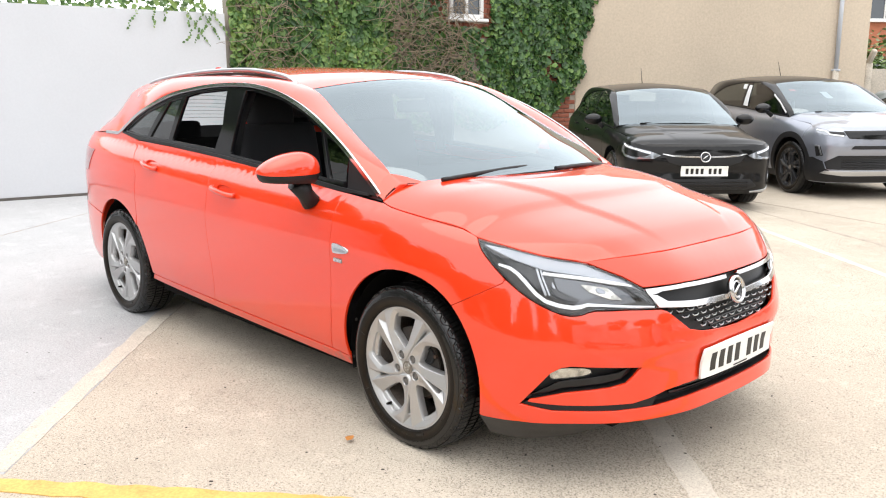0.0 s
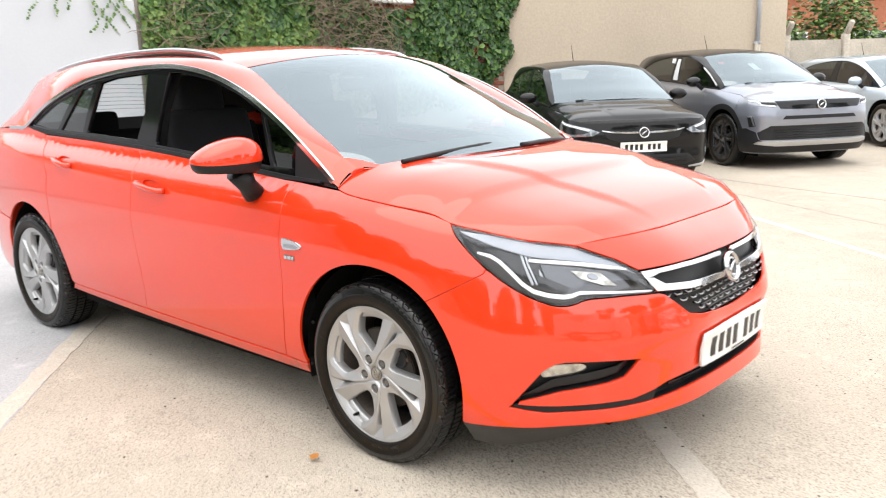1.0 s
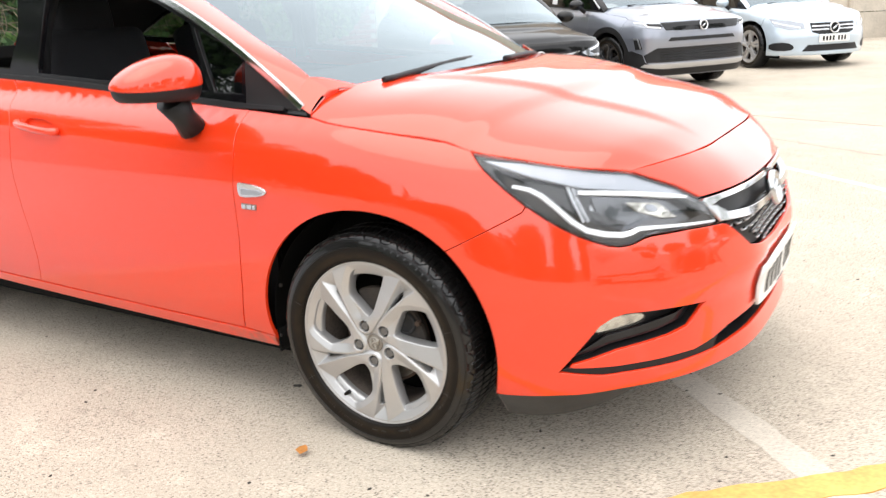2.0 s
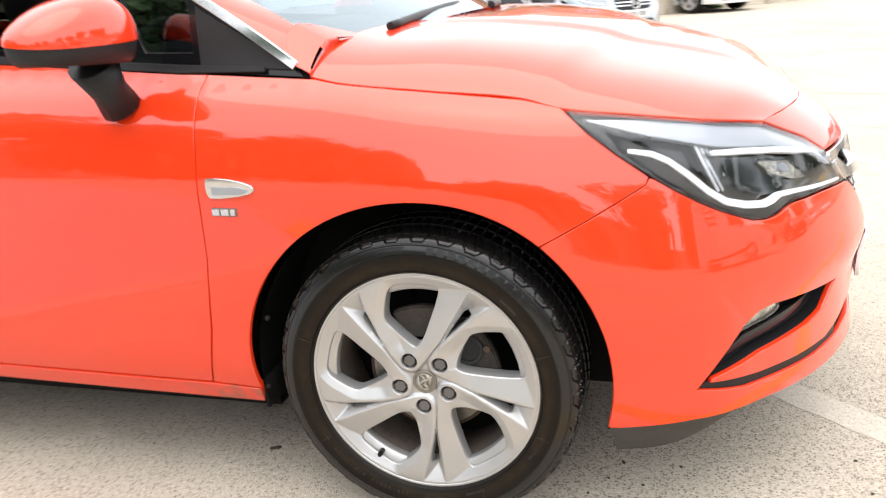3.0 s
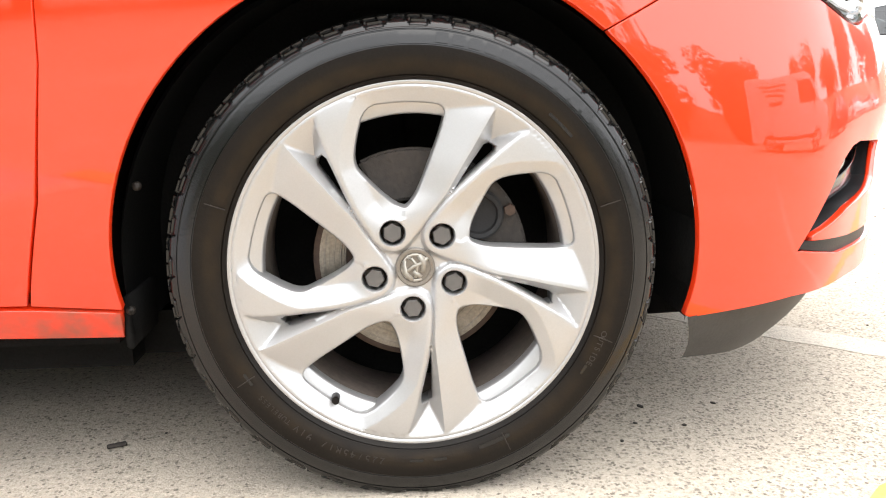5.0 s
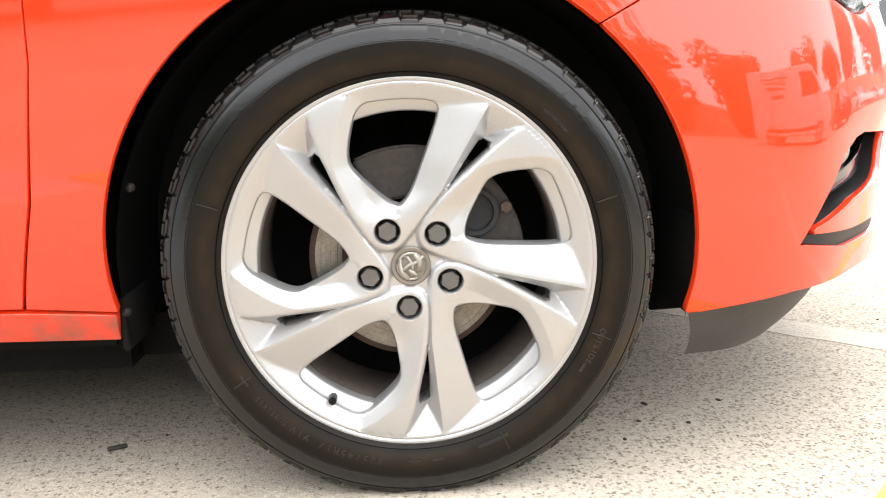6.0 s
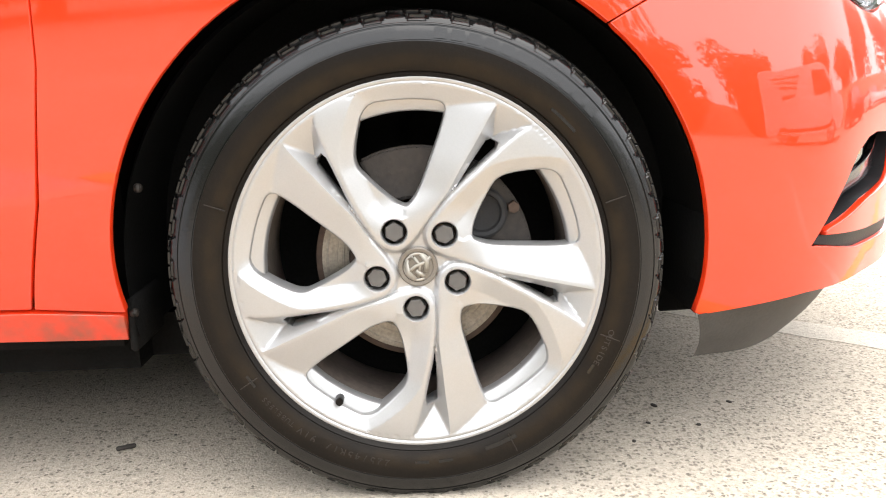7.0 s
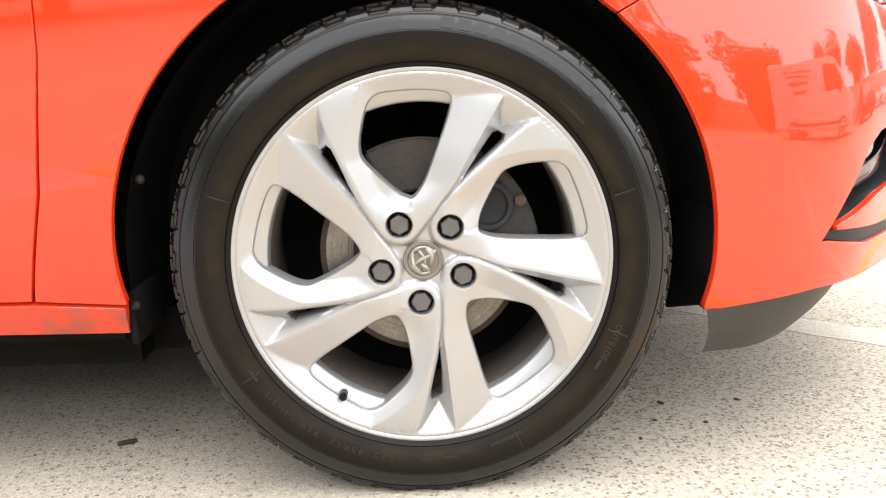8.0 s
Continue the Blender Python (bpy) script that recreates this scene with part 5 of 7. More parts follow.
    for i in range(4):
        fin.faces.new((base[i], base[(i + 1) % 4], peak[(i + 1) % 4], peak[i]))
    bmesh.ops.recalc_face_normals(fin, faces=fin.faces)
    part("aerial_fin", fin, M_RED, car)
    # door handles, side badges
    for sg in (1, -1):
        for u0, z0, u1, z1 in HANDLES:
            q = [BODY.point([sg * u], [z], o)[0] for u, z, o in ((u0, z0, 0.004), (u0 - 0.02, z0 - 0.001, 0.022), ((u0 + u1) / 2, (z0 + z1) / 2, 0.034), (u1 + 0.02, z1 + 0.001, 0.026), (u1, z1, 0.004))]
            bar = tube(catmull(q, 0.012)[1], 0.013, 10)
            part("door_handle", bar, M_RED, car)
            cup = shrink(handle_cup(u0, z0, u1, z1), -0.006)
            part("handle_recess", skin(BODY.on(-0.0115), cup if sg > 0 else mirror_u(cup), h=0.02, fold=0), M_RED, car)
        badge = smooth_poly([(sg * 1.906, 0.754), (sg * 1.902, 0.763), (sg * 1.835, 0.757), (sg * 1.797, 0.743), (sg * 1.815, 0.729), (sg * 1.895, 0.721), (sg * 1.905, 0.729)], 1)
        bd = part("side_repeater", skin(BODY.on(0.007), badge, h=0.012, hb=0.006, fold=0.009), M_CHROME, car, "chrome side indicator badge")
        part("repeater_lens", skin(BODY.on(0.009), [(sg * 1.892, 0.745), (sg * 1.83, 0.744), (sg * 1.812, 0.738), (sg * 1.83, 0.731), (sg * 1.892, 0.730)], h=0.012, fold=0.004), M_LAMPSILVER, bd)
        tb = part("trim_badge", skin(BODY.on(0.0025), [(sg * 1.904, 0.700), (sg * 1.848, 0.699), (sg * 1.850, 0.683), (sg * 1.902, 0.684)], h=0.012, fold=0.003), M_CAP, car, "small chrome badge")
        for a, b in ((1.902, 1.887), (1.882, 1.866), (1.861, 1.852)):
            part("badge_bar", skin(BODY.on(0.005), [(sg * a, 0.698), (sg * b, 0.698), (sg * b, 0.686), (sg * a, 0.686)], h=0.012, fold=0.003), M_CHROME, tb)
        # mirror
        bm = bmesh.new()
        bmesh.ops.create_uvsphere(bm, u_segments=32, v_segments=20, radius=1.0)
        for v in bm.verts:
            x, y, z = (math.copysign(abs(c) ** 0.8, c) for c in v.co)
            ex = 0.085 if x > 0 else 0.045
            yo = -y * sg
            v.co = (x * ex, y * 0.138, (z * 0.092 * (0.86 - 0.26 * yo - 0.12 * yo * yo) if z > 0 else max(z * 0.075, -0.047) * (0.92 - 0.16 * yo)))
        for fc_ in bm.faces:
            fc_.smooth = True
        low_bm = bm.copy()
        bmesh.ops.bisect_plane(bm, geom=bm.verts[:] + bm.edges[:] + bm.faces[:], plane_co=(0, 0, 0.001), plane_no=(0.12, 0, 1), clear_inner=True)
        bmesh.ops.bisect_plane(low_bm, geom=low_bm.verts[:] + low_bm.edges[:] + low_bm.faces[:], plane_co=(0, 0, 0.001), plane_no=(0.12, 0, 1), clear_outer=True)
        bmesh.ops.scale(low_bm, vec=(0.97, 0.97, 1.0), verts=low_bm.verts)
        # the far one is folded in
        m = pose(-0.60, -0.985, 1.045, 0, 0, -10) if sg > 0 else pose(-0.72, 0.90, 1.03, 0, 0, 78)
        bmesh.ops.transform(bm, matrix=m, verts=bm.verts)
        bmesh.ops.transform(low_bm, matrix=m, verts=low_bm.verts)
        mir = part("door_mirror", bm, M_RED, car, "red mirror cap over black base")
        part("mirror_base", low_bm, M_BLACK, mir)
        part("mirror_stalk", tube([(-0.60, -0.87 * sg, 0.905), (-0.60, -0.90 * sg, 0.945), (-0.60, -0.935 * sg, 1.0)], [0.042, 0.036, 0.05], 12), M_BLACK, mir)
    # arch liners, floor pan
    for ax, sg in ((0.0, -1), (0.0, 1), (-2.662, -1), (-2.662, 1)):
        v, fcs = lathe([(0.385, 0.0), (0.396, 0.03), (0.396, 0.26)], 40, start=radians(-14), sweep=radians(208))
        k = len(v)
        v = [(x + ax, sg * (0.835 - w), z + 0.32) for x, w, z in v]
        me = fix(raw(v, fcs))
        part("arch_liner", me, M_LINERDARK, car)
        wall = box(0.82, 0.02, 0.56, (ax, sg * 0.60, 0.50))
        part("arch_wall", wall, M_LINERDARK, car)
        part("damper", tube([(ax - 0.03, sg * 0.66, 0.2), (ax - 0.05, sg * 0.64, 0.66)], 0.04, 10), M_LINERDARK, car)
    for bx in (box(3.6, 1.26, 0.07, (-1.50, 0, 0.175)), box(1.84, 1.60, 0.05, (-1.33, 0, 0.235)), box(1.80, 1.38, 0.080, (-1.33, 0, 0.180)), box(0.34, 1.0, 0.04, (0.55, 0, 0.215)), box(0.02, 1.5, 0.55, (-0.42, 0, 0.5)), box(0.9, 1.2, 0.3, (0.2, 0, 0.6))):
        part("floor_pan", bx, M_LINERDARK, car)
    for sg in (-1, 1):
        for x, z in ((-0.384, 0.262), (-0.362, 0.43)):
            b = bmesh.new()
            bmesh.ops.create_uvsphere(b, u_segments=12, v_segments=8, radius=0.0065)
            bmesh.ops.translate(b, vec=(x, sg * 0.822, z), verts=b.verts)
            part("liner_screw", b, M_CALIPER, car)
        guard = box(0.012, 0.22, 0.13, (0.398, sg * 0.706, 0.300), 0.003, 1)
        for v in guard.verts:
            if v.co.z < 0.30:
                v.co.z -= 0.30 * (0.816 - abs(v.co.y))
        part("splash_guard", guard, M_LINERDARK, car)
        part("arch_flap", box(0.012, 0.12, 0.075, (-0.388, sg * 0.765, 0.245), 0.004, 1), M_LINERDARK, car)
    cabin(car)
    return car


def cabin(car):
    """Seats, dash, wheel and linings, as far as they show through the windows."""
    for y in (-0.37, 0.37):
        seat = part("front_seat", box(0.52, 0.50, 0.16, (-1.30, y, 0.52), 0.05, 3), M_SEAT, car, "dark cloth front seat")
        part("backrest", box(0.16, 0.50, 0.66, (-1.62, y, 0.86), 0.06, 3, pose(0, 0, 0, 0, -14, 0)), M_SEAT, seat)
        part("headrest", box(0.11, 0.27, 0.19, (-1.72, y, 1.26), 0.045, 3, pose(0, 0, 0, 0, -10, 0)), M_SEAT, seat)
        for dy in (-0.06, 0.06):
            part("headrest_post", tube([(-1.70, y + dy, 1.12), (-1.72, y + dy, 1.20)], 0.007, 6), M_RAIL, seat)
    bench = part("rear_seat", box(0.50, 1.30, 0.18, (-2.25, 0, 0.55), 0.05, 3), M_SEAT, car, "dark cloth rear bench")
    part("rear_backrest", box(0.16, 1.30, 0.56, (-2.62, 0, 0.78), 0.05, 3, pose(0, 0, 0, 0, -16, 0)), M_SEAT, bench)
    for y in (-0.42, 0.42):
        part("headrest", box(0.09, 0.25, 0.13, (-2.70, y, 1.10), 0.035, 3), M_SEAT, bench)
    part("dashboard", box(0.46, 1.42, 0.34, (-0.52, 0, 0.82), 0.07, 3, pose(0, 0, 0, 0, 8, 0)), M_CABIN, car)
    ring = tube([(-0.86 + 0.06 * math.sin(t), -0.37 + 0.18 * math.cos(t), 0.88 + 0.17 * math.sin(t)) for t in np.linspace(0, 2 * math.pi, 32, endpoint=False)], 0.016, 8, closed=True)
    wheel = part("steering_wheel", ring, M_CABIN, car)
    part("steering_hub", box(0.05, 0.17, 0.13, (-0.855, -0.37, 0.88), 0.03, 2), M_CABIN, wheel)
    for y in (-0.81, 0.81):
        part("door_card", box(1.76, 0.03, 0.53, (-1.36, y * 0.985, 0.675), 0.01, 1), M_CABIN, car)
    part("headliner", box(1.55, 0.92, 0.012, (-2.02, 0, 1.392), 0.0), M_CABIN, car)
    part("tailgate_lining", box(0.02, 1.15, 0.72, (-3.46, 0, 0.73)), M_CABIN, car)
    part("rear_view_mirror", box(0.04, 0.20, 0.06, (-0.93, 0.0, 1.29), 0.015, 2), M_CABIN, car, "interior mirror behind the windscreen")
    part("sensor_pod", box(0.10, 0.12, 0.05, (-0.95, 0.0, 1.355), 0.02, 2), M_CABIN, car)
    for y in (-0.60, 0.60):
        part("belt_pillar", tube([(-1.50, y * 1.22, 1.0), (-1.50, y * 1.15, 1.2), (-1.50, y, 1.40)], 0.035, 8), M_CABIN, car)


estate = estate_car()
W0 = make_wheel()
W0.parent = estate
W0.matrix_world = pose(0, -0.862, HUB_Z)
for k, m in enumerate((pose(-2.662, -0.862, HUB_Z, 0, 24, 0), pose(0, 0.862, HUB_Z, 0, 10, 180), pose(-2.662, 0.862, HUB_Z, 0, 50, 180))):
    c = copy_thing(W0, m)
    c.parent = estate
    if k == 0:
        c.matrix_world = pose(-2.662, -0.862, HUB_Z)

# ---------------------------------------------------------------- yard, walls and planting
JOINT = Vector((0.735, -0.678, 0))
ACROSS = Vector((0.757, 0.653, 0))


def ground_material(name, color, dark, speck):
    m = bpy.data.materials.new(name)
    m.use_nodes = True
    t = m.node_tree
    b = t.nodes["Principled BSDF"]
    b.inputs["Roughness"].default_value = 0.92
    b.inputs["Specular IOR Level"].default_value = 0.12
    co = t.nodes.new("ShaderNodeTexCoord")

    def noise_node(scale, detail=6, rough=0.6):
        n = t.nodes.new("ShaderNodeTexNoise")
        n.inputs["Scale"].default_value = scale
        n.inputs["Detail"].default_value = detail
        n.inputs["Roughness"].default_value = rough
        t.links.new(co.outputs["Object"], n.inputs["Vector"])
        return n

    def ramp(src, a, b2, lo, hi):
        r = t.nodes.new("ShaderNodeMapRange")
        r.inputs["From Min"].default_value, r.inputs["From Max"].default_value = a, b2
        r.inputs["To Min"].default_value, r.inputs["To Max"].default_value = lo, hi
        t.links.new(src, r.inputs["Value"])
        return r.outputs[0]

    def mix(fac, a, b2):
        x = t.nodes.new("ShaderNodeMixRGB")
        t.links.new(fac, x.inputs[0])
        for i, c in ((1, a), (2, b2)):
            if isinstance(c, tuple):
                x.inputs[i].default_value = (*c, 1)
            else:
                t.links.new(c, x.inputs[i])
        return x.outputs[0]

    wide = noise_node(0.55, 8, 0.62)
    mid = noise_node(5.0, 8, 0.7)
    grain = noise_node(95.0, 4, 0.65)
    fine = noise_node(260.0, 2, 0.5)
    vor = t.nodes.new("ShaderNodeTexVoronoi")
    vor.inputs["Scale"].default_value = 150.0
    warp = t.nodes.new("ShaderNodeVectorMath")
    warp.operation = "MULTIPLY_ADD"
    warp.inputs[1].default_value = (0.012, 0.012, 0.012)
    t.links.new(grain.outputs["Color"], warp.inputs[0])
    t.links.new(co.outputs["Object"], warp.inputs[2])
    t.links.new(warp.outputs[0], vor.inputs["Vector"])
    c0 = mix(ramp(wide.outputs[0], 0.35, 0.68, 0, 1), dark, color)
    c1 = mix(ramp(mid.outputs[0], 0.55, 0.72, 0, 0.7), c0, tuple(min(1, c * 1.22) for c in color))
    c1 = mix(ramp(mid.outputs[0], 0.27, 0.42, 0.65, 0), c1, tuple(c * 0.72 for c in dark))
    c2 = mix(ramp(grain.outputs[0], 0.30, 0.50, speck, 0), c1, tuple(c * 0.28 for c in dark))
    c2 = mix(ramp(grain.outputs[0], 0.58, 0.74, 0, 0.6), c2, tuple(min(1, c * 1.5) for c in color))
    c2 = mix(ramp(fine.outputs[0], 0.60, 0.68, 0, speck), c2, tuple(c * 0.22 for c in dark))
    c2 = mix(ramp(fine.outputs[0], 0.40, 0.32, 0, speck * 0.8), c2, tuple(min(1, c * 1.55) for c in color))
    # exposed stones, more where the skin has worn off
    sep = t.nodes.new("ShaderNodeSeparateColor")
    t.links.new(vor.outputs["Color"], sep.inputs[0])
    worn = noise_node(1.4, 5, 0.6)

    def math_node(op, a, b2):
        x = t.nodes.new("ShaderNodeMath")
        x.operation = op
        for i, c in enumerate((a, b2)):
            if isinstance(c, (int, float)):
                x.inputs[i].default_value = c
            else:
                t.links.new(c, x.inputs[i])
        return x.outputs[0]

    # more worn-bare stones beside the joint by the bumper: wear plus painted car shadow
    spot = t.nodes.new("ShaderNodeMapping")
    spot.vector_type = "TEXTURE"
    spot.inputs["Location"].default_value = (0.62, -0.55, 0)
    spot.inputs["Rotation"].default_value = (0, 0, -0.25)
    spot.inputs["Scale"].default_value = (0.85, 0.55, 1.0)
    t.links.new(co.outputs["Object"], spot.inputs["Vector"])
    away = t.nodes.new("ShaderNodeVectorMath")
    away.operation = "LENGTH"
    t.links.new(spot.outputs[0], away.inputs[0])
    patch = math_node("MULTIPLY", ramp(away.outputs["Value"], 0.25, 1.0, 0.26, 0), 1.0 if speck > 0.4 else 0.0)
    lim = ramp(math_node("ADD", worn.outputs[0], patch), 0.36, 0.74, 0.05, 0.60)
    chosen = math_node("LESS_THAN", sep.outputs[0], lim)
    round_ = ramp(vor.outputs["Distance"], 0.36, 0.55, 0.80 if speck > 0.4 else 0.35, 0)
    stone = math_node("MULTIPLY", chosen, round_)
    tone = mix(sep.outputs[1], tuple(c * 0.20 for c in dark), tuple(c * 0.75 for c in dark))
    c2 = mix(stone, c2, tone)
    # spalled pits and short scratches where the skin has flaked
    stretch = t.nodes.new("ShaderNodeMapping")
    stretch.inputs["Rotation"].default_value = (0, 0, 0.5)
    stretch.inputs["Scale"].default_value = (1.0, 2.2, 1.0)
    t.links.new(co.outputs["Object"], stretch.inputs["Vector"])
    pit = t.nodes.new("ShaderNodeTexNoise")
    pit.inputs["Scale"].default_value = 17.0
    pit.inputs["Detail"].default_value = 7
    pit.inputs["Roughness"].default_value = 0.68
    t.links.new(stretch.outputs[0], pit.inputs["Vector"])
    c2 = mix(ramp(pit.outputs[0], 0.655, 0.675, 0, 0.62 if speck > 0.4 else 0.2), c2, tuple(c * 0.42 for c in dark))
    t.links.new(c2, b.inputs["Base Color"])
    add = t.nodes.new("ShaderNodeMath")
    t.links.new(grain.outputs[0], add.inputs[0])
    t.links.new(fine.outputs[0], add.inputs[1])
    bp = t.nodes.new("ShaderNodeBump")
    bp.inputs["Strength"].default_value = 0.65
    bp.inputs["Distance"].default_value = 0.004
    t.links.new(add.outputs[0], bp.inputs["Height"])
    t.links.new(bp.outputs[0], b.inputs["Normal"])
    return m


M_GROUND = ground_material("worn_concrete", (0.53, 0.470, 0.390), (0.425, 0.372, 0.303), 0.46)
M_GREY = ground_material("grey_concrete", (0.47, 0.47, 0.475), (0.39, 0.39, 0.395), 0.3)
M_STRIP = ground_material("joint_mortar", (0.58, 0.525, 0.45), (0.50, 0.45, 0.38), 0.25)
M_TARJOINT = mat("dark_joint", (0.33, 0.285, 0.235), 0.9, vary=0.4, scale=8)
M_YELLOW = mat("yellow_line_paint", (0.60, 0.36, 0.10), 0.7, vary=0.3, scale=7, fine=90, bump=0.3)
M_WHITELINE = mat("worn_white_line", (0.52, 0.48, 0.42), 0.85, vary=0.2, scale=5, fine=90)
M_WALLBASE = mat("dark_wall_foot", (0.10, 0.09, 0.08), 0.9, vary=0.4, scale=6)
M_WALLW = mat("white_wall_paint", (0.54, 0.55, 0.57), 0.7, vary=0.035, scale=1.3, fine=40, bump=0.08)
M_BEIGE = mat("beige_render", (0.50, 0.42, 0.325), 0.92, vary=0.15, scale=0.5, fine=30, bump=0.25)
M_BRICK = mat("red_brick", (0.26, 0.085, 0.05), 0.85, vary=0.3, scale=12, fine=90, bump=0.3)
M_HOUSE = mat("orange_brick", (0.36, 0.13, 0.07), 0.85, vary=0.25, scale=9, fine=60, bump=0.3)
M_MORTAR = mat("mortar", (0.32, 0.28, 0.23), 0.95, vary=0.15, scale=8)
M_PIPE = mat("grey_pipe", (0.42, 0.44, 0.47), 0.45, vary=0.1)
M_CONCRETE = mat("weathered_concrete", (0.48, 0.43, 0.36), 0.92, vary=0.3, scale=2.5, fine=40, bump=0.3)
M_SIGN = mat("sign_white", (0.62, 0.53, 0.51), 0.5, vary=0.04)
M_SIGNRED = mat("sign_red", (0.55, 0.22, 0.19), 0.5, vary=0.05)
M_SLATE = mat("roof_tile", (0.34, 0.13, 0.07), 0.85, vary=0.25, scale=6)
M_PVC = mat("white_window_frame", (0.75, 0.75, 0.74), 0.4, vary=0.03)
M_PANE = mat("window_pane", (0.04, 0.05, 0.06), 0.05, vary=0.1, coat=0.5)
M_TWIG = mat("dry_twig", (0.23, 0.18, 0.125), 0.9, vary=0.35, scale=9)
M_BARK = mat("bark", (0.12, 0.09, 0.07), 0.95, vary=0.35, scale=10, bump=0.5)
M_DEADLEAF = mat("fallen_leaf", (0.42, 0.17, 0.035), 0.7, vary=0.3, scale=30)
M_STONE = mat("stone_chip", (0.05, 0.043, 0.037), 0.9, vary=0.4, scale=40)


def leaf_material(name, a, b_, c):
    m = bpy.data.materials.new(name)
    m.use_nodes = True
    t = m.node_tree
    b = t.nodes["Principled BSDF"]
    b.inputs["Roughness"].default_value = 0.42
    b.inputs["Specular IOR Level"].default_value = 0.4
    g = t.nodes.new("ShaderNodeNewGeometry")
    r = t.nodes.new("ShaderNodeValToRGB")
    r.color_ramp.elements[0].color = (*a, 1)
    r.color_ramp.elements[1].color = (*c, 1)
    e = r.color_ramp.elements.new(0.55)
    e.color = (*b_, 1)
    t.links.new(g.outputs["Random Per Island"], r.inputs[0])
    t.links.new(r.outputs[0], b.inputs["Base Color"])
    b.inputs["Transmission Weight"].default_value = 0.0
    return m


M_IVY = leaf_material("ivy_leaf", (0.022, 0.055, 0.016), (0.045, 0.11, 0.028), (0.13, 0.22, 0.05))
M_HEDGE = leaf_material("hedge_leaf", (0.05, 0.11, 0.025), (0.10, 0.19, 0.045), (0.22, 0.30, 0.08))
M_TREELEAF = leaf_material("tree_leaf", (0.02, 0.05, 0.015), (0.04, 0.09, 0.025), (0.08, 0.15, 0.04))


def flat(name, pts, z, material, label, category, kind="structure", strip=True):
    """A flat area of ground, as thin as paint or screed is."""
    bm = bmesh.new()
    vs = [bm.verts.new((x, y, z)) for x, y in pts]
    n = len(vs)
    if strip:
        for i in range(n // 2 - 1):
            bm.faces.new((vs[i], vs[i + 1], vs[n - 2 - i], vs[n - 1 - i]))
    else:
        bm.faces.new(vs)
    bm.normal_update()
    for f in bm.faces:
        if f.normal.z < 0:
            f.normal_flip()
    low = [bm.verts.new((x, y, -0.01)) for x, y in pts]
    for i in range(n):
        bm.faces.new((vs[i], vs[(i + 1) % n], low[(i + 1) % n], low[i]))
    return tagged(part(name, bm, material), label, category, kind=kind)


def band(p, d, length, width, rng, wob=0.008, step=0.05):
    """A strip with ragged edges from p along d."""
    d = Vector((d[0], d[1])).normalized()
    n = Vector((-d.y, d.x))
    k = int(length / step)
    p = Vector((p[0], p[1]))
    a = [p + d * (i * step) + n * rng.uniform(-wob, wob) for i in range(k + 1)]
    b = [p + d * (i * step) - n * (width + rng.uniform(-wob, wob)) for i in range(k + 1)]
    return [(q.x, q.y) for q in a] + [(q.x, q.y) for q in b[::-1]]


rng = random.Random(4)
bm = bmesh.new()
bmesh.ops.create_grid(bm, x_segments=2, y_segments=2, size=300)
tagged(part("ground", bm, M_GROUND), "pale worn concrete yard with exposed grit", "ground", kind="structure")
# the grey bay beyond the slanting joint
g0, g1 = Vector((-0.82, -2.10)), Vector((-2.63, -0.50))
gd = (g1 - g0).normalized()
gn = Vector((-gd.y, gd.x))
edge_pts = [g0 - gd * 0.02 + gd * (0.25 * i) + gn * rng.uniform(-0.006, 0.006) for i in range(60)]
far_pts = [edge_pts[-1] + Vector((-6, -9)), Vector((-14, -12)), Vector((-8, -8)), g0 + Vector((-5, -4.2))]
flat("pavement_1", [(p.x, p.y) for p in edge_pts + far_pts], 0.0012, M_GREY, "smooth light grey concrete bay", "pavement", strip=False)
flat("pavement_2", band(g0 + gn * 0.0, gd, 12, -0.10, rng, 0.006), 0.0026, M_STRIP, "pale mortar edge of the concrete bay", "pavement")
flat("pavement_3", band((-1.65, 2.16), JOINT, 7.2, 0.105, rng, 0.006), 0.0012, M_STRIP, "pale mortar joint across the concrete", "pavement")
yl = band((-0.956, -2.287), ACROSS, 6.3, 0.10, rng, 0.009)
flat("trim_yellow_line", yl, 0.004, M_YELLOW, "worn yellow painted line on concrete", "road marking")
flat("trim_white_line", band((-1.6, 5.18), (0.79, -0.62), 6.0, 0.07, rng, 0.008), 0.0012, M_WHITELINE, "faded white painted line", "road marking")
flat("trim_joint_1", band((-7.0, 9.2), (0.848, -0.53), 12.0, 0.026, rng, 0.014), 0.0012, M_TARJOINT, "dark joint between concrete slabs", "joint")
flat("trim_joint_2", band((-6.0, 8.05), (0.94, -0.33), 9.0, 0.014, rng, 0.010), 0.0026, M_TARJOINT, "dark crack between concrete slabs", "joint")
flat("trim_joint_3", band((-8.2, 2.3), (0.6, -0.8), 7.0, 0.012, rng, 0.006), 0.0026, M_TARJOINT, "thin dark joint in grey concrete", "joint")

# white wall
WD = Vector((0.16, 1.0, 0)).normalized()
wall_end = Vector((-7.98, 2.86, 0))


def along(p, d, length, thick, height, z=0.0, back=1):
    """A wall that starts at p and runs along d; back: the side to which its thickness goes."""
    m = Matrix.Translation(p) @ Matrix.Rotation(math.atan2(d.y, d.x), 4, "Z")
    b = box(length, thick, height, (length / 2, back * thick / 2, z + height / 2))
    bmesh.ops.transform(b, matrix=m, verts=b.verts)
    return b


ww = tagged(part("wall_west", along(wall_end, -WD, 16, 0.22, 2.30, back=-1), M_WALLW), "white painted boundary wall", "wall", kind="structure")
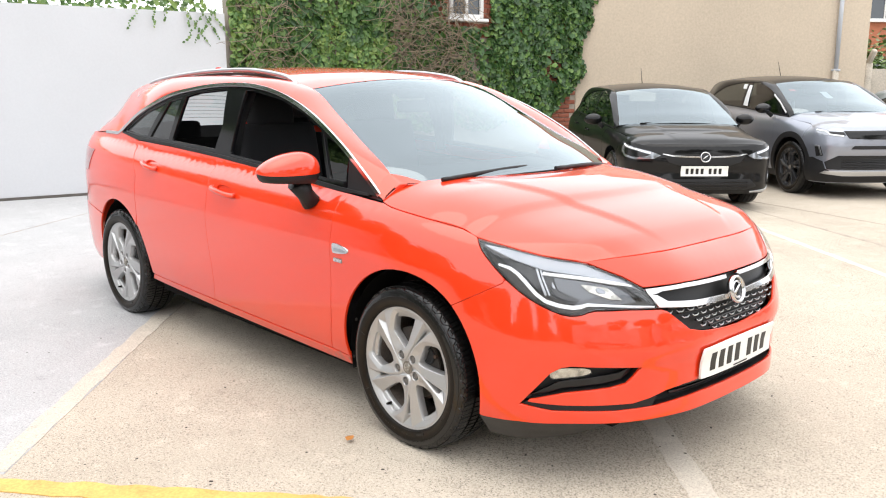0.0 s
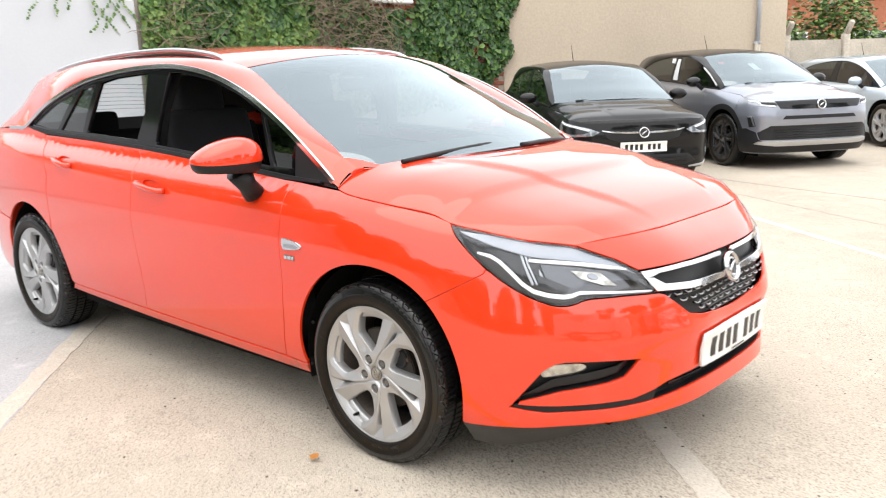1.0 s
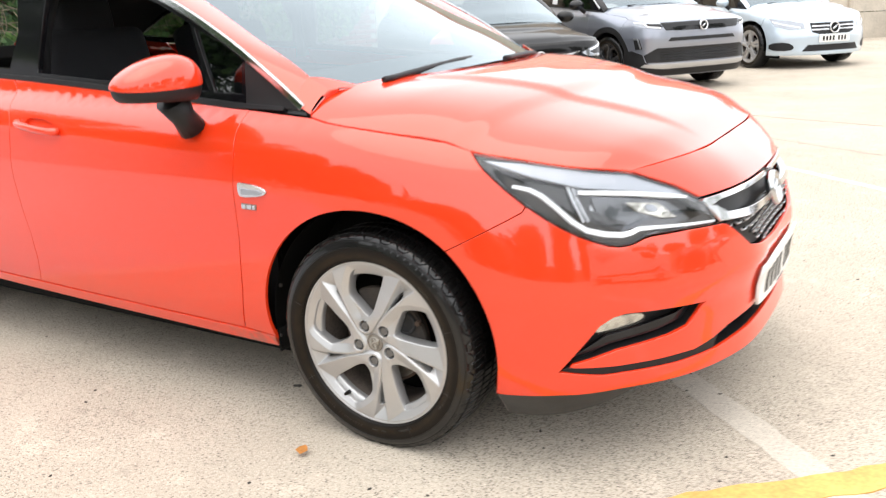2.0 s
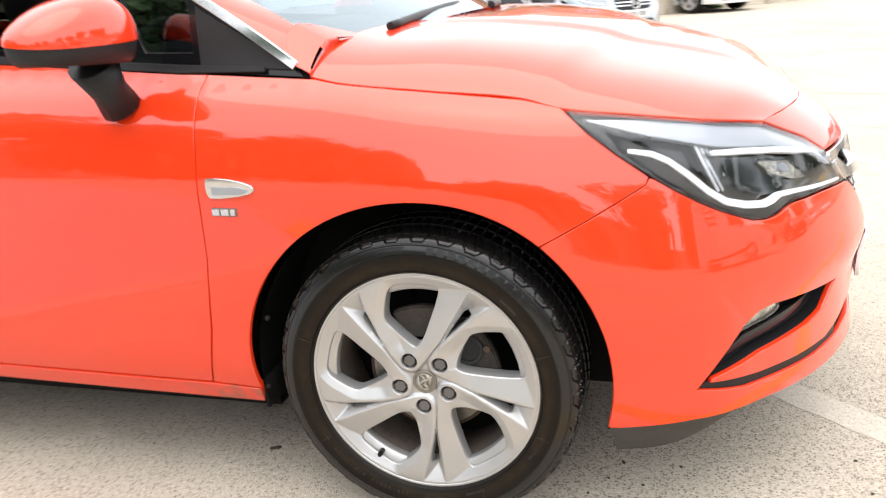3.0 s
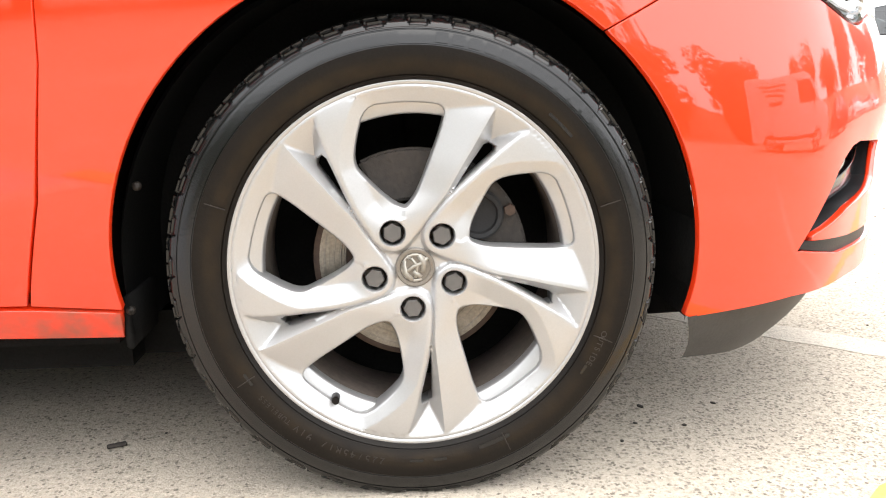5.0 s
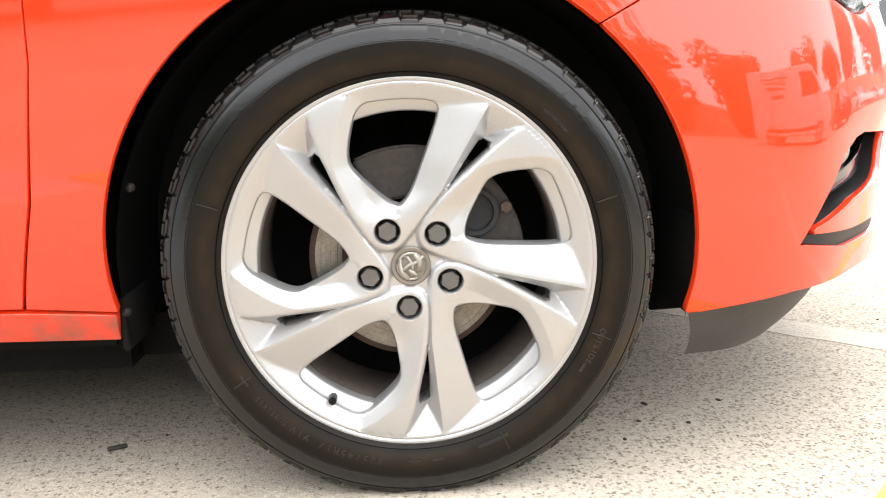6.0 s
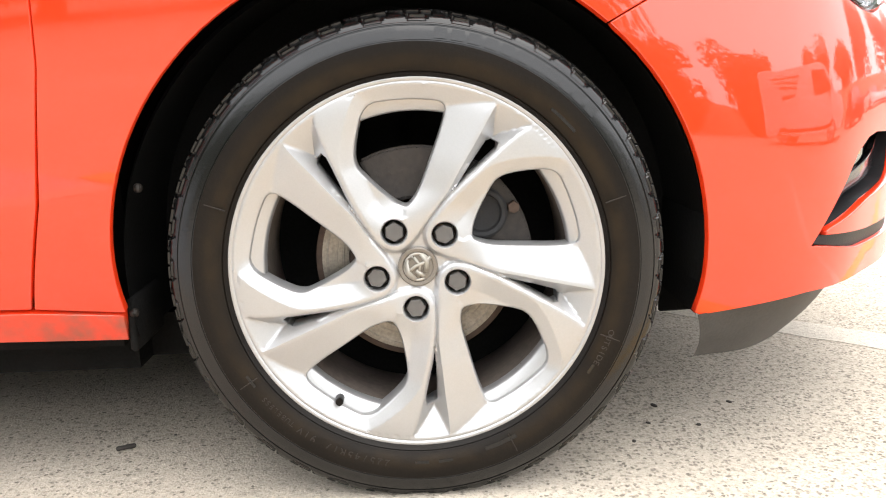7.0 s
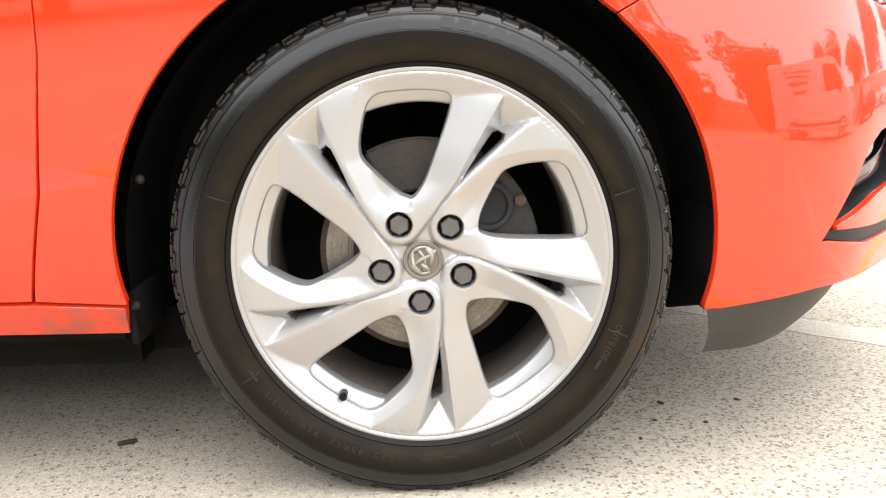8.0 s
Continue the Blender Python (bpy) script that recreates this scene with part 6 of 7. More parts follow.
# narrow strip, darker than the wall, along its foot
part("wall_base", along(wall_end + Vector((0.012, 0, 0)), -WD, 16, 0.02, 0.035, back=-1), M_WALLBASE, ww)

# brick building side with ivy, then the beige gable
IVY0, IVY1 = Vector((-8.05, 2.95, 0)), Vector((-6.66, 8.72, 0))
ID = (IVY1 - IVY0).normalized()
IN = Vector((ID.y, -ID.x, 0))
LEN = (IVY1 - IVY0).length
wi = tagged(part("wall_north_west", along(IVY0, ID, LEN, 0.25, 3.4, back=1), M_MORTAR), "red brick wall grown over with ivy", "wall", kind="structure")
BS = Vector((0.657, 0.754, 0))
BN = Vector((0.754, -0.657, 0))
beige = tagged(part("wall_north", along(IVY1 + BS * 0.02, BS, 5.03, 0.3, 3.5, back=1), M_BEIGE), "beige rendered gable wall with stains", "wall", kind="structure")
part("wall_return", along(IVY1 + BS * 4.98 - BN * 0.30, Vector((-0.66, 0.75, 0)), 7.0, 0.3, 3.5, back=1), M_BEIGE, beige)
brick_me = None
count = 0
for row in range(40):
    z = 0.04 + row * 0.075
    for k in range(-1, 3):
        a = LEN - 0.11 - k * 0.225 - (0.112 if row % 2 else 0)
        if a < 0 or a > LEN:
            continue
        if brick_me is None:
            b = box(0.215, 0.02, 0.065, (0, 0, 0), 0.004, 1)
            brick_me = bpy.data.meshes.new("brick")
            b.to_mesh(brick_me)
            b.free()
            brick_me.materials.append(M_BRICK)
        ob = new("brick", brick_me)
        ob.matrix_world = Matrix.Translation(IVY0 + ID * min(a, LEN - 0.108) + IN * 0.006 + Vector((0, 0, z))) @ Matrix.Rotation(math.atan2(ID.y, ID.x), 4, "Z")
        ob.parent = wi
# joined bricks round the window above
bmj = bmesh.new()
me = bpy.data.meshes.new("tmp")
for row in range(28, 44):
    for k in range(9):
        a = 3.0 + k * 0.225 + (0.112 if row % 2 else 0)
        b = box(0.215, 0.02, 0.065, (0, 0, 0), 0.0)
        bmesh.ops.transform(b, matrix=Matrix.Translation(IVY0 + ID * a + IN * 0.006 + Vector((0, 0, 0.04 + row * 0.075))) @ Matrix.Rotation(math.atan2(ID.y, ID.x), 4, "Z"), verts=b.verts)
        b.to_mesh(me)
        b.free()
        bmj.from_mesh(me)
bpy.data.meshes.remove(me)
tagged(part("brickwork", bmj, M_BRICK, wi), kind="stuff")


def wall_window(name, p, d, n, w, h, label):
    win = tagged(new(name), label, "window", kind="structure")
    m = Matrix.Translation(p) @ Matrix.Rotation(math.atan2(d.y, d.x), 4, "Z")
    sgn = -1

    def put(nm, b, mt):
        bmesh.ops.transform(b, matrix=m, verts=b.verts)
        part(nm, b, mt, win)

    for x in (-w / 2, w / 2):
        put("window_frame", box(0.06, 0.06, h + 0.06, (x, sgn * 0.04, h / 2), 0.005, 1), M_PVC)
    for z in (0, h):
        put("window_frame", box(w - 0.06, 0.06, 0.06, (0, sgn * 0.04, z), 0.005, 1), M_PVC)
    put("window_frame", box(0.05, 0.05, h - 0.06, (0, sgn * 0.04, h / 2), 0.004, 1), M_PVC)
    put("window_sill", box(w + 0.16, 0.14, 0.05, (0, sgn * 0.08, -0.06), 0.008, 1), M_PVC)
    put("pane", box(w - 0.06, 0.012, h - 0.06, (0, sgn * 0.025, h / 2)), M_PANE)
    return win


wall_window("window_1", IVY0 + ID * 3.72 + IN * 0.0 + Vector((0, 0, 2.42)), ID, IN, 0.55, 0.9, "small white framed window among ivy")

# down pipe on the gable
PP = IVY1 + BS * 4.50 + BN * 0.06
pipe = thing("down_pipe", "grey plastic down pipe fixed to the beige wall", "pipe")
part("pipe", tube([tuple(PP + Vector((0, 0, 1.62))), tuple(PP + Vector((0, 0, 3.45)))], 0.036, 14), M_PIPE, pipe)
part("pipe_boot", tube([tuple(PP + Vector((0, 0, 0.0))), tuple(PP + Vector((0, 0, 1.64)))], 0.052, 14), M_CONCRETE, pipe, "brown iron boot")
for z in (1.64, 2.9):
    part("bracket", box(0.12, 0.10, 0.03, tuple(PP + Vector((0, 0, z))), 0.004, 1), M_PIPE, pipe)

# leaves
def leaves(spots, size, rng, aim=None):
    """Folded leaf blades at the spots, as one mesh."""
    verts, faces = [], []
    for p, n in spots:
        s = size * rng.uniform(0.6, 1.3)
        n = (Vector(n) + Vector((rng.uniform(-1, 1), rng.uniform(-1, 1), rng.uniform(-0.4, 1.0))) * 0.75).normalized()
        side = n.cross(Vector((rng.uniform(-1, 1), rng.uniform(-1, 1), rng.uniform(-1, 1)))).normalized()
        tip = n.cross(side)
        k = len(verts)
        p = Vector(p)
        for a, b, c in ((0, -0.5, 0), (0.48, -0.18, 0.10), (0.30, 0.28, 0.06), (0, 0.62, -0.04), (-0.30, 0.28, 0.06), (-0.48, -0.18, 0.10), (0, 0.05, -0.04)):
            verts.append(p + side * a * s + tip * b * s + n * c * s)
        faces += [(k + 6, k, k + 1), (k + 6, k + 1, k + 2), (k + 6, k + 2, k + 3), (k + 6, k + 3, k + 4), (k + 6, k + 4, k + 5), (k + 6, k + 5, k)]
    return raw(verts, faces)


def ivy_depth(a, z):
    return 0.10 + 0.20 * max(0.0, noise.noise(Vector((a * 0.9, z * 0.9, 3.0)))) + 0.10 * noise.noise(Vector((a * 3.1, z * 3.1, 7.0)))


spots, bright = [], []
for _ in range(21000):
    a, z = rng.uniform(0.0, LEN + 0.32), rng.uniform(0.55, 3.5)
    right = LEN + 0.05 + 0.28 * noise.noise(Vector((z * 1.3, 5.0, 0))) + 0.12 * math.sin(z * 5) + max(0, z - 1.7) * 0.38
    low = 0.75 + 0.5 * noise.noise(Vector((a * 1.1, 1.0, 0))) + (0.0 if a < LEN - 0.7 else (a - LEN + 0.7) * 0.9)
    if a > right or z < low:
        continue
    gap = noise.noise(Vector((a * 1.2 + 9, z * 1.2, 2.0)))
    if 2.45 < a < 4.15 and z > 1.25 and gap < 0.35 and rng.random() < 0.72:
        continue
    if 3.35 < a < 4.15 and z > 2.25:
        continue
    if gap < -0.42 and rng.random() < 0.7:
        continue
    d = ivy_depth(a, z) * rng.uniform(0.55, 1.0)
    fresh = a < 2.6 and noise.noise(Vector((a * 1.6, z * 1.6, 21.0))) > -0.05
    (bright if fresh else spots).append((IVY0 + ID * a + IN * d + Vector((0, 0, z)), IN))
tagged(part("ivy", leaves(bright, 0.075, rng), M_HEDGE), "light green creeper mixed into the ivy", "creeper", kind="stuff")
tagged(part("ivy", leaves(spots, 0.092, rng), M_IVY), "dense dark green ivy climbing over the brick wall", "ivy", kind="stuff")
# bare brown stems in the gap
bmt = bmesh.new()
me = bpy.data.meshes.new("tmp")
for _ in range(620):
    a = rng.uniform(0.2, 0.9) if rng.random() < 0.22 else rng.uniform(2.3, 3.7)
    z = rng.uniform(0.9, 2.75)
    p = IVY0 + ID * a + IN * rng.uniform(0.08, 0.30) + Vector((0, 0, z))
    pts = [p]
    v = ID * rng.uniform(-1, 1) + Vector((0, 0, rng.uniform(-0.6, 0.6))) + IN * rng.uniform(-0.2, 0.35)
    for _k in range(4):
        v = v + ID * rng.uniform(-0.5, 0.5) + Vector((0, 0, rng.uniform(-0.5, 0.3)))
        pts.append(pts[-1] + v.normalized() * rng.uniform(0.08, 0.16))
    b = tube(pts, [0.006, 0.005, 0.004, 0.003, 0.002], 4)
    b.to_mesh(me)
    b.free()
    bmt.from_mesh(me)
bpy.data.meshes.remove(me)
tagged(part("dry_stems", bmt, M_TWIG), "tangle of bare brown ivy stems", "stems", kind="stuff")
# shoots trailing over the white wall and behind it
spots = []
for k in range(9):
    a = (0.35, 0.8, 0.15, 0.2, 0.5, 1.1, 0.55, 0.95, 0.28)[k]
    n = rng.randint(6, 16)
    p = wall_end - WD * a + Vector((0.03, 0, 2.33))
    for i in range(n):
        spots.append((p + Vector((0.02, rng.uniform(-0.02, 0.02) - 0.022 * i * (k % 3 - 1), -0.030 * i)), (1, 0, 0)))
tagged(part("trailing_shoots", leaves(spots, 0.04, rng), M_HEDGE), "thin leafy shoots trailing down the white wall", "creeper", kind="stuff")
spots = []
for _ in range(5200):
    a = rng.uniform(0, 15)
    h = 2.30 + 0.75 * abs(noise.noise(Vector((a * 0.7, 0.3, 8.0)))) + 0.25
    z = rng.uniform(2.2, h)
    spots.append((wall_end - WD * a + Vector((-0.25 - rng.uniform(0, 0.9), 0, z)), (1, 0, 0.3)))
tagged(part("overhanging_ivy", leaves(spots, 0.075, rng), M_HEDGE), "light green creeper hanging over the white wall", "creeper", kind="stuff")

# concrete panel fence with sloping post tops
FENCE = Vector((-3.923, 14.21, 0))
fence = tagged(thing("concrete_fence", "weathered concrete panel fence with cranked posts", "fence"))
for k in range(12):
    p = FENCE + BS * (1.25 * k)
    bm = box(0.13, 0.13, 1.80, (0, 0, 0.9), 0.01, 1)
    b2 = box(0.09, 0.09, 0.34, (0, 0, 0), 0.01, 1, pose(0, 0, 0, 0, 38, 0))
    bmesh.ops.translate(b2, vec=(0.09, 0, 1.90), verts=b2.verts)
    bm = join(bm, b2)
    bmesh.ops.transform(bm, matrix=Matrix.Translation(p) @ Matrix.Rotation(math.atan2(BN.y, BN.x), 4, "Z"), verts=bm.verts)
    part("post", bm, M_CONCRETE, fence)
    if k < 11:
        for r in range(3):
            part("panel", along(p + BS * 0.07, BS, 1.11, 0.06, 0.555, 0.57 * r, 1), M_CONCRETE, fence)
for k, txt in ((1.55, 2), (5.0, 2)):
    sp = FENCE + BS * (1.9 * k - 0.65) + BN * 0.05
    sign = thing("warning_sign", "white and red warning sign fixed to the concrete fence", "sign", "warning signs on the fence")
    part("board", along(sp, BS, 0.78, 0.012, 0.36, 1.30, -1), M_SIGN, sign)
    for r in range(2):
        part("text_bar", along(sp + BS * (0.08 + 0.12 * r) + BN * 0.015, BS, 0.62 - 0.24 * r, 0.004, 0.07, 1.53 - 0.13 * r, -1), M_SIGNRED, sign)

# shrubs behind the fence
def bush(name, centre, rx, ry, h, n, size, mt, label, z0=0.0):
    sp = []
    c = Vector(centre)
    for _ in range(n):
        t, s, q = rng.uniform(0, 2 * math.pi), rng.uniform(-0.2, 1), rng.uniform(0.72, 1.05)
        bump = 1 + 0.3 * noise.noise(Vector((math.cos(t) * 2 + c.x, math.sin(t) * 2 + c.y, s * 2.5)))
        r = math.sqrt(max(0, 1 - s * s)) * q * bump
        d = Vector((math.cos(t) * r * rx, math.sin(t) * r * ry, z0 + max(0.02, s) * q * bump * h))
        sp.append((c + d, d.normalized()))
    return tagged(part(name, leaves(sp, size, rng), mt), label, "shrub", kind="stuff")


for k in range(7):
    p = FENCE + BS * (0.25 + 2.0 * k) - BN * (1.3 + 0.4 * (k % 2))
    bush("shrub", tuple(p), 1.15, 1.15, 2.3 + 0.5 * ((k * 7) % 3) - (0.5 if k > 1 else 0), 10000, 0.085, M_HEDGE, "leafy green shrub behind the concrete fence")

# brick house behind the fence
house = thing("brick_house", "orange-red brick house with white windows behind the fence", "house")
HP = FENCE - BS * 0.65 - BN * 12
part("wall", along(HP, BS, 22, 7, 5.6, back=1), M_HOUSE, house)
rf = bmesh.new()
mh = Matrix.Translation(HP) @ Matrix.Rotation(math.atan2(BS.y, BS.x), 4, "Z")
q = [rf.verts.new(mh @ Vector(p)) for p in ((-0.4, -0.4, 5.5), (22.4, -0.4, 5.5), (22.4, 3.5, 8.2), (-0.4, 3.5, 8.2), (22.4, 7.4, 5.5), (-0.4, 7.4, 5.5))]
rf.faces.new((q[0], q[1], q[2], q[3]))
rf.faces.new((q[3], q[2], q[4], q[5]))
bmesh.ops.recalc_face_normals(rf, faces=rf.faces)
part("roof", rf, M_SLATE, house, "red tiled roof")
for k in range(7):
    for z in (0.9, 3.5):
        w = wall_window("window", HP + BS * (1.6 + 3.0 * k) + BN * 0.02 + Vector((0, 0, z)), BS, BN, 1.2, 1.3, "white framed window")
        w.parent = house
        for key in ("kind", "category", "label"):
            if key in w:
                del w[key]

# trees behind the camera and an added, unseen wall, mirrored in the paint
def tree(p, h, r, n, label, low=0.42):
    t = thing("tree", label, "tree", "trees round the yard")
    p = Vector(p)
    part("trunk", tube([tuple(p), tuple(p + Vector((0.1, 0.05, h * 0.3))), tuple(p + Vector((0.0, 0.1, h * 0.62))), tuple(p + Vector((0.1, 0, h * 0.85)))], [0.22, 0.17, 0.11, 0.04], 10), M_BARK, t)
    for k in range(5):
        a = k * 1.3
        b0 = p + Vector((0, 0, h * (0.32 + 0.08 * k)))
        part("limb", tube([tuple(b0), tuple(b0 + Vector((math.cos(a) * r * 0.45, math.sin(a) * r * 0.45, h * 0.12))), tuple(b0 + Vector((math.cos(a) * r * 0.8, math.sin(a) * r * 0.8, h * 0.18)))], [0.09, 0.06, 0.02], 7), M_BARK, t)
    sp = []
    lumps = [(p + Vector((rng.uniform(-0.6, 0.6) * r, rng.uniform(-0.6, 0.6) * r, h * rng.uniform(low, 0.9))), r * rng.uniform(0.28, 0.5)) for _ in range(16 if low > 0.3 else 22)]
    for _ in range(n):
        c, rr = lumps[rng.randrange(len(lumps))]
        d = Vector((rng.gauss(0, 1), rng.gauss(0, 1), rng.gauss(0, 1))).normalized() * rr * rng.uniform(0.6, 1.1)
        sp.append((c + d, d.normalized()))
    part("crown", leaves(sp, 0.26, rng), M_TREELEAF, t)
    return t


for x, y, h, r, n in ((-16, -8.5, 9.0, 3.8, 7000), (-12.5, -12, 9.0, 3.6, 7000), (-8.2, -12.5, 6.6, 2.8, 6500), (-5, -13, 4.4, 2.2, 5000), (-1.5, -15, 3.4, 2.2, 4500), (3, -15.5, 3.6, 2.4, 4500), (8.5, -15.5, 5.2, 2.8, 5200), (14, -13, 6.0, 2.8, 5200)):
    tree((x, y, 0), h, r, n, "broadleaf tree standing behind the yard", 0.16)
tagged(part("wall_south", along(Vector((-18, -19.5, 0)), Vector((1, 0.03, 0)), 38, 0.25, 2.4, back=-1), M_BEIGE), "plain rendered wall added out of view to close the yard", "wall", kind="structure")

# fallen leaf, grit
lf = leaves([((0, 0, 0.012), (0, 0, 1))], 0.052, random.Random(3))
leaf = tagged(part("fallen_leaf", lf, M_DEADLEAF), "small dry orange leaf lying on the concrete", "leaf")
leaf.location = (-0.165, -1.015, 0.006)
bmg = bmesh.new()
me = bpy.data.meshes.new("tmp")
for _ in range(260):
    x, y = rng.uniform(-2.6, 2.6), rng.uniform(-2.3, 1.6)
    s = rng.uniform(0.0016, 0.0048)
    b = bmesh.new()
    bmesh.ops.create_icosphere(b, subdivisions=1, radius=1)
    bmesh.ops.transform(b, matrix=Matrix.Translation((x, y, s * 0.3)) @ Matrix.Rotation(rng.uniform(0, 6), 4, "Z") @ Matrix.Diagonal((s * rng.uniform(0.8, 2.0), s, s * 0.6, 1)), verts=b.verts)
    b.to_mesh(me)
    b.free()
    bmg.from_mesh(me)
bpy.data.meshes.remove(me)
tagged(part("grit", bmg, M_STONE), "loose dark grit scattered on the concrete", "grit", kind="stuff")
chip = tagged(part("debris_chip", box(0.030, 0.009, 0.006, (0, 0, 0.004), 0.002, 1, pose(0, 0, 0, 0, 0, 25)), M_STONE), "small black chip lying on the concrete", "debris")
chip.location = (-0.473, -0.673, 0)



# ---------------------------------------------------------------- the parked cars
def cycles_slot(ob, material):
    ob.material_slots[0].link = "OBJECT"
    ob.material_slots[0].material = material


W_PARTS = {c.name.split(".")[0]: c for c in W0.children_recursive}


def parked_wheel(car, m, alloy, radius, turn):
    w = thing("wheel", "", "")
    w.parent = car
    w.matrix_basis = m @ Matrix.Rotation(radians(turn), 4, "Y") @ Matrix.Scale(radius / 0.330, 4)
    rim = None
    for nm in ("tyre", "rim", "rim_edge", "rim_ledge", "barrel", "backplate", "brake_disc", "hub", "hub_cap"):
        src = W_PARTS[nm].data
        ob = new(nm, src)
        ob.parent = w
        if nm == "rim":
            rim = ob
        if nm in ("rim_edge", "rim_ledge", "barrel"):
            ob.parent = rim
        if nm in ("rim", "rim_edge", "rim_ledge"):
            cycles_slot(ob, alloy)
    return w


# a squarer nose for the upright faces
BLUNT_OUT = [(0.93, 0), (0.926, -0.25), (0.908, -0.45), (0.868, -0.62), (0.785, -0.755), (0.64, -0.838), (0.45, -0.872), (0.12, -0.888)]
BLUNT_FRONT = [(0.12, -0.13), (0.2, -0.07), (0.28, -0.02), (0.34, 0), (0.42, -0.008), (0.50, -0.02), (0.58, -0.004), (0.66, -0.008), (0.76, -0.016), (0.805, -0.026), (0.835, -0.06), (0.87, -0.14), (0.96, -0.44)]
BLUNT_CORNER = [(0.12, -0.09), (0.2, -0.05), (0.28, -0.01), (0.36, 0), (0.45, -0.004), (0.54, 0), (0.63, 0.004), (0.71, -0.006), (0.79, -0.024), (0.84, -0.05), (0.89, -0.09), (0.96, -0.19)]


def parked_car(name, label, at, length, width, over, base, kz, kg, paint, roof_paint, alloy, radius, face, cladding=None, blunt=False):
    car = thing(name, label, "car", "cars parked in the yard", at=at)
    ku = pchip([(-3.737, -(length - over)), (-2.662, -base), (0.0, 0.0), (0.93, over)])
    sy = width / 1.81
    outline = BLUNT_OUT + OUT[8:] if blunt else OUT
    shell = Shell([(float(ku(x)), y * sy) for x, y in outline], BLUNT_FRONT if blunt else FRONT, BLUNT_CORNER if blunt else CORNER, SIDE, REAR, [(float(ku(x)), z) for x, z in BELT if x <= 0.93] + [(1.3, 0.96)], LEAN, float(ku(0.6)), kz)
    af, ar = shell.ux(0.0), shell.ux(-base)
    um = pchip([(0.0, 0.0), (1.494, af), (4.155, ar), (BODY.last, shell.last)])
    belt0 = pchip(BELT)

    def T(poly):
        out = []
        for u, z in poly:
            sg = -1 if u < 0 else 1
            x = float(np.interp(abs(u), BODY.u, BODY.p[:, 0]))
            zb = float(belt0(x))
            out.append((sg * float(um(abs(u))), z * kz if z <= zb else zb * kz + (z - zb) * kg))
        return out

    def two(nm, off, poly, material, lab="", parent=None, **kw):
        a = part(nm, skin(shell.on(off), poly, **kw), material, parent or car, lab)
        part(nm, skin(shell.on(off), mirror_u(poly), **kw), material, parent or car, lab)
        return a

    R = radius + 0.055
    zc = radius - 0.005
    g = 0.003
    side = T(BONNET_SIDE)
    front = T(BONNET_FRONT)
    a0 = 180 + math.degrees(math.asin((zc - 0.22) / R))
    half = [(0.5, 0.20), (af - R * 0.97, 0.20)] + arc(af, zc, R, a0, 128, 14) + side[3::-1]
    whole = half + front[1:] + mirror_u(half + front[1:-1])[::-1]
    bumper = part("front_bumper", skin(shell.on(), whole, h=0.035, hb=0.03, gap=g), paint, car)
    cut_f = um(1.93)
    cut_m = um(2.99)
    wing = arc(af, zc, R, 126, -12, 24)[::-1] + side[3:] + [(float(cut_f), T([(1.93, 0.957)])[0][1]), (float(cut_f), 0.27)]
    two("front_wing", 0.0, wing[::-1], paint, h=0.04, hb=0.03, gap=g)
    top = lambda u: T([(u, float(np.interp(u, [p[0] for p in DLO_LOW], [p[1] for p in DLO_LOW])) - 0.003)])[0]
    two("front_door", 0.0, [(float(cut_f), 0.27), (float(cut_m), 0.28), (float(um(2.98)), 0.6), top(3.02), top(2.45), (float(cut_f), T([(1.93, 0.957)])[0][1])], paint, h=0.04, hb=0.03, gap=g)
    two("rear_door", 0.0, [(float(cut_m), 0.28), (ar - R - 0.02, 0.30)] + arc(ar, zc, R, 178, 140, 8) + [top(3.85), top(3.5), top(3.02), (float(um(2.98)), 0.6)], paint, h=0.04, hb=0.03, gap=g)
    two("rear_quarter", 0.0, [top(3.85)] + arc(ar, zc, R, 140, -8, 18) + [(shell.last - 0.02, 0.3), (shell.last - 0.02, 1.07 * kz), T([(4.6, 1.09)])[0], top(4.25)], paint, h=0.05, hb=0.04, gap=g)
    two("sill", 0.0, [(af + R - 0.01, 0.19), (ar - R + 0.01, 0.20), (ar - R + 0.01, 0.295), (cut_m, 0.275), (af + R - 0.01, 0.262)], cladding or paint, h=0.05, fold=0.03)
    if cladding:
        for cu, a_lo, a_hi in ((af, -14, 196), (ar, -14, 194)):
            arch = arc(cu, zc, R + 0.062, a_lo, a_hi, 30) + arc(cu, zc, R - 0.004, a_hi, a_lo, 30)
            two("arch_trim", 0.006, arch, cladding, h=0.04, hb=0.03, fold=0.02)
    # windows
    ring = [DLO_TOP[0]] + [(u, z + 0.003) for u, z in DLO_LOW[1:-1]] + [DLO_LOW[-1]] + DLO_TOP[1:-1][::-1]
    two("side_glass", -0.008, T(ring), M_GLASS, h=0.05, fold=0, lab="dark tinted side glass")
    two("pillar", -0.004, T([(2.90, 1.035), (3.08, 1.045), (3.02, 1.398), (2.88, 1.394)]), M_GLOSSBLACK, h=0.05, fold=0.01)
    two("pillar", -0.004, T([(1.74, 0.955), (1.98, 0.965), (2.16, 1.20), (2.10, 1.195)]), M_GLOSSBLACK, h=0.05, fold=0.01)
    two("window_trim", 0.002, T(ribbon([(1.76, 0.957), (2.428, 1.0), (2.944, 1.034), (3.573, 1.064), (4.2, 1.10)], 0.012)), M_BLACK, h=0.04, fold=0.01)
    redge = []
    for x, y, z in ROOF_EDGE:
        zb = float(belt0(x))
        redge.append((float(ku(x)), y * sy * 1.045, zb * kz + (z - zb) * kg))
